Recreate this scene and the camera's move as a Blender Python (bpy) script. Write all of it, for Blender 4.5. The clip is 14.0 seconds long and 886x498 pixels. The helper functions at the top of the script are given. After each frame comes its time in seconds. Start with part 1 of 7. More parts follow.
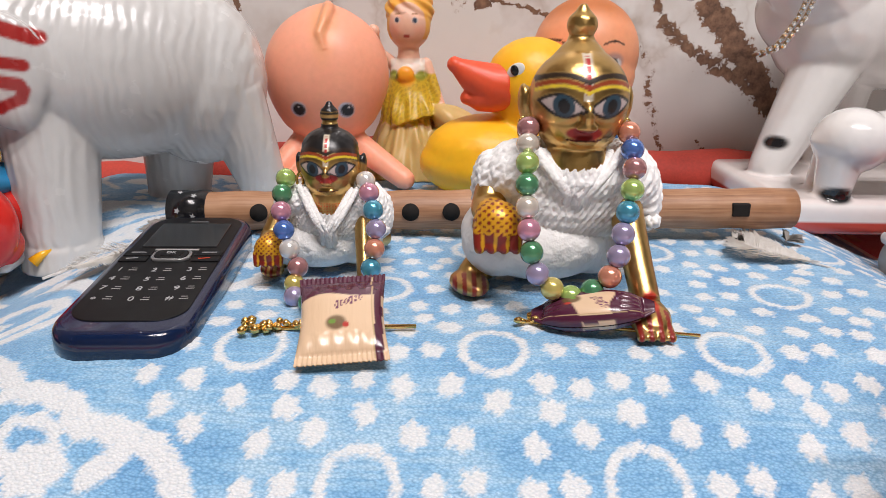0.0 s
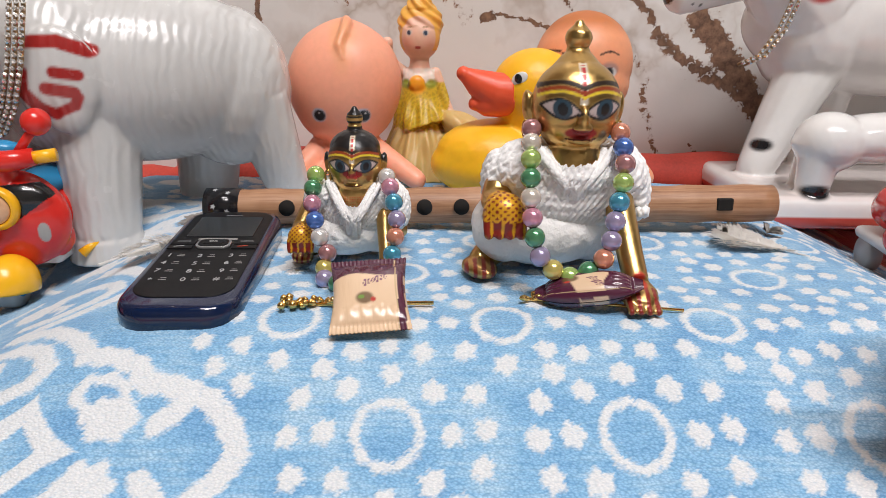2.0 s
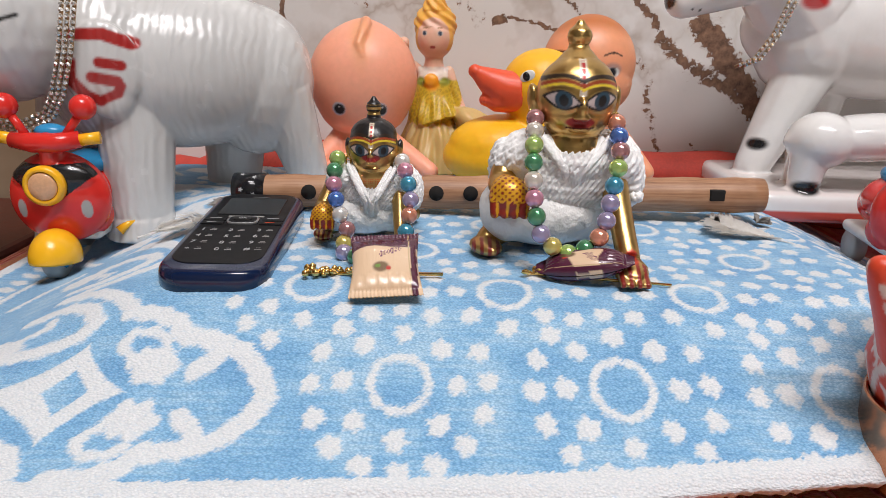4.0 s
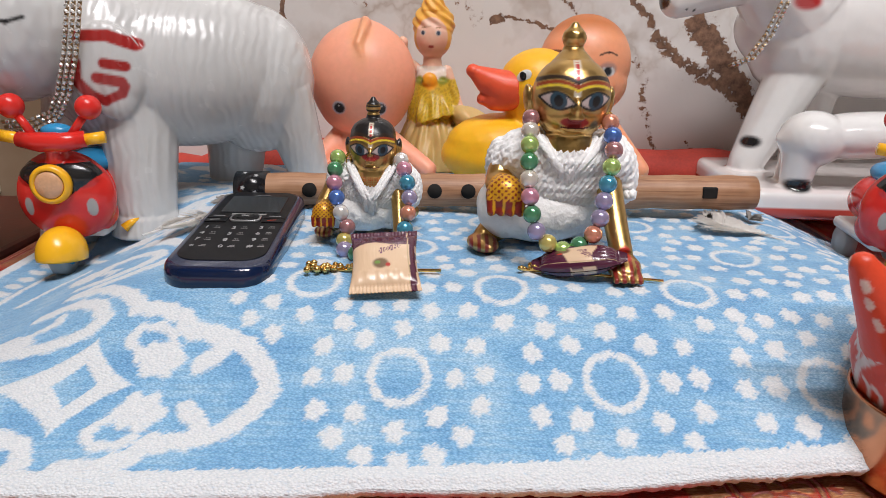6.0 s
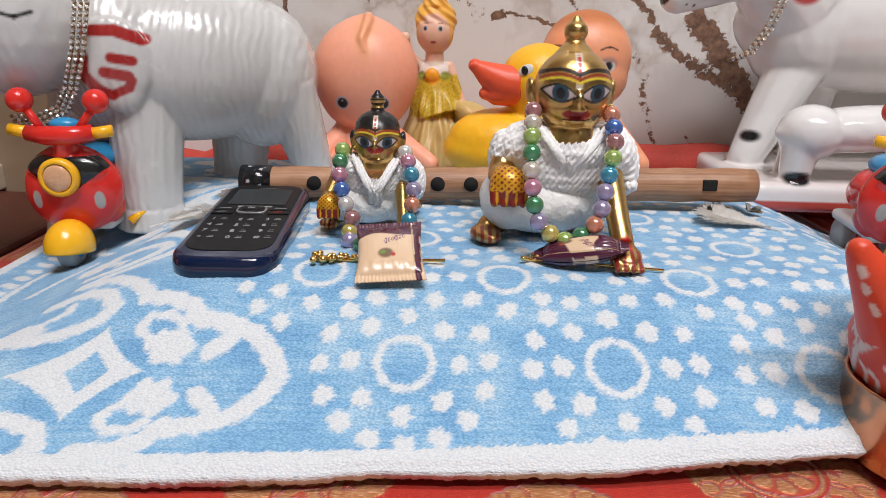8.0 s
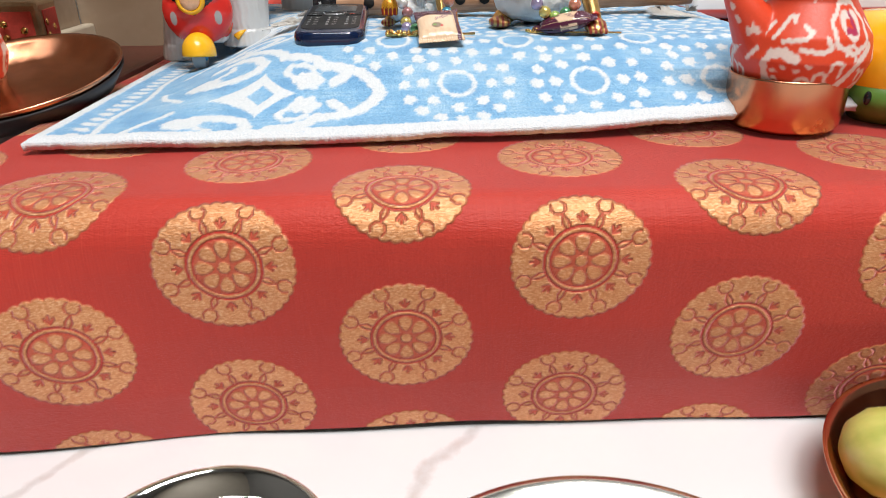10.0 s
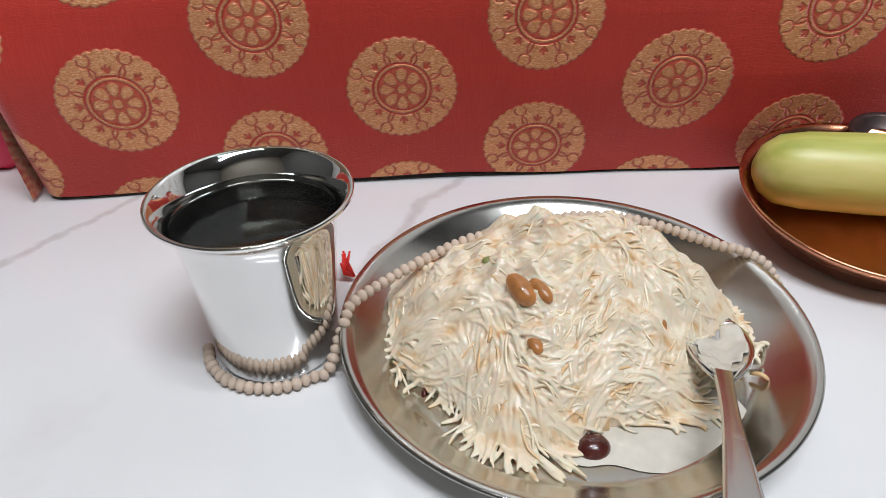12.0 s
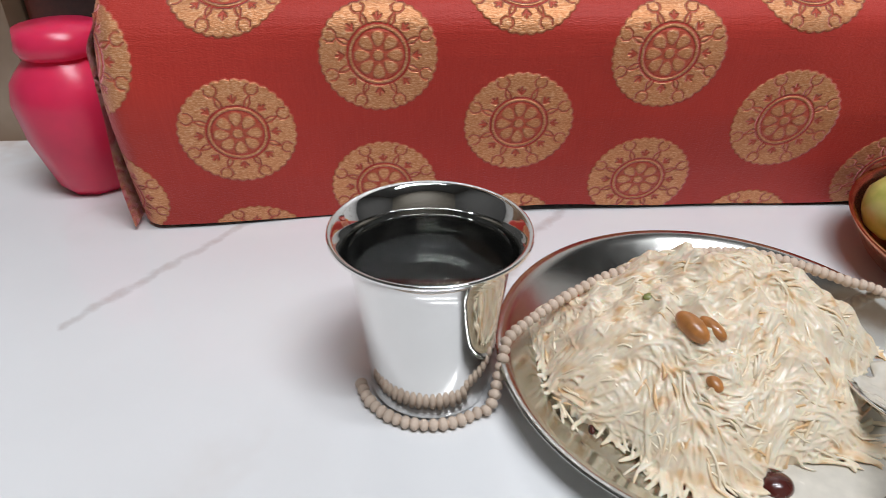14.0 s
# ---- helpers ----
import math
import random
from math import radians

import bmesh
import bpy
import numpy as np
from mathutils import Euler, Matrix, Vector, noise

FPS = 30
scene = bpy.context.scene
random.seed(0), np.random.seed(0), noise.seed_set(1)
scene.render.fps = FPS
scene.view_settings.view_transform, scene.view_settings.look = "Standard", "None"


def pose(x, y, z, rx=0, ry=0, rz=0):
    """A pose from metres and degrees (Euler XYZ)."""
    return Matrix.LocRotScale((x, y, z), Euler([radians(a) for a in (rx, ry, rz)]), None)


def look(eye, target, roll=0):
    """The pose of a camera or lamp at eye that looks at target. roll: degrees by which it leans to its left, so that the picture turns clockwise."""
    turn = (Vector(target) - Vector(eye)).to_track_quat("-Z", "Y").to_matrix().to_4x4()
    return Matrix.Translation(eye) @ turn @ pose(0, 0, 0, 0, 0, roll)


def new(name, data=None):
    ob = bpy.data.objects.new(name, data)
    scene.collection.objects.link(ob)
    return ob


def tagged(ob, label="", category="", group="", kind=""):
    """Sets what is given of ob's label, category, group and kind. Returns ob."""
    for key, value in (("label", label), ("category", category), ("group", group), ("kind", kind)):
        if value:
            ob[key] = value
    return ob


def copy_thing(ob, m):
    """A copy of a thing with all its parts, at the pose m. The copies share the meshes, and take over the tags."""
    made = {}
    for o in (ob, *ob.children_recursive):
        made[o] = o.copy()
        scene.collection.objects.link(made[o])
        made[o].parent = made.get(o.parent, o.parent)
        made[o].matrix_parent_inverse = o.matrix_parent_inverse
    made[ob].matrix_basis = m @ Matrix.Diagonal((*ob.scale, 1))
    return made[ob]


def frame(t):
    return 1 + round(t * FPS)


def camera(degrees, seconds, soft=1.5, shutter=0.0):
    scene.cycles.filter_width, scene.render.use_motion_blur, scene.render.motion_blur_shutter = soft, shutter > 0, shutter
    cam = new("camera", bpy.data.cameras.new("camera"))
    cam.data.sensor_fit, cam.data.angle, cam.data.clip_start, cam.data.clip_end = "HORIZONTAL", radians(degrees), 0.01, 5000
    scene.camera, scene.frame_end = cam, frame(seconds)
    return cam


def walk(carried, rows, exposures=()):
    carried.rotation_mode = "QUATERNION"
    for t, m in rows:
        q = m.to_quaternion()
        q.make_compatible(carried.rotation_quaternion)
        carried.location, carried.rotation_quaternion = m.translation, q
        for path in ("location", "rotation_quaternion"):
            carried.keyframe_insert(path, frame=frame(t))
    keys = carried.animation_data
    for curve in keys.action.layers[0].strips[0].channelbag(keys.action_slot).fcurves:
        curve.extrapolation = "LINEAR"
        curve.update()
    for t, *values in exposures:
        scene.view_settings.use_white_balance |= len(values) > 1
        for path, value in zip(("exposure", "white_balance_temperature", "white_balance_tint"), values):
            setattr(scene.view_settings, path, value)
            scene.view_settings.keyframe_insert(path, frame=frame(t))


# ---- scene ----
cam = camera(66.0, 14.0, soft=0.75, shutter=0.12)
PATH = [
    (0, (-0.004, -0.003, 0.283), (0.032, 1.885, -0.377), 1.2),
    (0.5, (-0.008, -0.005, 0.281), (0.039, 1.89, -0.357), 2.2),
    (1, (-0.01, -0.007, 0.282), (0.031, 1.89, -0.35), 2.1),
    (1.5, (-0.01, -0.016, 0.281), (0.021, 1.881, -0.352), 2.0),
    (2, (-0.009, -0.036, 0.285), (0.02, 1.86, -0.35), 1.0),
    (2.5, (-0.006, -0.056, 0.289), (0.012, 1.845, -0.33), 0.7),
    (3, (-0.005, -0.068, 0.282), (0.008, 1.832, -0.341), 1.8),
    (3.2, (-0.007, -0.069, 0.279), (-0.007, 1.837, -0.327), 1.7),
    (5.3, (-0.009, -0.056, 0.286), (-0.014, 1.837, -0.357), 1.8),
    (5.5, (-0.009, -0.063, 0.285), (-0.016, 1.832, -0.353), 1.8),
    (6, (-0.008, -0.072, 0.284), (-0.008, 1.827, -0.345), 1.7),
    (6.5, (-0.007, -0.067, 0.285), (-0.007, 1.824, -0.366), 2.0),
    (7, (-0.011, -0.062, 0.282), (-0.003, 1.833, -0.359), 2.4),
    (7.2, (-0.009, -0.057, 0.282), (-0.002, 1.845, -0.338), 2.6),
    (9.3, (-0.02, -0.171, 0.276), (-0.021, 1.708, -0.408), -0.9),
    (9.5, (-0.025, -0.19, 0.269), (-0.013, 1.682, -0.434), -0.8),
    (10, (-0.04, -0.258, 0.247), (-0.006, 1.547, -0.614), -0.7),
    (10.5, (-0.04, -0.315, 0.233), (-0.078, 1.45, -0.707), -1.0),
    (11, (-0.04, -0.341, 0.223), (-0.052, 1.375, -0.804), -1.1),
    (11.5, (-0.038, -0.352, 0.217), (-0.036, 1.326, -0.871), -0.7),
    (12, (-0.039, -0.358, 0.215), (-0.005, 1.288, -0.921), -1.2),
    (12.5, (-0.045, -0.36, 0.21), (0.008, 1.277, -0.938), -0.7),
    (13, (-0.059, -0.363, 0.214), (0.019, 1.264, -0.947), 0.1),
    (13.5, (-0.066, -0.358, 0.214), (0.039, 1.275, -0.935), -0.6),
    (14, (-0.12, -0.352, 0.221), (-0.014, 1.326, -0.862), 0.7),
]
walk(cam, [(t, look(eye, target, roll)) for t, eye, target, roll in PATH], [(0, 0.24, 6700, 17), (2.0, 0.20, 6650, 15), (3.0, 0.16, 6600, 15), (7.0, 0.12, 6500, 15), (9.5, 0.38, 6500, 12), (10.2, 0.50, 6500, 10), (11.2, 0.15, 6350, 10), (12.0, -0.12, 6000, 10), (13.5, -0.14, 6000, 10), (14.0, -0.10, 6000, 10)])

# ---- light ----
world = bpy.data.worlds.new("world")
world.use_nodes = True
world.node_tree.nodes["Background"].inputs[0].default_value = (0.9, 0.95, 1.0, 1)
world.node_tree.nodes["Background"].inputs[1].default_value = 0.05
scene.world = world


def ceiling_lamp(x, y, z, sx, sy, watts, colour, turn=0):
    data = bpy.data.lights.new("lamp", "AREA")
    data.shape, data.size, data.size_y, data.energy, data.color = "RECTANGLE", sx, sy, watts, colour
    ob = new("lamp", data)
    ob.matrix_world = pose(x, y, z, 0, 0, turn)
    return ob


ceiling_lamp(0.10, -0.50, 2.33, 1.2, 0.10, 27, (0.985, 0.975, 0.96))
ceiling_lamp(0.50, -1.00, 2.33, 1.2, 0.10, 34, (0.985, 0.975, 0.96))


# ---- materials ----
def nodes_of(name):
    m = bpy.data.materials.new(name)
    m.use_nodes = True
    nt = m.node_tree
    return m, nt, nt.nodes["Principled BSDF"]


def link(nt, a, b):
    nt.links.new(a, b)


def node(nt, kind, **kw):
    n = nt.nodes.new(kind)
    for k, v in kw.items():
        n.inputs[k].default_value = v
    return n


def ramp(nt, src, stops):
    r = nt.nodes.new("ShaderNodeValToRGB")
    e = r.color_ramp.elements
    while len(e) < len(stops):
        e.new(0.5)
    for el, (p, c) in zip(e, stops):
        el.position, el.color = p, (*c, 1) if len(c) == 3 else c
    link(nt, src, r.inputs[0])
    return r.outputs[0]


def tint(c, k):
    return tuple(min(1.0, a * k) for a in c)


def surface(name, colour, rough=0.5, metal=0.0, grain=300, vary=0.12, bump=0.1, coat=0.0, sub=0.0, spec=0.5, rough_vary=0.1, depth=0.0004):
    """A plain material with two scales of variation and a fine relief."""
    m, nt, p = nodes_of(name)
    tc = nt.nodes.new("ShaderNodeTexCoord")
    big = node(nt, "ShaderNodeTexNoise", Scale=grain * 0.08, Detail=3.0)
    fine = node(nt, "ShaderNodeTexNoise", Scale=grain, Detail=4.0)
    for n in (big, fine):
        link(nt, tc.outputs["Object"], n.inputs["Vector"])
    mixv = nt.nodes.new("ShaderNodeMath")
    mixv.operation = "ADD"
    link(nt, big.outputs["Fac"], mixv.inputs[0])
    link(nt, fine.outputs["Fac"], mixv.inputs[1])
    half = nt.nodes.new("ShaderNodeMath")
    half.operation = "MULTIPLY"
    half.inputs[1].default_value = 0.5
    link(nt, mixv.outputs[0], half.inputs[0])
    col = ramp(nt, half.outputs[0], [(0.3, tint(colour, 1 - vary)), (0.7, tint(colour, 1 + vary))])
    link(nt, col, p.inputs["Base Color"])
    rr = nt.nodes.new("ShaderNodeMapRange")
    rr.inputs[3].default_value, rr.inputs[4].default_value = max(0.02, rough - rough_vary), min(1, rough + rough_vary)
    link(nt, half.outputs[0], rr.inputs[0])
    link(nt, rr.outputs[0], p.inputs["Roughness"])
    p.inputs["Metallic"].default_value = metal
    p.inputs["Specular IOR Level"].default_value = spec
    p.inputs["Coat Weight"].default_value = coat
    if sub:
        p.inputs["Subsurface Weight"].default_value = sub
        p.inputs["Subsurface Radius"].default_value = (0.006, 0.003, 0.002)
        p.inputs["Subsurface Scale"].default_value = 0.6
    if bump:
        b = nt.nodes.new("ShaderNodeBump")
        b.inputs["Strength"].default_value, b.inputs["Distance"].default_value = bump, depth
        link(nt, fine.outputs["Fac"], b.inputs["Height"])
        link(nt, b.outputs[0], p.inputs["Normal"])
    return m


def painted(name, rough=0.3, coat=0.0, sub=0.0, grain=260, bump=0.08, ribs=0.0):
    """Paint by the vertex attribute 'paint'; its alpha is metal."""
    m, nt, p = nodes_of(name)
    at = nt.nodes.new("ShaderNodeAttribute")
    at.attribute_name = "paint"
    tc = nt.nodes.new("ShaderNodeTexCoord")
    fine = node(nt, "ShaderNodeTexNoise", Scale=grain, Detail=4.0)
    link(nt, tc.outputs["Object"], fine.inputs["Vector"])
    mx = nt.nodes.new("ShaderNodeMix")
    mx.data_type, mx.blend_type = "RGBA", "MULTIPLY"
    mx.inputs[0].default_value = 1.0
    link(nt, at.outputs["Color"], mx.inputs[6])
    link(nt, ramp(nt, fine.outputs["Fac"], [(0.25, (0.93, 0.93, 0.93)), (0.7, (1, 1, 1))]), mx.inputs[7])
    link(nt, mx.outputs[2], p.inputs["Base Color"])
    link(nt, at.outputs["Alpha"], p.inputs["Metallic"])
    rr = nt.nodes.new("ShaderNodeMapRange")
    rr.inputs[3].default_value, rr.inputs[4].default_value = max(0.03, rough - 0.06), rough + 0.08
    link(nt, fine.outputs["Fac"], rr.inputs[0])
    link(nt, rr.outputs[0], p.inputs["Roughness"])
    p.inputs["Coat Weight"].default_value = coat
    p.inputs["Coat Roughness"].default_value = 0.06
    if sub:
        p.inputs["Subsurface Weight"].default_value = sub
        p.inputs["Subsurface Radius"].default_value = (0.006, 0.003, 0.002)
        p.inputs["Subsurface Scale"].default_value = 0.6
    b = nt.nodes.new("ShaderNodeBump")
    b.inputs["Strength"].default_value, b.inputs["Distance"].default_value = bump, 0.0004
    link(nt, fine.outputs["Fac"], b.inputs["Height"])
    if ribs:
        wv = node(nt, "ShaderNodeTexWave", Scale=ribs, Distortion=7.0, Detail=2.0)
        wv.inputs["Detail Scale"].default_value = 0.6
        link(nt, tc.outputs["Object"], wv.inputs["Vector"])
        b2 = nt.nodes.new("ShaderNodeBump")
        b2.inputs["Strength"].default_value, b2.inputs["Distance"].default_value = 0.26, 0.0012
        link(nt, wv.outputs["Fac"], b2.inputs["Height"])
        link(nt, b2.outputs[0], b.inputs["Normal"])
    link(nt, b.outputs[0], p.inputs["Normal"])
    return m


def marble(name, ground, vein, scale=3.0, gloss=0.12, sharp=0.06, cover=0.5, streaks=0.0):
    """Polished stone with wandering veins."""
    m, nt, p = nodes_of(name)
    tc = nt.nodes.new("ShaderNodeTexCoord")
    mp = nt.nodes.new("ShaderNodeMapping")
    mp.inputs["Rotation"].default_value = (0.4, 0.5, 0.6)
    link(nt, tc.outputs["Object"], mp.inputs["Vector"])
    warp = node(nt, "ShaderNodeTexNoise", Scale=scale, Detail=6.0, Roughness=0.6)
    link(nt, mp.outputs[0], warp.inputs["Vector"])
    mixv = nt.nodes.new("ShaderNodeMix")
    mixv.data_type = "VECTOR"
    mixv.inputs[0].default_value = 0.35
    link(nt, mp.outputs[0], mixv.inputs[4])
    link(nt, warp.outputs["Color"], mixv.inputs[5])
    vn = node(nt, "ShaderNodeTexNoise", Scale=scale * 1.1, Detail=2.5)
    link(nt, mixv.outputs[1], vn.inputs["Vector"])
    sub = nt.nodes.new("ShaderNodeMath")
    sub.operation = "SUBTRACT"
    sub.inputs[1].default_value = 0.5
    link(nt, vn.outputs["Fac"], sub.inputs[0])
    ab = nt.nodes.new("ShaderNodeMath")
    ab.operation = "ABSOLUTE"
    link(nt, sub.outputs[0], ab.inputs[0])
    line = ramp(nt, ab.outputs[0], [(0.0, (1, 1, 1)), (sharp * 0.3, (0.55, 0.55, 0.55)), (sharp, (0, 0, 0))])
    patch = node(nt, "ShaderNodeTexNoise", Scale=scale * 0.9, Detail=3.0)
    link(nt, tc.outputs["Object"], patch.inputs["Vector"])
    gate = ramp(nt, patch.outputs["Fac"], [(cover - 0.08, (0, 0, 0)), (cover + 0.12, (1, 1, 1))])
    amt = nt.nodes.new("ShaderNodeMath")
    amt.operation = "MULTIPLY"
    link(nt, line, amt.inputs[0])
    link(nt, gate, amt.inputs[1])
    cloud = ramp(nt, warp.outputs["Fac"], [(0.3, tint(ground, 0.9)), (0.65, ground)])
    mx = nt.nodes.new("ShaderNodeMix")
    mx.data_type = "RGBA"
    link(nt, amt.outputs[0], mx.inputs[0])
    link(nt, cloud, mx.inputs[6])
    mx.inputs[7].default_value = (*vein, 1)
    out = mx.outputs[2]
    if streaks:
        at = nt.nodes.new("ShaderNodeAttribute")
        at.attribute_name = "vein"
        crumb = node(nt, "ShaderNodeTexNoise", Scale=150.0, Detail=5.0, Roughness=0.65)
        link(nt, tc.outputs["Object"], crumb.inputs["Vector"])
        gap = nt.nodes.new("ShaderNodeMath")
        gap.operation = "MULTIPLY_ADD"
        gap.inputs[1].default_value = streaks
        link(nt, crumb.outputs["Fac"], gap.inputs[0])
        link(nt, at.outputs["Fac"], gap.inputs[2])
        m2 = nt.nodes.new("ShaderNodeMix")
        m2.data_type = "RGBA"
        link(nt, ramp(nt, gap.outputs[0], [(streaks * 0.69, (0, 0, 0)), (streaks * 0.69 + 0.20, (0.35, 0.35, 0.35)), (streaks * 0.69 + 0.48, (0.95, 0.95, 0.95))]), m2.inputs[0])
        link(nt, out, m2.inputs[6])
        link(nt, ramp(nt, crumb.outputs["Fac"], [(0.35, (0.07, 0.028, 0.014)), (0.7, (0.30, 0.16, 0.09))]), m2.inputs[7])
        out = m2.outputs[2]
    link(nt, out, p.inputs["Base Color"])
    p.inputs["Roughness"].default_value = gloss
    return m


M = {}
M["floor"] = marble("floor_marble", (0.80, 0.80, 0.80), (0.48, 0.34, 0.25), 2.2, 0.10, 0.018, 0.60, streaks=0.3)
M["wall"] = marble("wall_marble", (0.78, 0.765, 0.74), (0.40, 0.32, 0.26), 5.0, 0.16, 0.05, 0.52, streaks=1.3)
M["brown_wall"] = marble("brown_tile", (0.24, 0.16, 0.10), (0.36, 0.27, 0.19), 3.0, 0.12, 0.10, 0.4)
# Very dark plaster: keeps fill light low and reflections in the steel dark.
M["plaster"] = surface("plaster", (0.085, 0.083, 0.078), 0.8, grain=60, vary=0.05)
M["steel"] = surface("steel", (0.72, 0.71, 0.69), 0.10, 1.0, grain=120, vary=0.05, bump=0.02, rough_vary=0.05)
M["steel_dull"] = surface("steel_dull", (0.62, 0.61, 0.59), 0.24, 1.0, grain=160, vary=0.08, bump=0.04)
M["copper"] = surface("copper", (0.60, 0.27, 0.15), 0.24, 1.0, grain=90, vary=0.25, bump=0.08)
M["copper_dark"] = surface("copper_dark", (0.16, 0.07, 0.04), 0.4, 0.9, grain=90, vary=0.35, bump=0.1)
M["black_iron"] = surface("black_iron", (0.03, 0.028, 0.03), 0.5, 0.3, grain=120, vary=0.2)
M["gold"] = surface("gold", (0.85, 0.55, 0.18), 0.2, 1.0, grain=400, vary=0.1, bump=0.05)
M["steel_mirror"] = surface("steel_mirror", (0.80, 0.79, 0.77), 0.05, 1.0, grain=60, vary=0.03, bump=0.01, rough_vary=0.03)
M["steel_plate"] = surface("steel_plate", (0.57, 0.56, 0.52), 0.17, 1.0, grain=140, vary=0.06, bump=0.03, rough_vary=0.06)


# ---- building helpers ----
def thing(name, label, category, m=None, group="", kind=""):
    """An Empty at a thing's base, which parents its parts."""
    e = new(name)
    e.empty_display_size = 0.02
    if m is not None:
        e.matrix_world = m
    return tagged(e, label, category, group, kind)


def part(name, bm, material, parent=None, label="", smooth=True, m=None):
    me = bpy.data.meshes.new(name)
    bm.to_mesh(me)
    bm.free()
    if smooth:
        me.shade_smooth()
    if material is not None:
        me.materials.append(material)
    ob = new(name, me)
    if parent is not None:
        ob.parent = parent
    if m is not None:
        ob.matrix_local = m
    if label:
        ob["label"] = label
    return ob


def box(sx, sy, sz, bevel=0.0, seg=2, at=(0, 0, 0)):
    """A block on z = 0, with rounded edges."""
    bm = bmesh.new()
    bmesh.ops.create_cube(bm, size=1)
    bmesh.ops.scale(bm, vec=(sx, sy, sz), verts=bm.verts)
    bmesh.ops.translate(bm, vec=(at[0], at[1], at[2] + sz / 2), verts=bm.verts)
    if bevel:
        bmesh.ops.bevel(bm, geom=bm.edges[:], offset=bevel, segments=seg, profile=0.5, affect="EDGES")
    return bm


def lathe(profile, seg=48, wob=0.0):
    """A turned body from (radius, height) pairs."""
    bm = bmesh.new()
    rows = []
    for r, z in profile:
        if r < 1e-6:
            rows.append([bm.verts.new((0, 0, z))])
        else:
            rows.append([bm.verts.new((r * math.cos(2 * math.pi * k / seg), r * math.sin(2 * math.pi * k / seg), z)) for k in range(seg)])
    for a, b in zip(rows, rows[1:]):
        for k in range(seg):
            n = (k + 1) % seg
            if len(a) == 1 and len(b) > 1:
                bm.faces.new((a[0], b[n], b[k]))
            elif len(b) == 1 and len(a) > 1:
                bm.faces.new((a[k], a[n], b[0]))
            elif len(a) > 1:
                bm.faces.new((a[k], a[n], b[n], b[k]))
    return bm


def tube(points, radius, seg=10, bm=None):
    """A round bar along points; radius a number or one for each point."""
    bm = bm or bmesh.new()
    pts = [Vector(p) for p in points]
    rad = radius if isinstance(radius, (list, tuple)) else [radius] * len(pts)
    rings = []
    side = None
    for i, p in enumerate(pts):
        d = (pts[min(i + 1, len(pts) - 1)] - pts[max(i - 1, 0)]).normalized()
        if side is None:
            side = d.orthogonal().normalized()
        side = (side - d * side.dot(d)).normalized()
        up = d.cross(side)
        rings.append([bm.verts.new(p + rad[i] * (math.cos(2 * math.pi * k / seg) * side + math.sin(2 * math.pi * k / seg) * up)) for k in range(seg)])
    for a, b in zip(rings, rings[1:]):
        for k in range(seg):
            n = (k + 1) % seg
            bm.faces.new((a[k], a[n], b[n], b[k]))
    bm.faces.new(rings[0][::-1])
    bm.faces.new(rings[-1])
    return bm


def ball(radius, at=(0, 0, 0), scale=(1, 1, 1), turn=(0, 0, 0), sub=3, bm=None):
    bm = bm or bmesh.new()
    m = pose(*at, *turn) @ Matrix.Diagonal((*scale, 1))
    bmesh.ops.create_icosphere(bm, subdivisions=sub, radius=radius, matrix=m)
    return bm


def limb(a, b, ra, rb, bm=None, seg=16):
    """A tapered rounded limb."""
    a, b = Vector(a), Vector(b)
    bm = bm or bmesh.new()
    tube([a, a.lerp(b, 0.33), a.lerp(b, 0.67), b], [ra, ra + (rb - ra) * 0.33, ra + (rb - ra) * 0.67, rb], seg, bm)
    ball(ra, a, sub=2, bm=bm)
    ball(rb, b, sub=2, bm=bm)
    return bm


def organic(name, build, voxel, relax, paint, material, parent=None, m=None):
    """Fuses overlapping forms into one skin, softens it, and paints it by place. paint(p, n) gives rgb and metal."""
    bm = bmesh.new()
    build(bm)
    me = bpy.data.meshes.new("form")
    bm.to_mesh(me)
    bm.free()
    tmp = new("form", me)
    r = tmp.modifiers.new("r", "REMESH")
    r.mode, r.voxel_size = "VOXEL", voxel
    s = tmp.modifiers.new("s", "SMOOTH")
    s.factor, s.iterations = 0.5, relax
    dg = bpy.context.evaluated_depsgraph_get()
    out = bpy.data.meshes.new_from_object(tmp.evaluated_get(dg))
    bpy.data.objects.remove(tmp)
    bpy.data.meshes.remove(me)
    out.name = name
    out.shade_smooth()
    n = len(out.vertices)
    co = np.empty(n * 3)
    out.vertices.foreach_get("co", co)
    nor = np.empty(n * 3, np.float32)
    out.vertex_normals.foreach_get("vector", nor)
    col = paint(co.reshape(-1, 3), nor.reshape(-1, 3))
    at = out.attributes.new("paint", "FLOAT_COLOR", "POINT")
    at.data.foreach_set("color", np.asarray(col, np.float32).ravel())
    out.materials.clear()
    out.materials.append(material)
    ob = new(name, out)
    if parent is not None:
        ob.parent = parent
    if m is not None:
        ob.matrix_local = m
    return ob


def base_paint(n, rgb, metal=0.0):
    c = np.empty((n, 4))
    c[:] = (*rgb, metal)
    return c


def dab(c, mask, rgb, metal=0.0):
    """Lays paint where mask (0 to 1) says."""
    k = np.clip(mask, 0, 1)[:, None]
    c[:] = c * (1 - k) + np.array((*rgb, metal)) * k


def step(e0, e1, x):
    t = np.clip((x - e0) / (e1 - e0), 0, 1)
    return t * t * (3 - 2 * t)


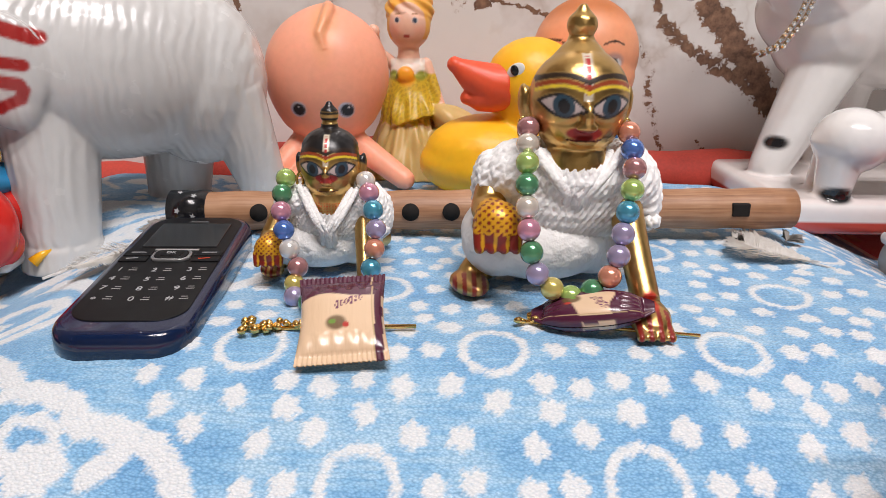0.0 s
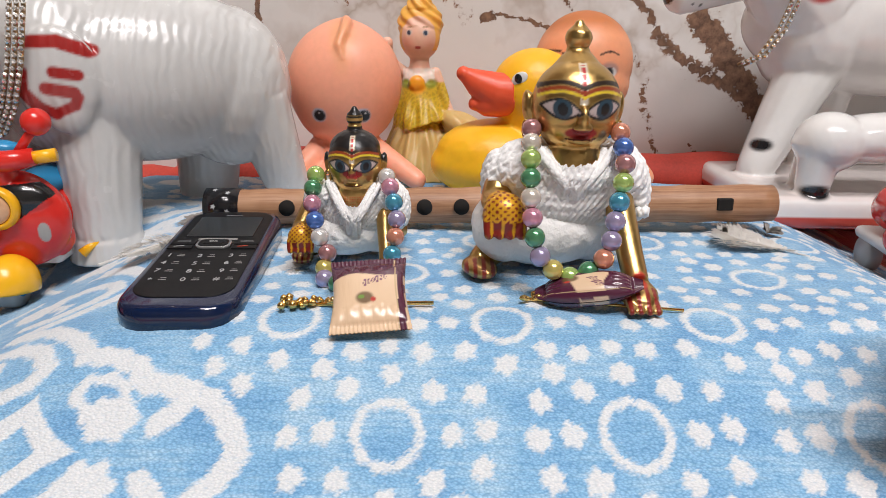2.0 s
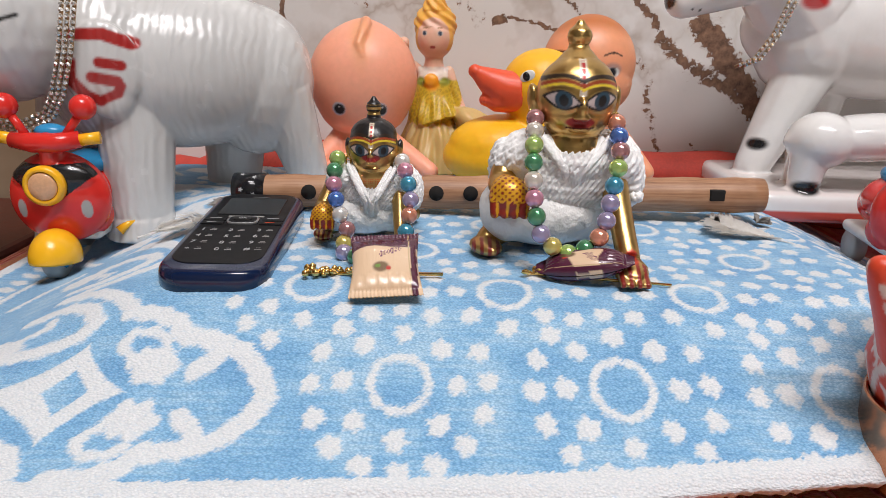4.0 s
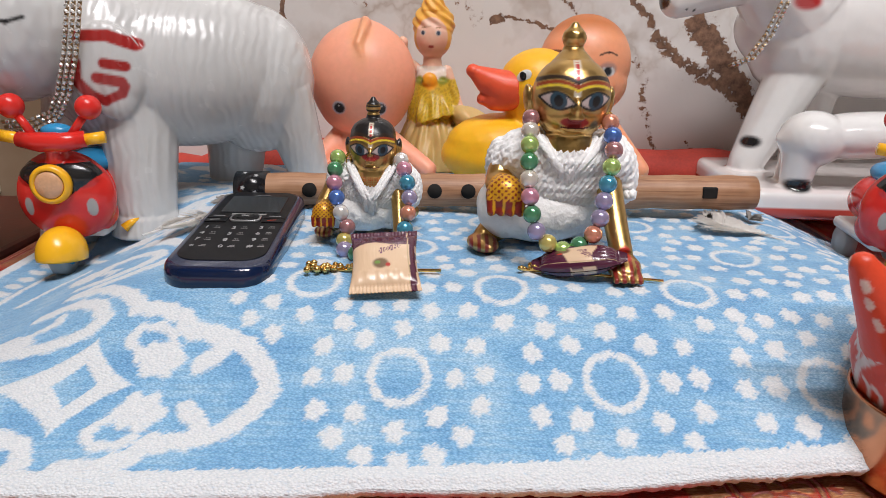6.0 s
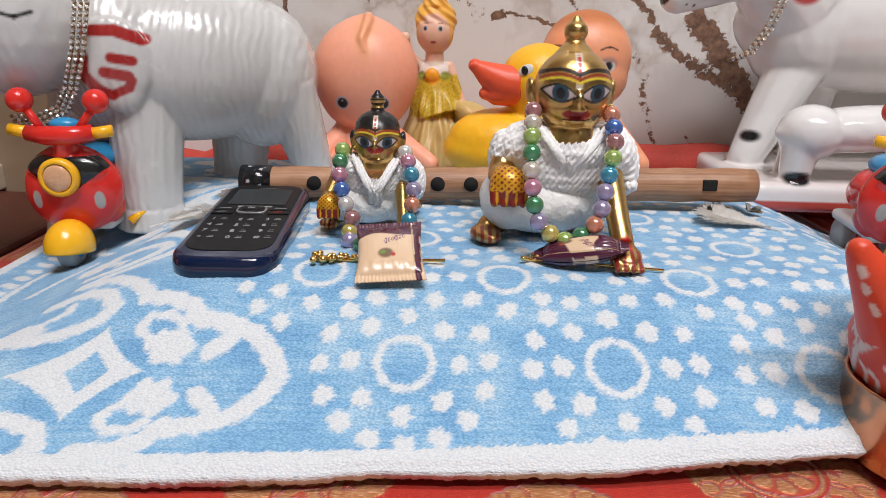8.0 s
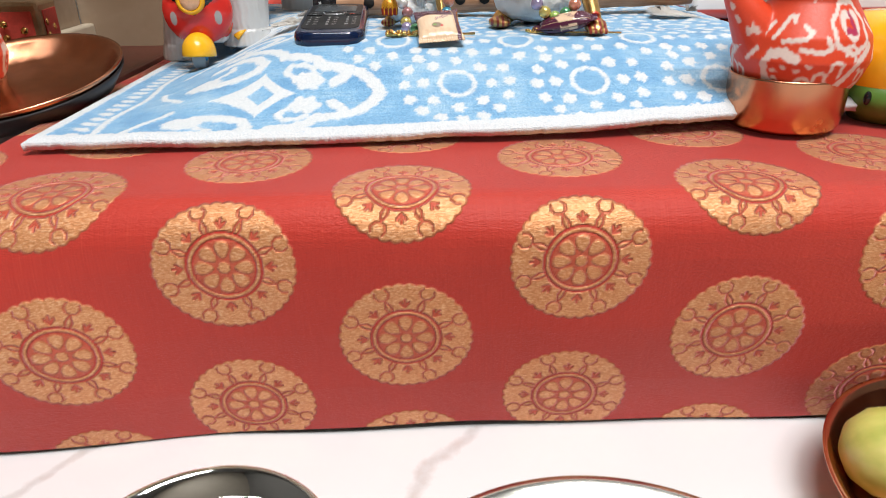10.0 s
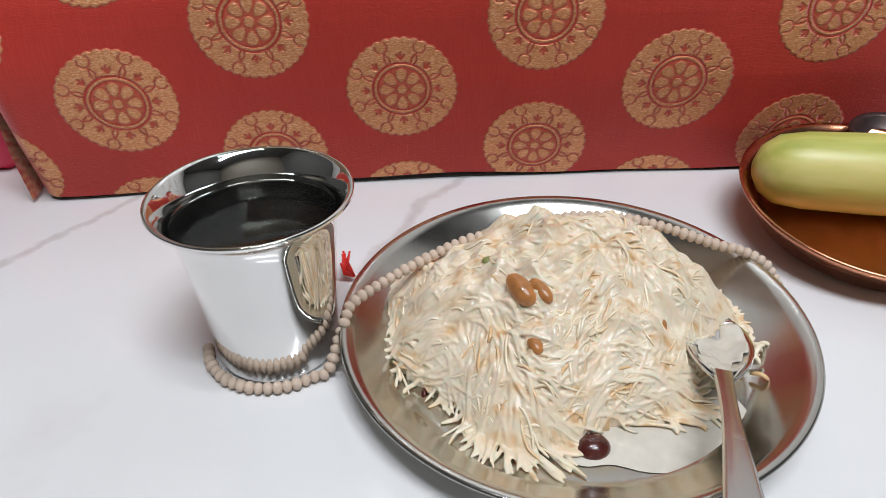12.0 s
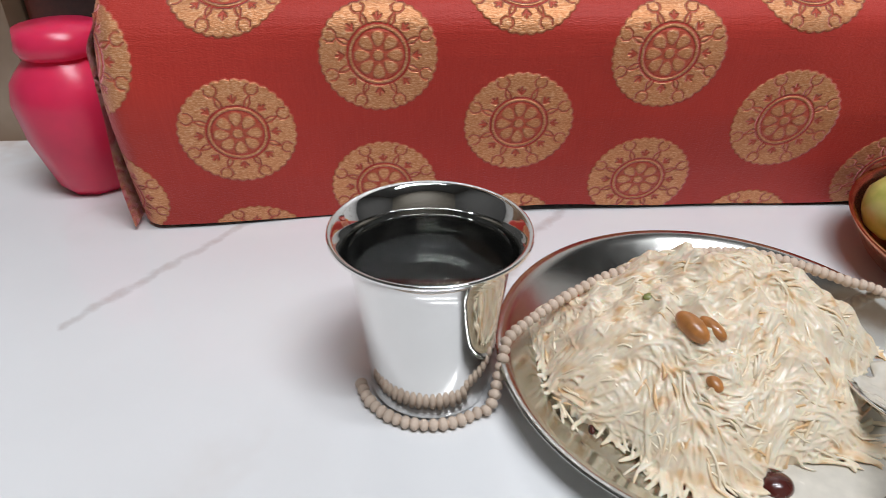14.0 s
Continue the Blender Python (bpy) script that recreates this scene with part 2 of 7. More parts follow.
def sheet(name, xs, ys, place, attrs, material, parent=None):
    """A grid of quads over parameters u, v. place(U, V) gives x, y, z; attrs are fields on the grid."""
    U, V = np.meshgrid(xs, ys)
    X, Y, Z = place(U, V)
    nv, nu = U.shape
    co = np.stack([X, Y, Z], -1).reshape(-1, 3)
    i = np.arange(nv * nu).reshape(nv, nu)
    q = np.stack([i[:-1, :-1], i[:-1, 1:], i[1:, 1:], i[1:, :-1]], -1).reshape(-1, 4)
    me = bpy.data.meshes.new(name)
    me.vertices.add(len(co))
    me.vertices.foreach_set("co", co.ravel())
    me.loops.add(q.size)
    me.loops.foreach_set("vertex_index", q.ravel())
    me.polygons.add(len(q))
    me.polygons.foreach_set("loop_start", np.arange(0, q.size, 4))
    me.update(calc_edges=True)
    me.shade_smooth()
    for k, f in attrs.items():
        a = me.attributes.new(k, "FLOAT", "POINT")
        a.data.foreach_set("value", np.asarray(f(U, V), np.float32).ravel())
    me.materials.append(material)
    ob = new(name, me)
    if parent is not None:
        ob.parent = parent
    return ob


def along(pts, n):
    """n places evenly along a smooth line through pts."""
    p = np.array(pts, float)
    t = np.arange(len(p))
    fine = np.linspace(0, len(p) - 1, 300)
    out = []
    for u in fine:
        i = min(int(u), len(p) - 2)
        a, b, c, d = p[max(i - 1, 0)], p[i], p[i + 1], p[min(i + 2, len(p) - 1)]
        f = u - i
        out.append(0.5 * (2 * b + (c - a) * f + (2 * a - 5 * b + 4 * c - d) * f * f + (3 * b - a - 3 * c + d) * f ** 3))
    out = np.array(out)
    s = np.r_[0, np.cumsum(np.linalg.norm(np.diff(out, axis=0), axis=1))]
    return [Vector([np.interp(q, s, out[:, k]) for k in range(3)]) for q in np.linspace(0, s[-1], n)]


def ripple(x, y, seed=0.0):
    """Smooth unevenness of about -1 to 1."""
    return (np.sin(13 * x + 7 * y + seed) + np.sin(-9 * x + 15 * y + 2.1 * seed + 1) + np.sin(31 * x - 5 * y + seed * 3) * 0.5 + np.sin(11 * x + 37 * y + 5 * seed) * 0.4) / 2.9


def brush(x, y, pts, half):
    """Signed distance to a brush stroke through a few points."""
    d = np.full_like(x, 9.0)
    for (x0, y0), (x1, y1) in zip(pts, pts[1:]):
        t = np.clip(((x - x0) * (x1 - x0) + (y - y0) * (y1 - y0)) / ((x1 - x0) ** 2 + (y1 - y0) ** 2), 0, 1)
        d = np.minimum(d, np.hypot(x - x0 - t * (x1 - x0), y - y0 - t * (y1 - y0)))
    return d - half


# ---- the room ----


def slab(name, x0, x1, y0, y1, z0, z1, material, label):
    bm = box(x1 - x0, y1 - y0, z1 - z0)
    bmesh.ops.translate(bm, vec=((x0 + x1) / 2, (y0 + y1) / 2, z0), verts=bm.verts)
    ob = part(name, bm, material, smooth=False)
    return tagged(ob, label, name.split("_")[0], kind="structure")


def veins(u, v):
    """Brown mineral veins that wander over the stone."""
    x = u + 0.0022 * ripple(u * 9, v * 9, 0.4) + 0.0010 * ripple(u * 31, v * 29, 2.0)
    z = v + 0.0022 * ripple(u * 8, v * 10, 1.7) + 0.0010 * ripple(u * 27, v * 33, 4.0)
    f = np.zeros_like(x)
    for amp, half, soft, pts in (
        (0.62, 0.0020, 0.0085, [(0.190, 0.287), (0.200, 0.276), (0.213, 0.260), (0.229, 0.239), (0.246, 0.218), (0.258, 0.200)]),
        (0.50, 0.0004, 0.0036, [(0.120, 0.322), (0.135, 0.305), (0.149, 0.293), (0.159, 0.276), (0.174, 0.260)]),
        (0.48, 0.0010, 0.0060, [(0.159, 0.276), (0.176, 0.261), (0.208, 0.247), (0.230, 0.231)]),
        (0.34, 0.0004, 0.0040, [(0.143, 0.262), (0.152, 0.243), (0.154, 0.226), (0.160, 0.204), (0.171, 0.183)]),
        (0.42, 0.0002, 0.0014, [(0.191, 0.195), (0.204, 0.180)]),
        (0.55, 0.0010, 0.0030, [(0.027, 0.287), (0.033, 0.289)]),
        (0.50, 0.0003, 0.0016, [(0.032, 0.293), (0.052, 0.288), (0.076, 0.280)]),
        (0.45, 0.0003, 0.0020, [(0.078, 0.306), (0.092, 0.294)]),
        (0.55, 0.0003, 0.0020, [(-0.141, 0.298), (-0.138, 0.280)]),
        (0.22, 0.0006, 0.0060, [(-0.080, 0.310), (-0.074, 0.285)]),
        (0.25, 0.0006, 0.0080, [(0.000, 0.300), (0.016, 0.288)]),
    ):
        d = np.maximum(brush(x, z, pts, half), 0) / soft
        f = np.maximum(f, amp * np.exp(-d * d))
    return f


def floor_veins(u, v):
    """Thin light brown veins in the floor stone."""
    x = u + 0.003 * ripple(u * 9, v * 9, 0.9) + 0.0010 * ripple(u * 31, v * 29, 3.0)
    y = v + 0.003 * ripple(u * 8, v * 10, 2.7) + 0.0010 * ripple(u * 27, v * 33, 1.0)
    f = np.zeros_like(x)
    for amp, half, soft, pts in FLOOR_VEINS:
        d = np.maximum(brush(x, y, pts, half), 0) / soft
        f = np.maximum(f, amp * np.exp(-d * d))
    return f


FLOOR_VEINS = (
    (0.20, 0.0006, 0.0032, [(-0.295, -0.076), (-0.276, -0.047), (-0.251, -0.017), (-0.215, 0.036)]),
    (0.20, 0.0006, 0.0040, [(-0.080, -0.083), (-0.064, -0.039), (-0.041, 0.007), (-0.015, 0.035)]),
    (0.22, 0.0004, 0.0050, [(0.35, -0.30), (0.28, -0.18), (0.30, -0.08), (0.26, 0.00)]),
)
floor_xs = np.r_[np.linspace(-1.6, -0.50, 10), np.arange(-0.49, 0.36, 0.0016), np.linspace(0.37, 2.3, 20)]
floor_ys = np.r_[np.linspace(-2.1, -0.35, 12), np.arange(-0.34, 0.10, 0.0016), np.linspace(0.11, 0.6, 6)]
fl = sheet("floor", floor_xs, floor_ys, lambda u, v: (u, v, u * 0.0), {"vein": floor_veins}, M["floor"])
fl_thick = fl.modifiers.new("thick", "SOLIDIFY")
fl_thick.thickness, fl_thick.offset = 0.1, -1
tagged(fl, "polished white marble floor with faint brown veins", "floor", kind="structure")
wall_xs = np.r_[np.linspace(-1.6, -0.25, 14), np.arange(-0.24, 0.34, 0.002), np.linspace(0.35, 2.3, 20)]
wall_zs = np.r_[np.linspace(0, 0.145, 4), np.arange(0.15, 0.37, 0.002), np.linspace(0.38, 2.4, 20)]
wb = sheet("wall_back", wall_xs, wall_zs, lambda u, v: (u, u * 0 + 0.50, v), {"vein": veins}, M["wall"])
wb_thick = wb.modifiers.new("thick", "SOLIDIFY")
wb_thick.thickness, wb_thick.offset = 0.1, -1
tagged(wb, "white marble wall with dark brown veins", "wall", kind="structure")
slab("wall_left", -0.48, -0.40, 0.16, 0.492, 0.0, 2.4, M["brown_wall"], "glossy brown stone side wall")
slab("wall_back_panel", -0.40, -0.262, 0.494, 0.499, 0.0, 2.4, M["brown_wall"], "glossy brown stone panel on the back wall")
# Unseen walls and ceiling close the room; their dark colours hold back bounce light.
slab("wall_far_left", -1.7, -1.6, -2.1, 0.6, 0.0, 2.4, M["plaster"], "unseen plastered wall, coloured dark to cut bounce light")
slab("wall_right", 2.3, 2.4, -2.1, 0.6, 0.0, 2.4, M["plaster"], "unseen plastered wall, coloured dark to cut bounce light")
slab("wall_front", -1.7, 2.4, -2.2, -2.1, 0.0, 2.4, surface("cream_paint", (0.17, 0.152, 0.122), 0.7, grain=60, vary=0.08), "unseen cream wall, darkened to limit fill light")
slab("ceiling", -1.7, 2.4, -2.2, 0.6, 2.4, 2.5, M["plaster"], "unseen ceiling, coloured dark to cut bounce light")

# ---- the covered platform ----
TOP = 0.137


def profile_points():
    pts = [(0.034, 0.003), (0.026, 0.035), (0.020, 0.07), (0.0165, 0.108)]
    cy, cz, r = 0.0365, 0.117, 0.020
    for k in range(9):
        a = math.pi - k * math.pi / 16
        pts.append((cy + r * math.cos(a), cz + r * math.sin(a)))
    pts += [(0.10, TOP), (0.50, TOP)]
    return np.array(pts)


PROF = profile_points()
ARC = np.r_[0, np.cumsum(np.hypot(*np.diff(PROF, axis=0).T))]
V1 = float(np.interp(0.0665, PROF[:, 1][:6], ARC[:6]))


def roundel(u, v):
    """How much gold thread there is at a place of the brocade: 0 red ground, 1 gold; with woven lines left red."""
    best = np.zeros_like(u)
    for odd in (0, 1):
        x0 = -0.053 - 0.08 * odd
        cu = (u - x0) / 0.1605
        cv = (v - V1 - 0.0425 * odd) / 0.085
        du, dv = (cu - np.round(cu)) * 0.1605, (cv - np.round(cv)) * 0.085
        r, a = np.hypot(du, dv) / 0.0322, np.arctan2(dv, du)
        edge = 0.965 + 0.032 * np.abs(np.sin(a * 18))
        disc = 1 - step(edge - 0.02, edge + 0.02, r)
        n8 = 2 * np.pi / 8

        def fold(shift):
            k = np.mod(a + shift + n8 / 2, n8) - n8 / 2
            return np.abs(r * np.sin(k)), r * np.cos(k)

        def mark(d):
            return 1 - step(-0.008, 0.012, d)
        px, py = fold(0.0)
        qx, qy = fold(n8 / 2)
        # heart of eight petals on the red ground, inside a gold ring
        petal = mark((np.hypot((py - 0.275) / 0.125, px / (0.050 + 0.27 * np.clip(py - 0.12, 0, 0.3))) - 1) * 0.05)
        heart = np.maximum(petal, mark(r - 0.085))
        ring = mark(np.abs(r - 0.475) - 0.022)
        # outer band with buds and curling stems
        cut = mark(brush(px, py, [(0, 0.585), (0, 0.71)], 0.020))
        cut = np.maximum(cut, mark(brush(px, py, [(0.012, 0.60), (0.058, 0.660)], 0.022)))
        cut = np.maximum(cut, mark(brush(qx, qy, [(0.030, 0.545), (0.046, 0.62), (0.020, 0.70), (0.0, 0.755)], 0.013)))
        cut = np.maximum(cut, 0.9 * mark(brush(qx, qy, [(0.0, 0.755), (0.070, 0.78), (0.110, 0.86), (0.085, 0.93)], 0.013)))
        band = step(0.535, 0.55, r) * (1 - 0.85 * cut)
        core = np.where(r < 0.42, np.maximum(heart, 0.22), ring)
        best = np.maximum(best, disc * np.where(r < 0.52, core, band))
    return best


def brocade():
    m, nt, p = nodes_of("brocade")
    at = nt.nodes.new("ShaderNodeAttribute")
    at.attribute_name = "gold"
    tc = nt.nodes.new("ShaderNodeTexCoord")
    mp = nt.nodes.new("ShaderNodeMapping")
    mp.inputs["Scale"].default_value = (1500, 60, 60)
    link(nt, tc.outputs["Object"], mp.inputs["Vector"])
    warp = node(nt, "ShaderNodeTexNoise", Scale=1.0, Detail=2.0)
    link(nt, mp.outputs[0], warp.inputs["Vector"])
    mp2 = nt.nodes.new("ShaderNodeMapping")
    mp2.inputs["Scale"].default_value = (500, 1500, 1500)
    link(nt, tc.outputs["Object"], mp2.inputs["Vector"])
    weft = node(nt, "ShaderNodeTexNoise", Scale=1.0, Detail=2.0)
    link(nt, mp2.outputs[0], weft.inputs["Vector"])
    blot = node(nt, "ShaderNodeTexNoise", Scale=14.0, Detail=3.0)
    link(nt, tc.outputs["Object"], blot.inputs["Vector"])
    red = ramp(nt, warp.outputs["Fac"], [(0.3, (0.49, 0.033, 0.019)), (0.65, (0.53, 0.041, 0.024)), (0.85, (0.58, 0.07, 0.036))])
    gold = ramp(nt, weft.outputs["Fac"], [(0.25, (0.58, 0.22, 0.08)), (0.5, (0.72, 0.33, 0.14)), (0.75, (0.90, 0.57, 0.34))])
    mx = nt.nodes.new("ShaderNodeMix")
    mx.data_type = "RGBA"
    link(nt, at.outputs["Fac"], mx.inputs[0])
    link(nt, red, mx.inputs[6])
    link(nt, gold, mx.inputs[7])
    mul = nt.nodes.new("ShaderNodeMix")
    mul.data_type, mul.blend_type = "RGBA", "MULTIPLY"
    mul.inputs[0].default_value = 1
    link(nt, mx.outputs[2], mul.inputs[6])
    link(nt, ramp(nt, blot.outputs["Fac"], [(0.3, (0.88, 0.86, 0.86)), (0.7, (1, 1, 1))]), mul.inputs[7])
    link(nt, mul.outputs[2], p.inputs["Base Color"])
    mt = nt.nodes.new("ShaderNodeMath")
    mt.operation = "MULTIPLY"
    mt.inputs[1].default_value = 0.5
    link(nt, at.outputs["Fac"], mt.inputs[0])
    link(nt, mt.outputs[0], p.inputs["Metallic"])
    p.inputs["Roughness"].default_value = 0.52
    p.inputs["Specular IOR Level"].default_value = 0.3
    p.inputs["Sheen Weight"].default_value = 1.0
    p.inputs["Sheen Tint"].default_value = (1.0, 0.40, 0.44, 1)
    p.inputs["Sheen Roughness"].default_value = 0.4
    h = nt.nodes.new("ShaderNodeMath")
    h.operation = "MULTIPLY_ADD"
    h.inputs[1].default_value = 2.6
    link(nt, at.outputs["Fac"], h.inputs[0])
    link(nt, weft.outputs["Fac"], h.inputs[2])
    b = nt.nodes.new("ShaderNodeBump")
    b.inputs["Strength"].default_value, b.inputs["Distance"].default_value = 0.8, 0.0005
    link(nt, h.outputs[0], b.inputs["Height"])
    link(nt, b.outputs[0], p.inputs["Normal"])
    return m


M["brocade"] = brocade()
PX0, PX1 = -0.282, 0.46


def cloth_place(u, v):
    y, z = np.interp(v, ARC, PROF[:, 0]), np.interp(v, ARC, PROF[:, 1])
    low = 1 - step(0.0, 0.10, v)
    up = step(0.02, 0.11, v) * (1 - step(0.11, 0.16, v))
    y = y + 0.0028 * ripple(u * 1.6, v * 1.2, 1.0) * low + 0.0010 * ripple(u * 2.5, v * 3, 2.0) * up
    z = z + 0.0018 * ripple(u * 2, v * 0.5, 3.0) * low + 0.0006 * ripple(u * 3, v * 3, 0.5) * step(0.14, 0.2, v)
    # the corner is drawn forward and round
    near = np.clip((PX0 + 0.012 - u) / 0.012, 0, 1)
    y = y + 0.008 * near ** 2 * (v < 0.15)
    y = y - 0.016 * step(-0.14, -0.28, u) * (1 - step(0.08, 0.14, v))
    return u, y, z


platform = thing("platform", "low platform covered in red and gold brocade", "platform", kind="")
us = np.arange(PX0, PX1 + 0.0005, 0.0007)
vs = np.r_[np.arange(0, 0.265, 0.0007), np.linspace(0.265, ARC[-1], 30)]
sheet("brocade_cover", us, vs, cloth_place, {"gold": roundel}, M["brocade"], platform)["label"] = "red silk brocade with gold roundels"


def side_place(u, v):
    z = np.minimum(v, 0.128) + 0.003
    fold = 0.006 * ripple(u * 4, z * 2, 4.0) * (1 - z / 0.15)
    return PX0 - 0.001 + 0.008 * step(0.11, 0.131, z) - 0.004 + fold, u, z


sheet("side_drape", np.linspace(0.5, 0.018, 120), np.linspace(0, 0.128, 50), side_place, {"gold": lambda u, v: roundel(-u + PX0 + 0.02, v)}, M["brocade"], platform)
part("board", box(PX1 - PX0 - 0.03, 0.44, 0.118, 0.006, at=((PX0 + PX1) / 2, 0.272, 0.001)), M["black_iron"], platform, "dark box under the cover", smooth=False)


# ---- the towel ----
def rise(x, y):
    """The height of the padded top."""
    back = step(0.30, 0.39, y)
    s = step(0.098, 0.205, y) * step(0.0, 1.0, (x + 0.236 + 0.052 * back) / (0.118 - 0.030 * back)) * (1 - step(0.17, 0.27, x) * 0.9)
    return TOP + 0.0035 + 0.0340 * s


def towel_front(x):
    return 0.1070 + 0.075 * x + 0.15 * x * x


TX0, TX1, TY1 = -0.257, 0.262, 0.43


def ring_places():
    out = []
    for j, (cy, rx) in enumerate([(0.1490, -0.0225), (0.1960, -0.0615), (0.2435, -0.0225), (0.2910, -0.0615), (0.3385, -0.0225), (0.386, -0.0615)]):
        for i in range(-3, 5):
            cx = rx + 0.0785 * i
            if cx < -0.07 - 0.01 * (j % 2) and cy < 0.23 or cx < -0.14 or cx > 0.235:
                continue
            out.append((cx, cy))
    return out


def dot_places():
    """Two wreaths of dots round each ring; neighbouring wreaths share dots."""
    rnd = random.Random(21)
    out = []
    for count, rad, size in ((8, 0.0202, 0.0046), (16, 0.0312, 0.0044)):
        for cx, cy in RINGS:
            for k in range(count):
                a = 2 * math.pi * k / count + (0.05 if count == 16 else 0)
                px, py = cx + rad * math.cos(a), cy + rad * 1.06 * math.sin(a)
                if any(math.hypot(px - ox, py - oy) < 0.0252 for ox, oy in RINGS if (ox, oy) != (cx, cy)):
                    continue
                if any(math.hypot(px - o[0], py - o[1]) < 0.0088 for o in out):
                    continue
                out.append((px, py, size * rnd.uniform(0.9, 1.06), rnd.uniform(0, 6.28)))
    return out


RINGS = ring_places()
DOTS = dot_places()


def towel_pattern(u, v):
    """Woven design: 1 white, 0 blue."""
    x, y = u, v
    w = np.zeros_like(x)
    jag = 0.00055 * (np.sin(x * 2300) * np.sin(y * 2900 + 1.3) + np.sin(x * 611 + y * 2611) * np.sin(y * 3300))

    def blob(d, k=slice(None), s=0.0015):
        return 1 - step(-s, s, d + jag[:, k])
    for cx, cy in RINGS:
        k = np.abs(x[0] - cx) < 0.014
        w[:, k] = np.maximum(w[:, k], blob(np.abs(np.hypot(x[:, k] - cx, (y[:, k] - cy) / 1.06) - 0.0102) - 0.0016, k))
    for cx, cy, size, turn in DOTS:
        k = np.abs(x[0] - cx) < 0.008
        px, py = x[:, k] - cx, (y[:, k] - cy) / 1.06
        star = size * (0.88 + 0.11 * np.cos(6 * np.arctan2(py, px) + turn))
        w[:, k] = np.maximum(w[:, k], blob(np.hypot(px, py) - star, k))
    # large floral ground motif, repeated along the side
    for cy in (0.1425, 0.2615, 0.3805):
        p, q = x + 0.138, np.abs(y - cy)
        inside = (np.abs(p + 0.005) < 0.085) & (q < 0.062)
        if not inside.any():
            continue
        p, q = np.where(inside, p, 9.0), np.where(inside, q, 9.0)
        f = blob(brush(p, q, [(-0.030, 0.058), (-0.012, 0.0535), (0.003, 0.043), (0.0115, 0.0335)], 0.0036))
        f = np.maximum(f, blob(brush(p, q, [(0.010, 0.0335), (0.022, 0.0320), (0.030, 0.0285), (0.0355, 0.0215)], 0.0040)))
        f = np.maximum(f, blob(brush(p, q, [(0.035, 0.0225), (0.047, 0.0205), (0.058, 0.0165), (0.0655, 0.0085), (0.070, 0.0)], 0.0040)))
        f = np.maximum(f, blob(brush(p, q, [(0.051, 0.0185), (0.0470, 0.0120), (0.0425, 0.0085)], 0.0036)))
        # scalloped blossom with a curled tail
        a = np.arctan2(q - 0.0105, p - 0.0270)
        f = np.maximum(f, blob(np.hypot((p - 0.0270) / 1.15, q - 0.0105) - 0.0078 - 0.0008 * np.cos(6 * a)))
        f = np.maximum(f, blob(brush(p, q, [(0.0190, 0.0125), (0.0125, 0.0185), (0.0160, 0.0235), (0.0235, 0.0240), (0.0295, 0.0200)], 0.0022)))
        f = f * (1 - blob(brush(p, q, [(0.0170, 0.0165), (0.0215, 0.0190), (0.0255, 0.0170)], 0.0006)))
        # swirl and teardrop towards the border
        f = np.maximum(f, blob(brush(p, q, [(-0.036, 0.0440), (-0.022, 0.0460), (-0.009, 0.0405), (-0.0025, 0.0310), (-0.0065, 0.0240), (-0.0180, 0.0200), (-0.034, 0.0190)], 0.0036)))
        f = np.maximum(f, blob(np.hypot((p + 0.0400) / 1.5, q - 0.0250) - 0.0078))
        f = np.maximum(f, blob(brush(p, q, [(-0.030, 0.0310), (-0.0225, 0.0345), (-0.0245, 0.0385)], 0.0022)))
        f = np.maximum(f, blob(brush(p, q, [(-0.070, 0.0380), (-0.064, 0.0220), (-0.050, 0.0080)], 0.0020)))
        # four-pointed star with a blue heart
        star = (np.abs(p / np.where(p > 0, 0.0215, 0.0330)) ** 0.78 + np.abs(q / 0.0205) ** 0.78) - 1
        f = np.maximum(f, 1 - step(-0.06, 0.06, star))
        f = f * step(-0.12, 0.12, np.abs(p) / 0.0080 + q / 0.0088 - 1)
        w = np.maximum(w, np.where(inside, f, 0))
    # side border: a line, a row of leaves, a plain band
    lx = x + 0.0025 * np.sin(y * 60)
    w = np.maximum(w, blob(np.abs(lx + 0.2215) - 0.0022) * (x < -0.2))
    ly = np.mod(y + 0.4 * (x + 0.23), 0.011) - 0.0055
    w = np.maximum(w, blob(np.hypot((x + 0.2325) * 0.62, ly) - 0.0036) * (x < -0.224))
    # white hems
    d_front = v - towel_front(u)
    w = np.maximum(w, 1 - step(0.0082, 0.0096, d_front + jag))
    w = np.maximum(w, 1 - step(0.009, 0.011, u - TX0 + jag))
    w = np.maximum(w, step(-0.011, -0.009, u - TX1 + jag))
    return w


def towel_map(u, v):
    """From the even weave to the plan: v runs 0 to 1 from the front hem to the back."""
    y0 = towel_front(u)
    return u, y0 + v * (TY1 - y0)


def towel_place(u, v):
    x, y = towel_map(u, v)
    d = np.minimum(np.minimum(y - towel_front(x), x - TX0), TX1 - x)
    hem = 1 - step(0.0, 0.006, d)
    z = rise(x, y) + 0.0052 + 0.0014 * ripple(x * 3.2, y * 3.2, 0.7) * step(0.0, 0.05, d) - 0.0022 * hem ** 2
    z = z + 0.0012 * np.maximum(0, ripple(x * 5, 0 * y, 2.2)) * (1 - step(0.0, 0.02, d))
    w = towel_pattern(x, y)
    pile = 0.00026 * np.random.RandomState(3).rand(*x.shape) * (0.7 + 0.6 * w)
    return x, y + 0.0015 * ripple(x * 4, y, 1.9) * hem, z + pile + 0.0004 * w


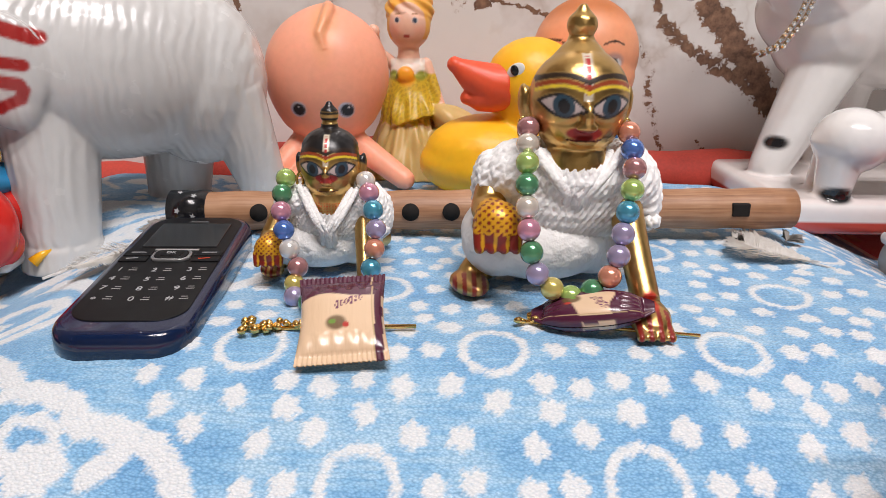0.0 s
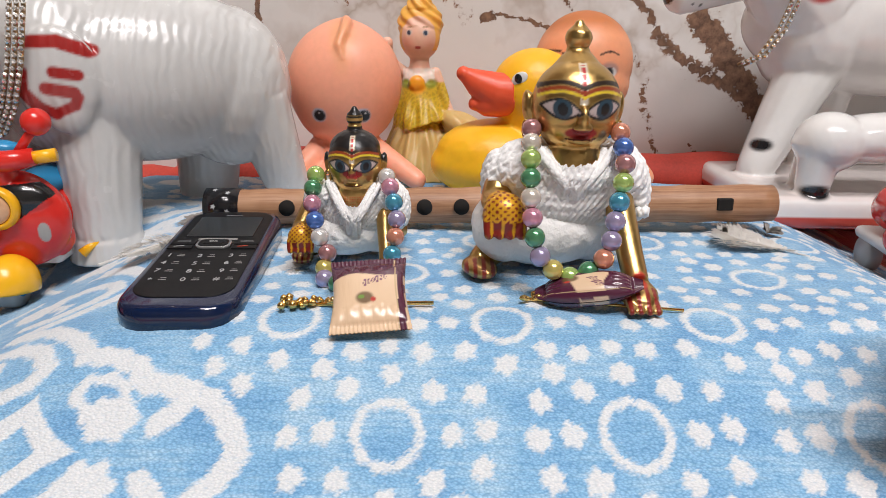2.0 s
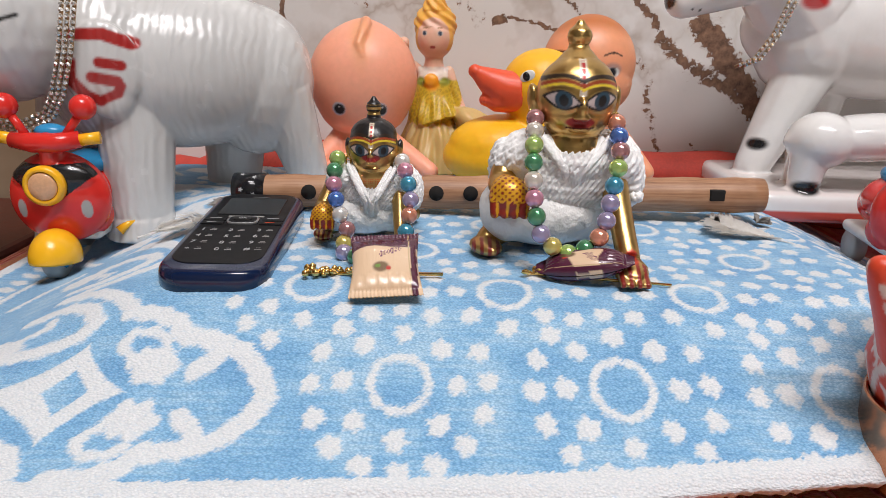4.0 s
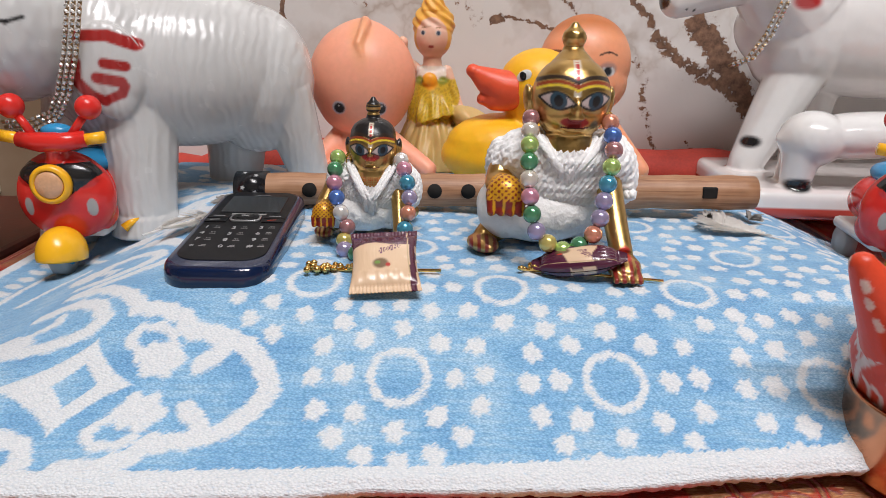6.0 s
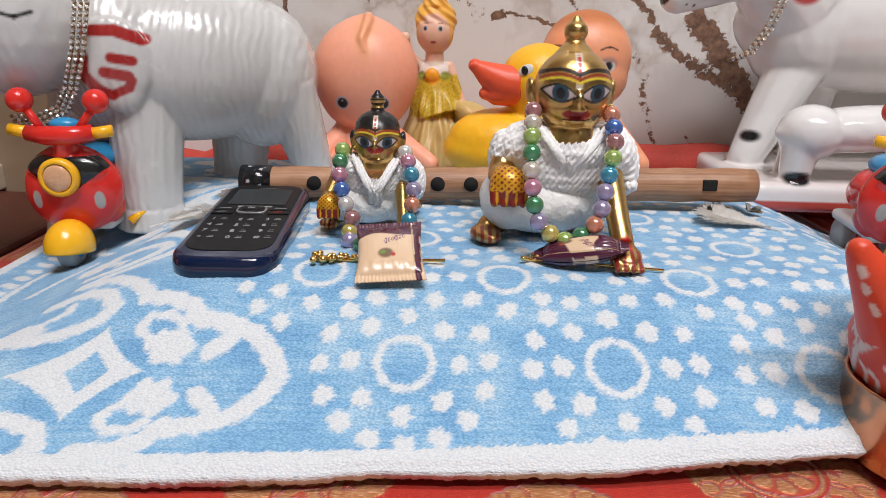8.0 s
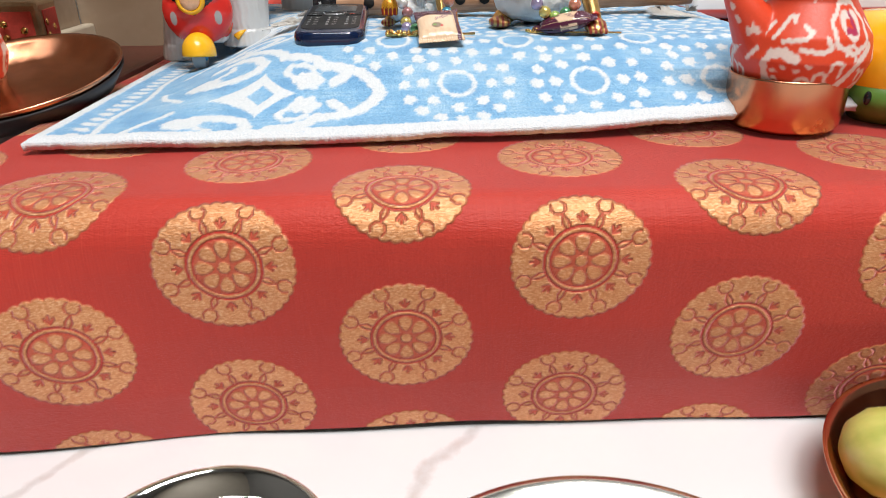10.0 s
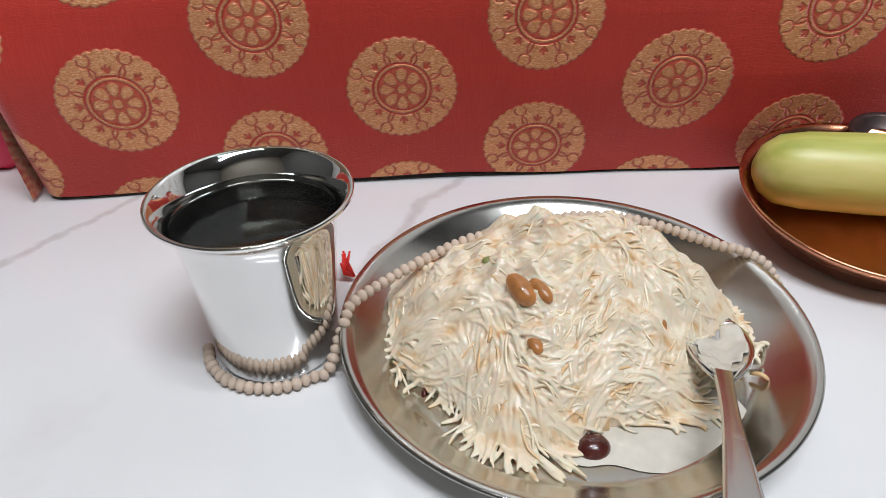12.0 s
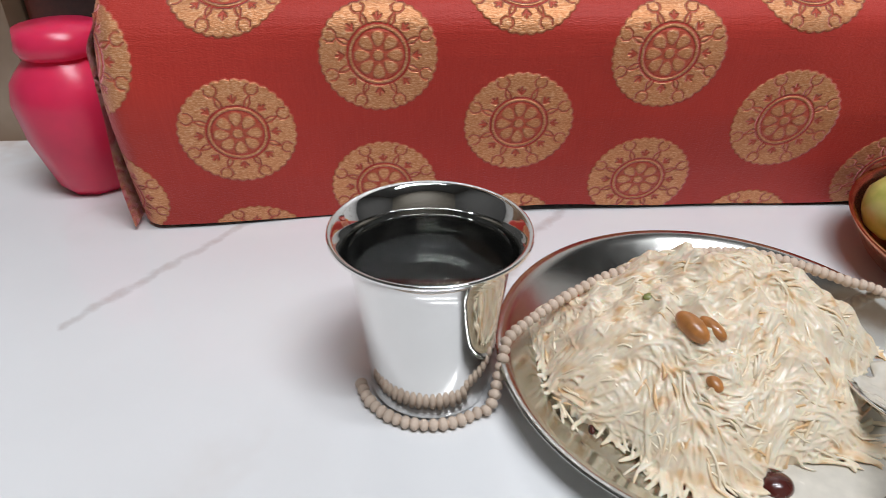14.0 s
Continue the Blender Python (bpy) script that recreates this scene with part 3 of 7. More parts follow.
def terry():
    m, nt, p = nodes_of("terry")
    at = nt.nodes.new("ShaderNodeAttribute")
    at.attribute_name = "white"
    tc = nt.nodes.new("ShaderNodeTexCoord")
    loop = node(nt, "ShaderNodeTexVoronoi", Scale=1.0)
    lm = nt.nodes.new("ShaderNodeMapping")
    lm.inputs["Scale"].default_value = (900, 1500, 900)
    streak = node(nt, "ShaderNodeTexNoise", Scale=1.0, Detail=3.0)
    sm = nt.nodes.new("ShaderNodeMapping")
    sm.inputs["Scale"].default_value = (60, 620, 60)
    big = node(nt, "ShaderNodeTexNoise", Scale=45.0, Detail=4.0)
    fine = node(nt, "ShaderNodeTexNoise", Scale=700.0, Detail=2.0)
    for n, v in ((loop, lm), (streak, sm)):
        link(nt, tc.outputs["Object"], v.inputs["Vector"])
        link(nt, v.outputs[0], n.inputs["Vector"])
    link(nt, tc.outputs["Object"], big.inputs["Vector"])
    weft = nt.nodes.new("ShaderNodeMapping")
    weft.inputs["Scale"].default_value = (0.55, 1.5, 1.0)
    link(nt, tc.outputs["Object"], weft.inputs["Vector"])
    link(nt, weft.outputs[0], fine.inputs["Vector"])
    jit = nt.nodes.new("ShaderNodeMath")
    jit.operation = "MULTIPLY_ADD"
    jit.inputs[1].default_value = 1.15
    link(nt, fine.outputs["Fac"], jit.inputs[0])
    link(nt, at.outputs["Fac"], jit.inputs[2])
    half = nt.nodes.new("ShaderNodeMath")
    half.operation = "MULTIPLY"
    half.inputs[1].default_value = 0.5
    link(nt, jit.outputs[0], half.inputs[0])
    fac = ramp(nt, half.outputs[0], [(0.38, (0, 0, 0)), (0.72, (1, 1, 1))])
    both = nt.nodes.new("ShaderNodeMath")
    both.operation = "MULTIPLY_ADD"
    both.inputs[1].default_value = 0.55
    link(nt, streak.outputs["Fac"], both.inputs[0])
    link(nt, big.outputs["Fac"], both.inputs[2])
    blue = ramp(nt, both.outputs[0], [(0.55, (0.22, 0.47, 0.75)), (0.78, (0.31, 0.58, 0.83)), (0.98, (0.50, 0.72, 0.89))])
    mx = nt.nodes.new("ShaderNodeMix")
    mx.data_type = "RGBA"
    link(nt, fac, mx.inputs[0])
    link(nt, blue, mx.inputs[6])
    mx.inputs[7].default_value = (0.80, 0.81, 0.82, 1)
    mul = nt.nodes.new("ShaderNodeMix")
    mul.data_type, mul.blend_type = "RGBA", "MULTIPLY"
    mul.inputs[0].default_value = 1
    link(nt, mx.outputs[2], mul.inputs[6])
    # Colour darkens between loops, painting the shade deep in the pile.
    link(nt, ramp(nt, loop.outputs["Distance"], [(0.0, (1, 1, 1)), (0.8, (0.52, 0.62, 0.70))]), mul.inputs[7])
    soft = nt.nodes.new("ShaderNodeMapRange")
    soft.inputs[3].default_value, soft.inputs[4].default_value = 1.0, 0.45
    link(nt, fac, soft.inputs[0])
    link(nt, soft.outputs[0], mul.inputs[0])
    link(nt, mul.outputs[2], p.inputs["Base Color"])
    p.inputs["Roughness"].default_value = 0.95
    p.inputs["Sheen Weight"].default_value = 0.3
    p.inputs["Specular IOR Level"].default_value = 0.1
    b = nt.nodes.new("ShaderNodeBump")
    b.inputs["Strength"].default_value, b.inputs["Distance"].default_value = 0.7, 0.0007
    b.invert = True
    link(nt, loop.outputs["Distance"], b.inputs["Height"])
    link(nt, b.outputs[0], p.inputs["Normal"])
    return m


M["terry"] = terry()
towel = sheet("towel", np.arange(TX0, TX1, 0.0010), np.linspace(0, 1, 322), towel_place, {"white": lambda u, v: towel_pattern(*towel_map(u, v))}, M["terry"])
so = towel.modifiers.new("thick", "SOLIDIFY")
so.thickness, so.offset = 0.0045, -1
tagged(towel, "blue and white terry towel spread over padding", "towel")


def stand(x, y):
    """The height of the towel's upper side."""
    return float(rise(np.array(x), np.array(y))) + 0.0058


# padding under the towel
def pad_place(u, v):
    y = towel_front(u) + 0.012 + v * (TY1 - 0.02 - towel_front(u))
    return u, y, rise(u, y) - 0.0006
pad = sheet("cushion", np.linspace(-0.245, 0.25, 60), np.linspace(0, 1, 50), pad_place, {}, M["plaster"])
tagged(pad, "flat white padding under the towel", "cushion")

M["skin"] = painted("vinyl", 0.42, sub=0.25, bump=0.04)
M["brass"] = painted("painted_brass", 0.30, bump=0.10, grain=500)
M["glaze"] = painted("glazed_ceramic", 0.16, coat=0.6, bump=0.05, grain=90)
M["glaze_ribs"] = painted("ribbed_ceramic", 0.24, coat=0.3, bump=0.05, grain=90, ribs=70)
M["pot_paint"] = painted("pot_paint", 0.42, bump=0.25, grain=700)
M["red_cloth"] = surface("red_cloth", (0.52, 0.055, 0.035), 0.7, grain=500, vary=0.2, bump=0.3)
M["red_plastic"] = surface("red_plastic", (0.72, 0.03, 0.022), 0.22, grain=120, vary=0.05, bump=0.03, coat=0.3)
M["yellow_plastic"] = surface("yellow_plastic", (0.95, 0.48, 0.015), 0.25, grain=120, vary=0.05, bump=0.03, coat=0.3)
M["blue_plastic"] = surface("blue_plastic", (0.03, 0.28, 0.55), 0.25, grain=120, vary=0.05, bump=0.03)
M["black_plastic"] = surface("black_plastic", (0.012, 0.012, 0.014), 0.15, grain=120, vary=0.1, bump=0.02)
M["white_plastic"] = surface("white_plastic", (0.74, 0.74, 0.73), 0.3, grain=120, vary=0.05, bump=0.03)
M["grey_plastic"] = surface("grey_plastic", (0.40, 0.39, 0.38), 0.3, grain=120, vary=0.08, bump=0.03)
M["duck_yellow"] = surface("duck_yellow", (0.92, 0.46, 0.03), 0.38, grain=60, vary=0.06, bump=0.05, sub=0.2)
M["duck_red"] = surface("duck_red", (0.75, 0.07, 0.02), 0.38, grain=60, vary=0.06, bump=0.05)
M["navy"] = surface("navy_plastic", (0.004, 0.012, 0.045), 0.12, grain=200, vary=0.1, bump=0.03, coat=0.3)
M["face"] = surface("phone_face", (0.005, 0.005, 0.006), 0.4, grain=300, vary=0.15, bump=0.05)
M["screen"] = surface("phone_screen", (0.018, 0.020, 0.022), 0.12, grain=200, vary=0.05, bump=0.0)
M["silver"] = surface("silver_paint", (0.38, 0.39, 0.40), 0.25, 0.7, grain=300, vary=0.08, bump=0.03)
M["ink"] = surface("white_ink", (0.42, 0.43, 0.44), 0.5, grain=300, vary=0.05, bump=0.0)
M["face"].node_tree.nodes["Principled BSDF"].inputs["Specular IOR Level"].default_value = 0.2


def bead_material(name, rough=0.2):
    """Pearly bead: colour from the object's own colour."""
    m, nt, p = nodes_of(name)
    oi = nt.nodes.new("ShaderNodeObjectInfo")
    tc = nt.nodes.new("ShaderNodeTexCoord")
    n = node(nt, "ShaderNodeTexNoise", Scale=220.0, Detail=3.0)
    link(nt, tc.outputs["Object"], n.inputs["Vector"])
    mx = nt.nodes.new("ShaderNodeMix")
    mx.data_type, mx.blend_type = "RGBA", "MULTIPLY"
    mx.inputs[0].default_value = 1
    link(nt, oi.outputs["Color"], mx.inputs[6])
    link(nt, ramp(nt, n.outputs["Fac"], [(0.3, (0.85, 0.85, 0.85)), (0.7, (1, 1, 1))]), mx.inputs[7])
    link(nt, mx.outputs[2], p.inputs["Base Color"])
    p.inputs["Roughness"].default_value = rough
    p.inputs["Metallic"].default_value = 0.5
    p.inputs["Coat Weight"].default_value = 0.8
    p.inputs["Coat Roughness"].default_value = 0.08
    return m


def bamboo_material():
    m, nt, p = nodes_of("bamboo")
    tc = nt.nodes.new("ShaderNodeTexCoord")
    mp = nt.nodes.new("ShaderNodeMapping")
    mp.inputs["Scale"].default_value = (12, 700, 700)
    link(nt, tc.outputs["Object"], mp.inputs["Vector"])
    g = node(nt, "ShaderNodeTexNoise", Scale=1.0, Detail=5.0)
    link(nt, mp.outputs[0], g.inputs["Vector"])
    b = node(nt, "ShaderNodeTexNoise", Scale=60.0, Detail=4.0)
    link(nt, tc.outputs["Object"], b.inputs["Vector"])
    add = nt.nodes.new("ShaderNodeMath")
    add.operation = "MULTIPLY_ADD"
    add.inputs[1].default_value = 0.5
    link(nt, b.outputs["Fac"], add.inputs[0])
    link(nt, g.outputs["Fac"], add.inputs[2])
    link(nt, ramp(nt, add.outputs[0], [(0.45, (0.20, 0.09, 0.045)), (0.7, (0.35, 0.175, 0.09)), (0.95, (0.46, 0.255, 0.145))]), p.inputs["Base Color"])
    p.inputs["Roughness"].default_value = 0.5
    bp = nt.nodes.new("ShaderNodeBump")
    bp.inputs["Strength"].default_value, bp.inputs["Distance"].default_value = 0.3, 0.0003
    link(nt, g.outputs["Fac"], bp.inputs["Height"])
    link(nt, bp.outputs[0], p.inputs["Normal"])
    return m


def knit_material():
    m, nt, p = nodes_of("white_knit")
    tc = nt.nodes.new("ShaderNodeTexCoord")
    v = node(nt, "ShaderNodeTexVoronoi", Scale=480.0)
    n = node(nt, "ShaderNodeTexNoise", Scale=2500.0, Detail=2.0)
    for k in (v, n):
        link(nt, tc.outputs["Object"], k.inputs["Vector"])
    link(nt, ramp(nt, v.outputs["Distance"], [(0.0, (0.93, 0.93, 0.92)), (0.9, (0.84, 0.84, 0.84))]), p.inputs["Base Color"])
    p.inputs["Roughness"].default_value = 0.9
    p.inputs["Sheen Weight"].default_value = 0.15
    b = nt.nodes.new("ShaderNodeBump")
    b.invert = True
    b.inputs["Strength"].default_value, b.inputs["Distance"].default_value = 0.45, 0.0010
    link(nt, v.outputs["Distance"], b.inputs["Height"])
    b2 = nt.nodes.new("ShaderNodeBump")
    b2.inputs["Strength"].default_value, b2.inputs["Distance"].default_value = 0.4, 0.0003
    link(nt, n.outputs["Fac"], b2.inputs["Height"])
    link(nt, b.outputs[0], b2.inputs["Normal"])
    link(nt, b2.outputs[0], p.inputs["Normal"])
    return m


M["pearl"], M["bamboo"], M["white_knit"] = bead_material("pearl"), bamboo_material(), knit_material()
M["wood_bead"] = surface("wood_bead", (0.66, 0.53, 0.42), 0.75, grain=500, vary=0.2, bump=0.3)
M["silk_white"] = surface("white_silk", (0.82, 0.82, 0.81), 0.6, grain=130, vary=0.05, bump=0.8, depth=0.003)


def near(p, c, r, soft=0.25):
    """A soft-edged ball mask round c, with radii r."""
    d = np.sqrt((((p - np.array(c)) / np.array(r)) ** 2).sum(-1))
    return 1 - step(1 - soft, 1 + soft, d)


# ---- ceramic elephant ----
EB = Vector((-0.168, 0.347, 0.160))


def elephant_form(bm):
    def w(x, y, z):
        return (x - EB.x, y - EB.y, z - EB.z)
    yaw = math.degrees(math.atan2(0.05, 0.092))
    ball(1, w(-0.166, 0.352, 0.254), (0.074, 0.043, 0.047), (0, 0, yaw), 4, bm)
    ball(1, w(-0.130, 0.374, 0.246), (0.036, 0.040, 0.046), (0, 0, yaw), 3, bm)
    ball(1, w(-0.202, 0.334, 0.258), (0.038, 0.040, 0.046), (0, 0, yaw), 3, bm)
    for x, y, z, hx, hy in ((-0.184, 0.316, 0.161, -0.186, 0.326), (-0.245, 0.345, 0.146, -0.228, 0.348), (-0.0965, 0.372, 0.172, -0.112, 0.364), (-0.152, 0.390, 0.168, -0.146, 0.386)):
        hind = x > -0.10
        limb(w(x, y, z + 0.012), w(hx, hy, 0.240), 0.0125 if hind else 0.0175, 0.019 if hind else 0.023, bm)
        tube([w(x, y, z), w(x, y, z + 0.012)], [0.0150, 0.0130] if hind else [0.0200, 0.0182], 20, bm)
    # head, jaw, trunk, tusk
    ball(1, w(-0.243, 0.305, 0.276), (0.040, 0.036, 0.040), (0, 0, yaw), 3, bm)
    ball(1, w(-0.255, 0.297, 0.256), (0.036, 0.026, 0.018), (0, 0, yaw), 3, bm)
    tr = [w(-0.268, 0.292, 0.272), w(-0.300, 0.280, 0.268), w(-0.325, 0.272, 0.266), w(-0.345, 0.268, 0.280), w(-0.355, 0.268, 0.305)]
    tube(tr, [0.028, 0.020, 0.015, 0.012, 0.010], 16, bm)
    tube([w(-0.252, 0.276, 0.255), w(-0.278, 0.262, 0.250), w(-0.298, 0.256, 0.254)], [0.006, 0.006, 0.003], 12, bm)
    # ear
    ball(1, w(-0.189, 0.300, 0.256), (0.0195, 0.0055, 0.024), (0, 0, yaw * 0.5), 3, bm)
    ball(1, w(-0.187, 0.301, 0.243), (0.0125, 0.005, 0.014), (0, 0, yaw * 0.5), 3, bm)


def elephant_paint(p, n):
    c = base_paint(len(p), (0.60, 0.60, 0.59))
    x, z = p[:, 0] + EB.x, p[:, 2] + EB.z
    front = (n[:, 1] < -0.1) & (p[:, 1] + EB.y < 0.318) & (x > -0.214)

    def bar(x0, z0, x1, z1, r):
        t = np.clip(((x - x0) * (x1 - x0) + (z - z0) * (z1 - z0)) / ((x1 - x0) ** 2 + (z1 - z0) ** 2), 0, 1)
        return 1 - step(r - 0.0007, r + 0.0007, np.hypot(x - x0 - t * (x1 - x0), z - z0 - t * (z1 - z0)))
    red = np.zeros(len(p))
    for a in ((-0.201, 0.2725, -0.186, 0.2730, 0.0030), (-0.186, 0.2730, -0.1735, 0.2685, 0.0031), (-0.2020, 0.2590, -0.2030, 0.2500, 0.0030), (-0.2030, 0.2500, -0.1970, 0.2430, 0.0033), (-0.1970, 0.2430, -0.1900, 0.2395, 0.0029), (-0.1900, 0.2395, -0.1820, 0.2430, 0.0024), (-0.1920, 0.2515, -0.1810, 0.2495, 0.0030), (-0.1880, 0.2590, -0.1785, 0.2575, 0.0027), (-0.1815, 0.2430, -0.1795, 0.2475, 0.0024)):
        red = np.maximum(red, bar(*a))
    dab(c, red * front, (0.36, 0.022, 0.020))
    eye = bar(-0.232, 0.281, -0.224, 0.2785, 0.0009) + bar(-0.224, 0.2785, -0.218, 0.281, 0.0009)
    dab(c, eye * (n[:, 1] < -0.2), (0.02, 0.02, 0.02))
    return c


el = organic("elephant_figurine", elephant_form, 0.0010, 9, elephant_paint, M["glaze_ribs"], m=Matrix.Translation(EB))
tagged(el, "white glazed ceramic elephant with red painted ear", "figurine")

# ---- ceramic cow with calf ----
CB = Vector((0.29, 0.415, 0.166))


def cow_form(bm):
    def w(x, y, z):
        return (x - CB.x, y - CB.y, z - CB.z)
    bx = box(0.235, 0.135, 0.020, 0.006, 3, at=w(0.305, 0.416, 0.170))
    me = bpy.data.meshes.new("t")
    bx.to_mesh(me)
    bx.free()
    bm.from_mesh(me)
    bpy.data.meshes.remove(me)
    ball(1, w(0.300, 0.440, 0.288), (0.105, 0.045, 0.048), (0, 0, 0), 4, bm)
    ball(1, w(0.240, 0.438, 0.286), (0.036, 0.040, 0.046), (0, 0, 0), 3, bm)
    limb(w(0.240, 0.428, 0.262), w(0.2085, 0.418, 0.194), 0.021, 0.0125, bm)
    limb(w(0.262, 0.450, 0.262), w(0.262, 0.452, 0.190), 0.022, 0.013, bm)
    limb(w(0.375, 0.428, 0.262), w(0.380, 0.420, 0.190), 0.022, 0.013, bm)
    limb(w(0.390, 0.458, 0.262), w(0.395, 0.456, 0.190), 0.022, 0.013, bm)
    limb(w(0.232, 0.430, 0.300), w(0.200, 0.420, 0.325), 0.034, 0.026, bm)
    limb(w(0.190, 0.420, 0.325), w(0.143, 0.412, 0.303), 0.024, 0.0125, bm)
    # calf
    ball(1, w(0.258, 0.366, 0.2235), (0.056, 0.020, 0.0150), (0, -4, 0), 3, bm)
    ball(1, w(0.225, 0.365, 0.2205), (0.0205, 0.0200, 0.0180), (0, 0, 0), 3, bm)
    limb(w(0.219, 0.362, 0.212), w(0.2175, 0.362, 0.187), 0.0120, 0.0090, bm)
    limb(w(0.226, 0.380, 0.212), w(0.222, 0.382, 0.187), 0.011, 0.0085, bm)
    limb(w(0.286, 0.358, 0.212), w(0.286, 0.356, 0.187), 0.012, 0.0085, bm)
    limb(w(0.294, 0.376, 0.212), w(0.294, 0.376, 0.187), 0.011, 0.0085, bm)
    limb(w(0.300, 0.364, 0.224), w(0.318, 0.358, 0.238), 0.014, 0.012, bm)
    ball(1, w(0.324, 0.352, 0.240), (0.016, 0.012, 0.012), (0, 15, 0), 3, bm)


def cow_paint(p, n):
    c = base_paint(len(p), (0.80, 0.795, 0.78))
    q = p + np.array(CB)
    dab(c, (q[:, 2] < 0.1785) * (1 - step(0.3, 0.7, n[:, 2])), (0.55, 0.08, 0.06))
    dab(c, step(0.6, 0.9, n[:, 2]) * (q[:, 2] < 0.192), (0.76, 0.70, 0.68))
    for h in ((0.203, 0.407, 0.211), (0.2165, 0.354, 0.1925), (0.286, 0.350, 0.1925), (0.378, 0.410, 0.208)):
        dab(c, near(q, h, (0.0095, 0.010, 0.0045)), (0.012, 0.012, 0.014))
    dab(c, near(q, (0.130, 0.405, 0.301), (0.0055, 0.014, 0.0060), 0.1), (0.02, 0.02, 0.02))
    dab(c, near(q, (0.139, 0.398, 0.2895), (0.0075, 0.012, 0.0038), 0.1), (0.42, 0.02, 0.025))
    for nx in (0.147, 0.152):
        dab(c, near(q, (nx, 0.400, 0.2965), (0.0008, 0.012, 0.0008), 0.2), (0.03, 0.03, 0.03))
    dab(c, near(q, (0.222, 0.385, 0.304), (0.010, 0.030, 0.006)), (0.5, 0.03, 0.03))
    dab(c, near(q, (0.300, 0.392, 0.285), (0.006, 0.02, 0.012)), (0.62, 0.16, 0.06))
    return c


cw = organic("cow_figurine", cow_form, 0.0014, 5, cow_paint, M["glaze"], m=Matrix.Translation(CB))
tagged(cw, "white glazed ceramic cow with calf on a pink-edged base", "figurine")


# ---- rhinestone strings ----
def stone_string(label, strands, radius, gap):
    t = thing("rhinestone_necklace", label, "necklace")
    bm = bmesh.new()
    bmesh.ops.create_icosphere(bm, subdivisions=1, radius=radius)
    me = bpy.data.meshes.new("rhinestone")
    bm.to_mesh(me)
    bm.free()
    me.materials.append(M["rhinestone"])
    for pts in strands:
        pts = [Vector(p) for p in pts]
        part("setting", tube([p + Vector((0, radius * 0.6, 0)) for p in pts], radius * 0.75, 6), M["gold_dull"], t)
        for a, b in zip(pts, pts[1:]):
            n = max(1, round((b - a).length / gap))
            for k in range(n):
                o = new("rhinestone", me)
                o.parent = t
                o.location = a.lerp(b, k / n)
                o.rotation_euler = (k * 1.3, k * 0.7, k * 2.1)
    return t


M["rhinestone"] = surface("rhinestone", (0.82, 0.80, 0.76), 0.08, 0.75, grain=300, vary=0.1, bump=0.0)
M["gold_dull"] = surface("gold_dull", (0.36, 0.24, 0.13), 0.4, 0.7, grain=300, vary=0.2, bump=0.05)
stone_string("sparkling rhinestone necklace on the ceramic elephant", [[(-0.197 + d, 0.290 - d * 0.3, 0.290), (-0.202 + d, 0.289 - d * 0.3, 0.264), (-0.210 + d, 0.292 - d * 0.3, 0.243), (-0.218 + d * 0.8, 0.2955 - d * 0.3, 0.2315 - d * 0.3), (-0.230 + d * 0.5, 0.2930, 0.2255 - d * 0.6), (-0.243 + d * 0.3, 0.2900, 0.2250 - d * 0.7)] for d in (-0.0038, 0.0, 0.0038)], 0.0014, 0.0031)
stone_string("sparkling rhinestone necklace on the ceramic cow", [[(0.204 + d, 0.393, 0.303), (0.196 + d, 0.390, 0.283), (0.187 + d, 0.391, 0.268), (0.179 + d, 0.400, 0.262)] for d in (0.0, 0.004)], 0.0015, 0.0033)


# ---- dolls ----
KB = Vector((-0.0680, 0.422, stand(-0.071, 0.422)))


def kewpie_form(bm):
    head = [(0, 0.026), (0.015, 0.028), (0.0250, 0.034), (0.0312, 0.043), (0.0356, 0.054), (0.0371, 0.0655), (0.0355, 0.077), (0.0310, 0.0868), (0.0240, 0.0948), (0.0155, 0.1005), (0.0075, 0.1040), (0, 0.1060)]
    b2 = lathe([(max(0.0, q.x), q.y) for q in along([(r, z, 0) for r, z in head], 60)], 64)
    for v in b2.verts:
        v.co.y *= 0.86
    me = bpy.data.meshes.new("t")
    b2.to_mesh(me)
    b2.free()
    bm.from_mesh(me)
    bpy.data.meshes.remove(me)
    # the curl that falls over the brow
    tube([(0.002, -0.002, 0.1045), (0.003, -0.012, 0.1030), (0.001, -0.0200, 0.0965), (-0.002, -0.0255, 0.089), (0.001, -0.0290, 0.081)], [0.0028, 0.0034, 0.0032, 0.0026, 0.0012], 12, bm)
    ball(1, (0, 0, 0.012), (0.024, 0.02, 0.024), sub=3, bm=bm)
    limb((-0.016, -0.002, 0.024), (-0.034, -0.026, 0.006), 0.0085, 0.0065, bm)
    limb((0.016, -0.002, 0.024), (0.046, -0.026, 0.006), 0.0085, 0.0065, bm)
    limb((-0.012, -0.01, 0.006), (-0.016, -0.034, 0.006), 0.010, 0.008, bm)
    limb((0.012, -0.01, 0.006), (0.016, -0.034, 0.006), 0.010, 0.008, bm)


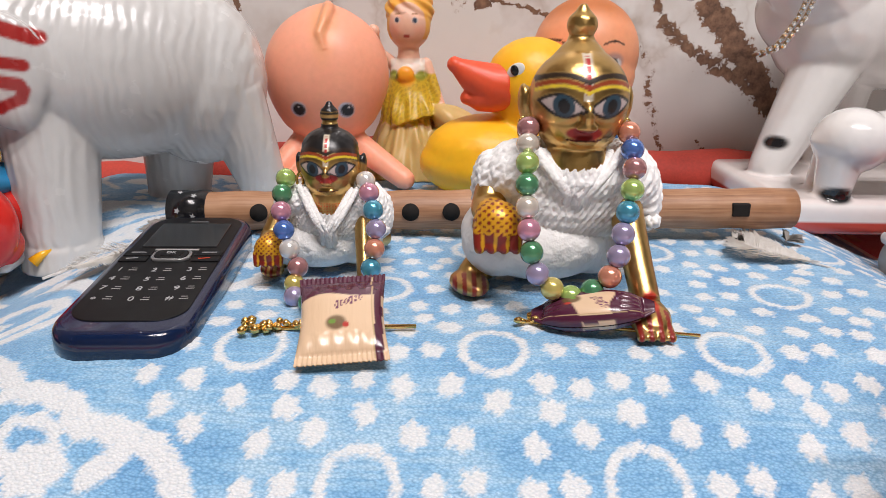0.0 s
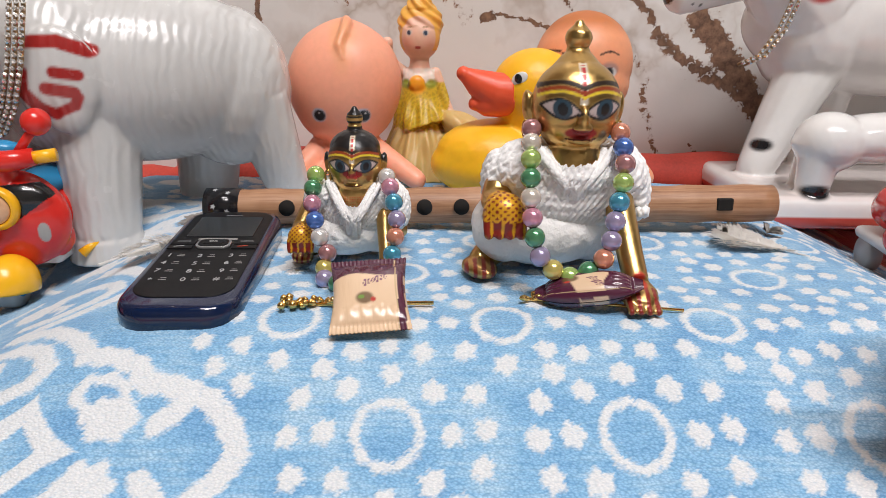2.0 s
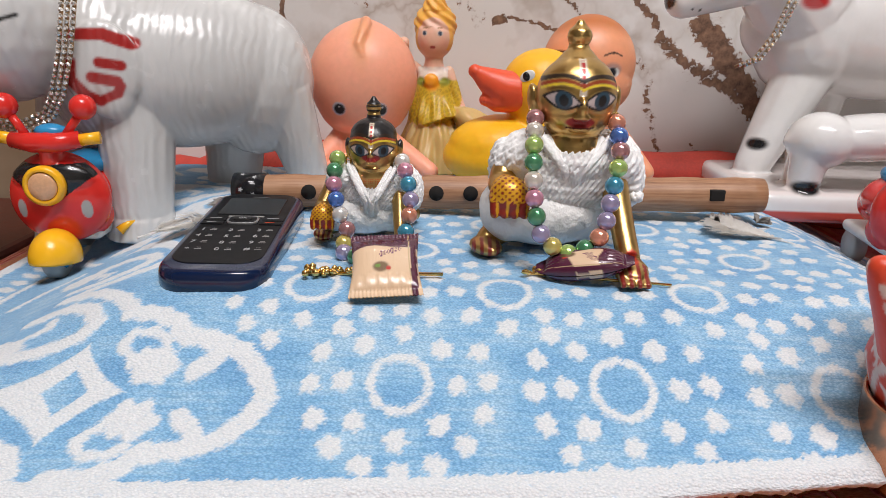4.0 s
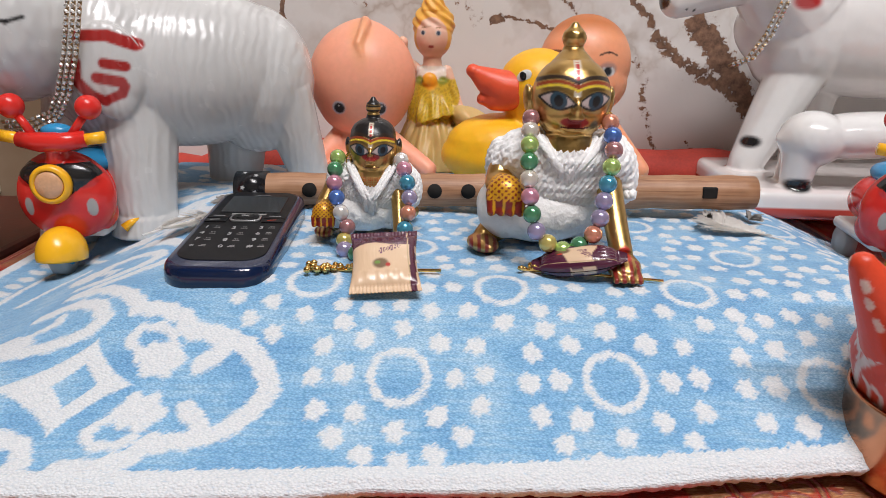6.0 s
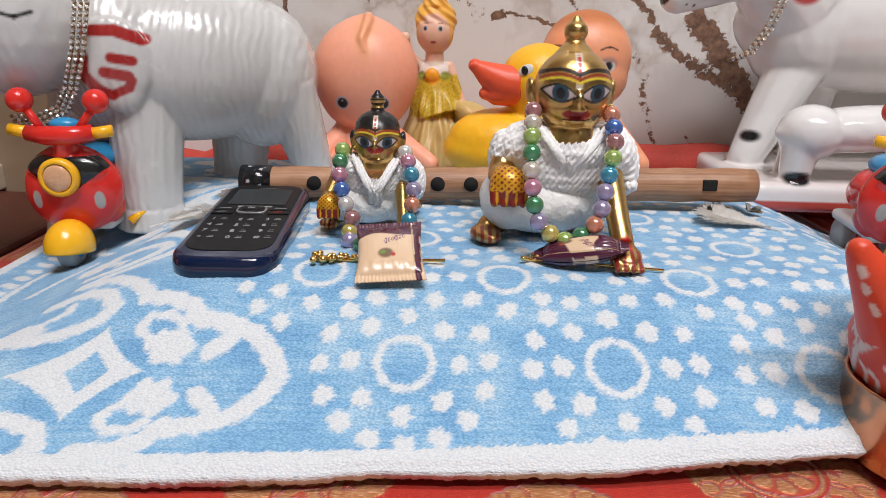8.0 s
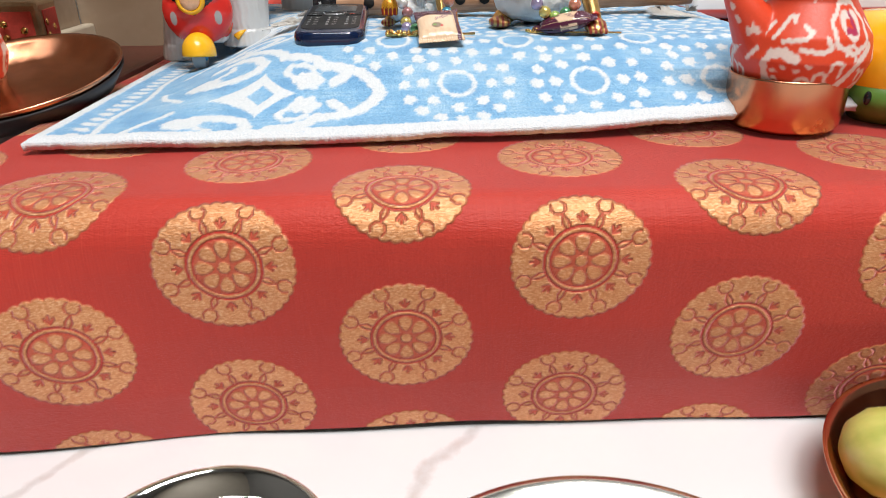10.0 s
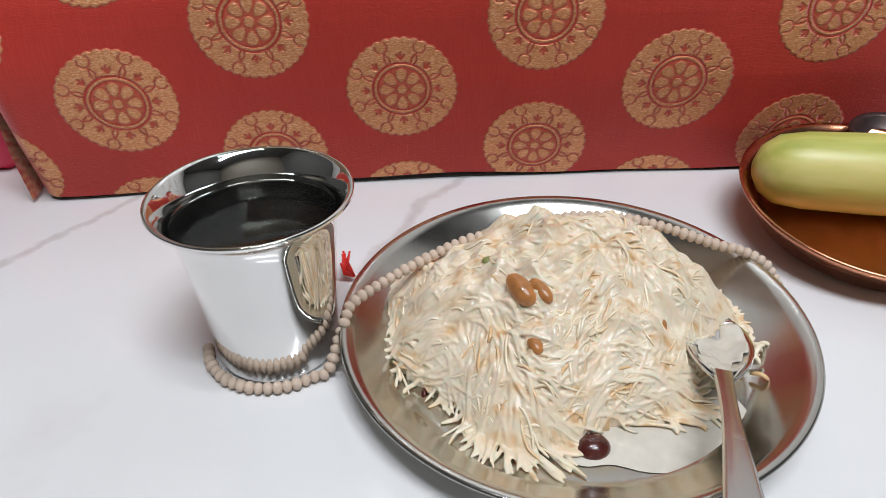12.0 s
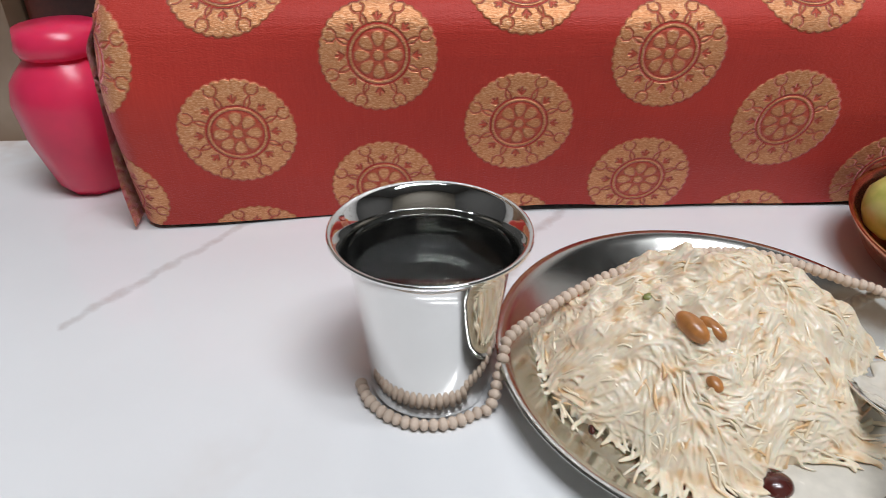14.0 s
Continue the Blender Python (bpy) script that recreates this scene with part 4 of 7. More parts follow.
def kewpie_paint(p, n):
    c = base_paint(len(p), (0.93, 0.41, 0.27))
    dab(c, near(p, (0.0, -0.020, 0.094), (0.0065, 0.03, 0.017), 0.8) * 0.6, (0.80, 0.36, 0.14))
    for s in (-1, 1):
        dab(c, near(p, (0.034 * s, 0.0, 0.052), (0.012, 0.03, 0.016), 0.9) * 0.5, (0.84, 0.30, 0.18))
    for s in (-1, 1):
        dab(c, near(p, (0.0140 * s - 0.0015, -0.030, 0.047), (0.0050, 0.012, 0.0050), 0.12), (0.55, 0.58, 0.70))
        dab(c, near(p, (0.0140 * s - 0.001, -0.030, 0.047), (0.0040, 0.012, 0.0040), 0.12), (0.012, 0.012, 0.015))
        dab(c, near(p, (0.0145 * s - 0.0005, -0.031, 0.0488), (0.0006, 0.012, 0.0006), 0.2), (0.7, 0.7, 0.72))
    return c


kw = organic("baby_doll", kewpie_form, 0.0011, 6, kewpie_paint, M["skin"], m=pose(KB.x, KB.y, KB.z, 0, 0, 4))
tagged(kw, "pink vinyl baby doll with a pointed curl", "doll", group="dolls")

DB = Vector((-0.020, 0.452, stand(-0.022, 0.43) - 0.0028))


def blond_form(bm):
    ball(1, (0, 0, 0.0965), (0.0140, 0.0140, 0.0155), sub=3, bm=bm)
    ball(1, (0, 0.004, 0.105), (0.0155, 0.0150, 0.0155), sub=3, bm=bm)
    tube([(0, 0, 0.115), (0.0, 0, 0.122), (0.001, 0, 0.127)], [0.0095, 0.0070, 0.0035], 12, bm)
    ball(1, (0.034, -0.010, 0.036), (0.020, 0.012, 0.010), (0, 30, 10), 3, bm)
    limb((0, 0, 0.074), (0, 0, 0.084), 0.0075, 0.0065, bm)
    ball(1, (0, 0, 0.066), (0.0125, 0.009, 0.012), sub=3, bm=bm)
    limb((-0.011, 0, 0.073), (-0.0195, -0.006, 0.080), 0.0042, 0.004, bm)
    limb((-0.0195, -0.006, 0.080), (-0.0205, -0.012, 0.0905), 0.0038, 0.0034, bm)
    ball(1, (-0.0205, -0.013, 0.0925), (0.0042, 0.0030, 0.0046), sub=2, bm=bm)
    limb((0.011, 0, 0.073), (0.022, -0.006, 0.045), 0.0042, 0.0035, bm)
    tube([(0, 0, 0.066), (0, 0, 0.055), (0.002, -0.002, 0.042), (0.004, -0.003, 0.036)], [0.012, 0.015, 0.019, 0.0205], 24, bm)
    tube([(0, 0, 0.04), (0.000, -0.002, 0.024), (0.000, -0.004, 0.0)], [0.016, 0.023, 0.031], 24, bm)
    ball(1, (0.030, -0.010, 0.022), (0.018, 0.012, 0.011), (0, 35, 20), 2, bm)
    ball(1, (0.022, -0.012, 0.012), (0.016, 0.012, 0.012), (0, 10, 0), 2, bm)
    ball(1, (-0.001, -0.011, 0.0665), (0.0062, 0.004, 0.0060), sub=2, bm=bm)


def blond_paint(p, n):
    z = p[:, 2]
    c = base_paint(len(p), (0.80, 0.49, 0.36))
    wav = 0.0012 * np.sin(np.arctan2(p[:, 1], p[:, 0]) * 14)
    dab(c, (1 - step(0.0345, 0.0360, z + wav)), (0.56, 0.39, 0.14))
    lace = (np.sin(p[:, 0] * 1500 + 2 * np.sin(z * 500)) * np.sin(z * 1400 + 2 * np.sin(p[:, 0] * 600)) > 0.1)
    body = step(0.035, 0.0365, z + wav) * (1 - step(0.0665, 0.068, z)) * (np.hypot(p[:, 0], p[:, 1]) < 0.03) * (p[:, 0] < 0.021)
    dab(c, body, (0.62, 0.42, 0.03))
    dab(c, body * lace * 0.7, (0.42, 0.27, 0.02))
    dab(c, (z < 0.049) * step(0.0165, 0.0185, p[:, 0]), (0.60, 0.42, 0.16))
    dab(c, step(0.066, 0.0675, z) * (1 - step(0.0755, 0.077, z)) * (np.abs(p[:, 0]) < 0.011), (0.80, 0.70, 0.62))
    dab(c, near(p, (0, -0.016, 0.0665), (0.0068, 0.009, 0.0068)), (0.86, 0.36, 0.02))
    for s in (-1, 1):
        dab(c, near(p, (0.0095 * s, -0.012, 0.0665), (0.0045, 0.01, 0.0035)), (0.26, 0.27, 0.03))
    face = np.hypot(p[:, 0] / 0.0116, (z - 0.0965) / 0.0138)
    hair = np.maximum(step(0.95, 1.03, face), step(-0.0045, -0.003, p[:, 1])) * (z > 0.0865) * (np.abs(p[:, 0]) < 0.0185) * step(-0.0165, -0.0150, -np.abs(p[:, 0]))
    hair = hair * ((z > 0.088) | (p[:, 1] > 0.0))
    dab(c, hair, (0.88, 0.46, 0.08))
    for s in (-1, 1):
        dab(c, near(p, (0.0056 * s - 0.0005, -0.0135, 0.0995), (0.0020, 0.006, 0.0018)), (0.60, 0.58, 0.56))
        dab(c, near(p, (0.0056 * s - 0.0005, -0.0135, 0.0995), (0.0013, 0.006, 0.0017)), (0.03, 0.05, 0.09))
        dab(c, near(p, (0.0056 * s - 0.0005, -0.0135, 0.1033), (0.0024, 0.006, 0.0005)), (0.40, 0.20, 0.10))
    dab(c, near(p, (0, -0.0145, 0.0900), (0.0022, 0.006, 0.0012)), (0.42, 0.06, 0.05))
    for s in (-1, 1):
        dab(c, near(p, (0.0085 * s, -0.0130, 0.0935), (0.0035, 0.006, 0.0028), 0.9) * 0.4, (0.80, 0.30, 0.22))
    return c


bl = organic("fashion_doll", blond_form, 0.0009, 3, blond_paint, M["skin"], m=pose(DB.x, DB.y, DB.z, 0, 0, -4))
co = np.array([v.co for v in bl.data.vertices])
ang, low = np.arctan2(co[:, 1], co[:, 0]), 1 - step(0.045, 0.060, co[:, 2])
fold = 0.0012 * low * (np.sin(ang * 11 + 90 * co[:, 2]) + 0.5 * np.sin(ang * 23 - 60 * co[:, 2]) + 0.35 * np.sin(co[:, 2] * 260 + 5 * ang))
hair_wave = 0.0007 * step(0.1000, 0.1040, co[:, 2]) * np.sin(co[:, 2] * 900 + 6 * ang) * (co[:, 1] > -0.012)
co[:, :2] *= (1 + (fold + hair_wave) / np.maximum(np.hypot(co[:, 0], co[:, 1]), 0.004))[:, None]
bl.data.vertices.foreach_set("co", co.ravel())
bl.data.update()
tagged(bl, "small blond doll in a yellow lace dress", "doll", group="dolls")

D3 = Vector((0.0845, 0.420, stand(0.09, 0.42)))


def third_form(bm):
    ball(1, (0.002, 0, 0.0800), (0.0315, 0.030, 0.0325), sub=4, bm=bm)
    ball(1, (0.002, -0.003, 0.068), (0.030, 0.029, 0.024), sub=3, bm=bm)
    ball(1, (0, 0, 0.024), (0.026, 0.02, 0.030), sub=3, bm=bm)
    limb((0.020, -0.002, 0.038), (0.044, -0.020, 0.010), 0.009, 0.0065, bm)
    limb((-0.020, -0.002, 0.038), (-0.040, -0.020, 0.010), 0.009, 0.0065, bm)
    limb((0.012, -0.006, 0.009), (0.020, -0.034, 0.008), 0.010, 0.008, bm)


def third_paint(p, n):
    c = base_paint(len(p), (0.88, 0.37, 0.20))
    z = p[:, 2]
    dab(c, step(0.090, 0.104, z + 0.3 * p[:, 1]) * 0.9, (0.52, 0.15, 0.03))
    strap = 1 - step(0.0035, 0.0045, np.abs(p[:, 0] - 0.0215 + (z - 0.04) * 0.25))
    dab(c, strap * (z < 0.052) * (z > 0.018) * (n[:, 1] < 0.2), (0.02, 0.16, 0.45))
    for s in (-1, 1):
        dab(c, near(p, (0.0165 * s - 0.003, -0.028, 0.078), (0.0062, 0.012, 0.0042)), (0.50, 0.27, 0.22))
        dab(c, near(p, (0.0165 * s - 0.003, -0.028, 0.0765), (0.0050, 0.012, 0.0032), 0.1), (0.65, 0.63, 0.62))
        dab(c, near(p, (0.0165 * s - 0.003, -0.028, 0.0765), (0.0028, 0.012, 0.0030)), (0.015, 0.015, 0.02))
        arch = z - (0.0885 - 60 * (p[:, 0] - 0.0165 * s + 0.003) ** 2)
        dab(c, (np.abs(arch) < 0.0006) * (np.abs(p[:, 0] - 0.0165 * s + 0.003) < 0.0065) * (p[:, 1] < -0.005), (0.06, 0.03, 0.02))
    return c


d3 = organic("baby_doll", third_form, 0.0012, 6, third_paint, M["skin"], m=pose(D3.x, D3.y, D3.z, 0, 0, -2))
tagged(d3, "orange vinyl baby doll with a blue strap", "doll", group="dolls")

# ---- duck ----
duck = thing("rubber_duck", "yellow rubber duck with a red beak", "toy", pose(0.0415, 0.388, stand(0.037, 0.39), 0, 0, 0))
plain = lambda rgb: (lambda p, n: base_paint(len(p), rgb))


def duck_form(bm):
    ball(1, (0.0, 0, 0.020), (0.053, 0.034, 0.0235), sub=4, bm=bm)
    ball(1, (-0.012, 0, 0.026), (0.038, 0.031, 0.022), sub=3, bm=bm)
    tube([(0.012, 0, 0.030), (0.010, 0, 0.046), (0.009, -0.001, 0.060)], [0.026, 0.0195, 0.022], 20, bm)
    ball(1, (0.010, -0.001, 0.0665), (0.0265, 0.0245, 0.0240), sub=3, bm=bm)


organic("body", duck_form, 0.0013, 8, plain((0.98, 0.51, 0.015)), M["skin"], duck)


def beak_form(bm):
    def bill(pts, rad):
        tube(pts, rad, 18, bm)
    bill([(-0.006, -0.010, 0.0640), (-0.016, -0.011, 0.0655), (-0.026, -0.012, 0.0705), (-0.034, -0.012, 0.0755)], [0.0125, 0.0115, 0.0082, 0.0040])
    bill([(-0.006, -0.010, 0.0630), (-0.015, -0.011, 0.0595), (-0.022, -0.012, 0.0575), (-0.027, -0.012, 0.0580)], [0.0115, 0.0100, 0.0068, 0.0035])
    ball(1, (-0.034, -0.012, 0.0755), (0.0045, 0.0055, 0.0045), sub=2, bm=bm)
    ball(1, (-0.027, -0.012, 0.0580), (0.0040, 0.0050, 0.0040), sub=2, bm=bm)


organic("beak", beak_form, 0.0010, 6, plain((0.82, 0.10, 0.035)), M["skin"], duck)["label"] = "red beak slightly open"
for sx, sy in ((-0.0020, -0.0210), (-0.006, 0.019)):
    ey = part("eye", ball(1, (sx, sy, 0.0735), (0.0054, 0.0012, 0.0036), (0, -35, -24 if sy < 0 else 24)), M["white_plastic"], duck, "white eye with black rim")
    part("pupil", ball(1, (sx - 0.0008, sy * 1.045, 0.0737), (0.0022, 0.0010, 0.0028), (0, -20, -24 if sy < 0 else 24)), M["black_plastic"], ey)


# ---- brass statuettes ----
PALM = {True: (-0.0305, -0.0270, 0.0225), False: (-0.0255, -0.0225, 0.0310)}
HEAD = {True: (0.0045, 1.09), False: (0.0025, 1.0)}


def idol_form(bm, slim):
    # head with a tapering crown and topknot
    ball(1, (0.003, -0.006, 0.0765), (0.0178, 0.0168, 0.0178), sub=4, bm=bm)
    ball(1, (0.003, -0.008, 0.0685), (0.0150, 0.0140, 0.0120), sub=3, bm=bm)
    if slim:
        ball(1, (0.003, -0.003, 0.0835), (0.0168, 0.0160, 0.0118), sub=3, bm=bm)
    else:
        tube([(0.003, -0.004, 0.083), (0.003, -0.003, 0.090), (0.003, -0.002, 0.0955)], [0.0158, 0.0108, 0.0058], 20, bm)
    tube([(0.003, -0.002, 0.094), (0.003, -0.002, 0.0975)], [0.0052, 0.0048], 14, bm)
    ball(1, (0.003, -0.002, 0.1015), (0.0057, 0.0057, 0.0052), sub=2, bm=bm)
    tube([(0.003, -0.002, 0.105), (0.003, -0.002, 0.1085)], [0.0034, 0.0012], 10, bm)
    for s in (-1, 1):
        ball(1, (0.003 + 0.0182 * s, 0.000, 0.0735), (0.0028, 0.0050, 0.0078), (0, 8 * s, 0), 2, bm)
    ball(1, (0.003, -0.0238, 0.0722), (0.0024, 0.0034, 0.0052), sub=2, bm=bm)
    ball(1, (0.003, -0.0238, 0.0690), (0.0040, 0.0032, 0.0020), sub=2, bm=bm)
    ball(1, (0.003, -0.0205, 0.0638), (0.0052, 0.0025, 0.0018), sub=2, bm=bm)
    drop, grow = HEAD[slim]
    for v in bm.verts:
        v.co.z = 0.0965 - drop + (v.co.z - 0.0965) * grow
    limb((0.003, -0.002, 0.048), (0.003, -0.004, 0.066), 0.0115, 0.0095, bm)
    ball(1, (0.003, -0.0095, 0.0490), (0.0130, 0.0105, 0.0135), sub=3, bm=bm)
    # trunk, hips, legs
    ball(1, (0.002, 0.004, 0.038), (0.0238, 0.018, 0.021), sub=3, bm=bm)
    ball(1, (-0.006, 0.010, 0.018), (0.030, 0.022, 0.0165), sub=3, bm=bm)
    limb((-0.020, 0.006, 0.014), (-0.033, -0.004, 0.006), 0.010, 0.0055, bm)
    ball(1, (-0.034, -0.010, 0.0042), (0.0075, 0.011, 0.0042), (0, 0, 20), 2, bm)
    limb((0.012, 0.02, 0.012), (0.030, 0.045, 0.007), 0.011, 0.006, bm)
    # the arm that props, and the raised hand
    tube([(0.021, 0.002, 0.046), (0.0228, -0.008, 0.037), (0.0237, -0.018, 0.027), (0.0248, -0.028, 0.0175), (0.0257, -0.037, 0.009)], [0.0072, 0.0064, 0.0058, 0.0052, 0.0050], 18, bm)
    ball(1, (0.026, -0.041, 0.0050), (0.0078, 0.0100, 0.0050), (12, 0, 0), 2, bm)
    for k in (-1.5, -0.5, 0.5, 1.5):
        limb((0.026 + 0.0030 * k, -0.044, 0.0052), (0.026 + 0.0034 * k, -0.0515, 0.0022), 0.0019, 0.0016, bm, 8)
    hx, hy, hz = PALM[slim]
    limb((-0.023, 0.004, 0.046), (hx - 0.003, hy + 0.014, hz + 0.0025), 0.0075, 0.0060, bm)
    limb((hx - 0.003, hy + 0.014, hz + 0.0025), (hx, hy + 0.004, hz + 0.0025), 0.0060, 0.0060, bm)
    ball(1, (hx, hy, hz), (0.0090, 0.0080, 0.0095), sub=3, bm=bm)
    for k in range(4):
        fx = hx + 0.0043 * (k - 1.5)
        limb((fx, hy - 0.0035, hz - 0.001), (fx, hy - 0.0055, hz - 0.0066), 0.0026, 0.0021, bm, 10)


def idol_paint(dark_hair):
    def f(p, n):
        c = base_paint(len(p), (0.60, 0.385, 0.14), 1.0)
        x, y, z = p[:, 0] - 0.003, p[:, 1], p[:, 2]
        drop, grow = HEAD[dark_hair]
        z = np.where(z > 0.0545, 0.0965 + (z - 0.0965 + drop) / grow, z)
        front = n[:, 1] < 0.15
        if dark_hair:
            dab(c, step(0.0835, 0.0850, z + 0.20 * (y + 0.022) + 0.35 * np.abs(x) - 0.002) * (z < 0.0965), (0.012, 0.011, 0.012), 0.1)
            dab(c, step(0.1030, 0.1036, z), (0.012, 0.011, 0.012), 0.1)
            dab(c, (np.sin(z * 2100) > 0.35) * (z > 0.0965) * (z < 0.103), (0.02, 0.018, 0.015), 0.2)
        # forehead mark
        dab(c, (1 - step(0.0014, 0.0018, np.abs(x))) * (z > 0.0775) * (z < 0.0925) * front, (0.66, 0.58, 0.46), 0.35)
        dab(c, (1 - step(0.0007, 0.0010, np.abs(x))) * (z > 0.0785) * (z < 0.0918) * front * (np.sin(z * 2600) > -0.75), (0.45, 0.03, 0.03), 0.1)
        for s in (-1, 1):
            e = x - 0.0082 * s
            ez = z - 0.0757 - 0.14 * e * s

            def almond(wide, high, lift=0.0):
                return (1 - step(-0.0003, 0.0003, np.abs(ez - lift) - high * np.maximum(0, 1 - (e / wide) ** 2))) * (np.abs(e) < wide) * front * (y < -0.006)
            dab(c, almond(0.0080, 0.0042), (0.015, 0.012, 0.012), 0.0)
            dab(c, almond(0.0067, 0.0030), (0.56, 0.46, 0.44), 0.0)
            dab(c, near(np.c_[e - 0.0004, ez * 0, ez], (0, 0, 0), (0.0036, 1, 0.0038), 0.08) * almond(0.0072, 0.0036), (0.030, 0.065, 0.095), 0.0)
            dab(c, near(np.c_[e - 0.0004, ez * 0, ez], (0, 0, 0), (0.0019, 1, 0.0024), 0.1) * front * (y < -0.008), (0.01, 0.01, 0.012), 0.0)
            lid = z - (0.0836 - 55 * e * e * 0.6)
            dab(c, (1 - step(0.0005, 0.0009, np.abs(lid))) * (np.abs(e) < 0.0082) * front * (y < -0.005), (0.34, 0.06, 0.02), 0.2)
            arch = z - (0.0822 - 55 * e * e * 0.6)
            dab(c, (1 - step(0.0004, 0.0007, np.abs(arch))) * (np.abs(e) < 0.0085) * front * (y < -0.005), (0.78, 0.58, 0.04), 0.1)
            brow = z - (0.0856 - 55 * e * e * 0.6)
            dab(c, (1 - step(0.0007, 0.0011, np.abs(brow))) * (np.abs(e) < 0.0082) * front * (y < -0.005), (0.03, 0.018, 0.012), 0.1)
        dab(c, near(p, (0.003, -0.0225, 0.0640), (0.0068, 0.006, 0.0024), 0.12), (0.30, 0.025, 0.022), 0.1)
        dab(c, (np.abs(z - 0.0640 - 8 * x * x) < 0.00035) * (np.abs(x) < 0.006) * (y < -0.017), (0.08, 0.008, 0.008), 0.1)
        # henna on the hands and feet
        pm = PALM[dark_hair]
        hand = near(p, (pm[0], pm[1], pm[2] - 0.001), (0.0115, 0.0125, 0.0125), 0.05)
        spots = np.sin(p[:, 0] * 2100) * np.sin(z * 2100 + p[:, 1] * 900)
        dab(c, hand, (0.72, 0.36, 0.02), 0.3)
        dab(c, hand * (np.maximum(spots, 0) > 0.30) * (p[:, 2] > pm[2] - 0.001), (0.22, 0.02, 0.012), 0.1)
        dab(c, hand * (np.sin((p[:, 0] - pm[0]) * 1461) > -0.75) * (p[:, 2] < pm[2] - 0.001), (0.24, 0.02, 0.012), 0.1)
        prop = near(p, (0.026, -0.046, 0.004), (0.0105, 0.012, 0.0075), 0.05)
        dab(c, prop * (np.sin(p[:, 0] * 1850 + 1) > 0.0) * (y < -0.043), (0.24, 0.02, 0.012), 0.1)
        dab(c, near(p, (0.026, -0.041, 0.0105), (0.0032, 0.004, 0.004)), (0.5, 0.04, 0.02), 0.1)
        dab(c, near(p, (-0.034, -0.014, 0.004), (0.009, 0.008, 0.006)) * (np.sin(p[:, 0] * 1700) > 0.1), (0.24, 0.02, 0.012), 0.1)
        # painted necklace
        ch = near(p, (0.003, -0.018, 0.0475), (0.0085, 0.012, 0.0085), 0.1)
        dots = np.sin(p[:, 0] * 1900) * np.sin(z * 1900)
        dab(c, ch * (np.abs(dots) > 0.62) * (z < 0.0500) * (1 if dark_hair else 0), (0.62, 0.10, 0.02), 0.2)
        return c
    return f


def stitches(ob, amp):
    """Raises knitted rows on a garment."""
    me = ob.data
    co = np.empty(len(me.vertices) * 3)
    me.vertices.foreach_get("co", co)
    nor = np.empty(len(me.vertices) * 3, np.float32)
    me.vertex_normals.foreach_get("vector", nor)
    co, nor = co.reshape(-1, 3), nor.reshape(-1, 3)
    a = np.arctan2(co[:, 1], co[:, 0] - 0.002) * 0.028
    row = np.sin(2 * np.pi * (co[:, 2] + 0.0010 * np.abs(np.mod(a / 0.0044, 1) - 0.5) * 4) / 0.0042)
    knot = np.sin(2 * np.pi * a / 0.0044)
    co = co + nor * (amp * (0.35 * row + 0.8 * row * knot + 0.8 * ripple(co[:, 0] * 9, co[:, 2] * 9, 1.0)))[:, None]
    me.vertices.foreach_set("co", co.ravel())
    me.update()


def vest_form(bm):
    ball(1, (0.002, 0.003, 0.038), (0.0305, 0.0215, 0.0225), sub=4, bm=bm)
    ball(1, (-0.019, 0.001, 0.047), (0.0165, 0.0170, 0.0105), (0, -20, 0), 3, bm)
    ball(1, (0.024, 0.001, 0.045), (0.0160, 0.0170, 0.0125), (0, 24, 0), 3, bm)
    ball(1, (-0.030, 0.004, 0.039), (0.0080, 0.0140, 0.0140), (0, 0, 0), 3, bm)
    ball(1, (0.034, 0.004, 0.036), (0.0080, 0.0140, 0.0150), (0, 0, 0), 3, bm)


def pants_form(bm):
    ball(1, (-0.008, 0.008, 0.0195), (0.0335, 0.0270, 0.0180), sub=4, bm=bm)
    ball(1, (-0.026, 0.000, 0.0185), (0.0155, 0.0180, 0.0140), sub=3, bm=bm)
    ball(1, (0.016, 0.014, 0.0170), (0.0180, 0.0230, 0.0155), sub=3, bm=bm)


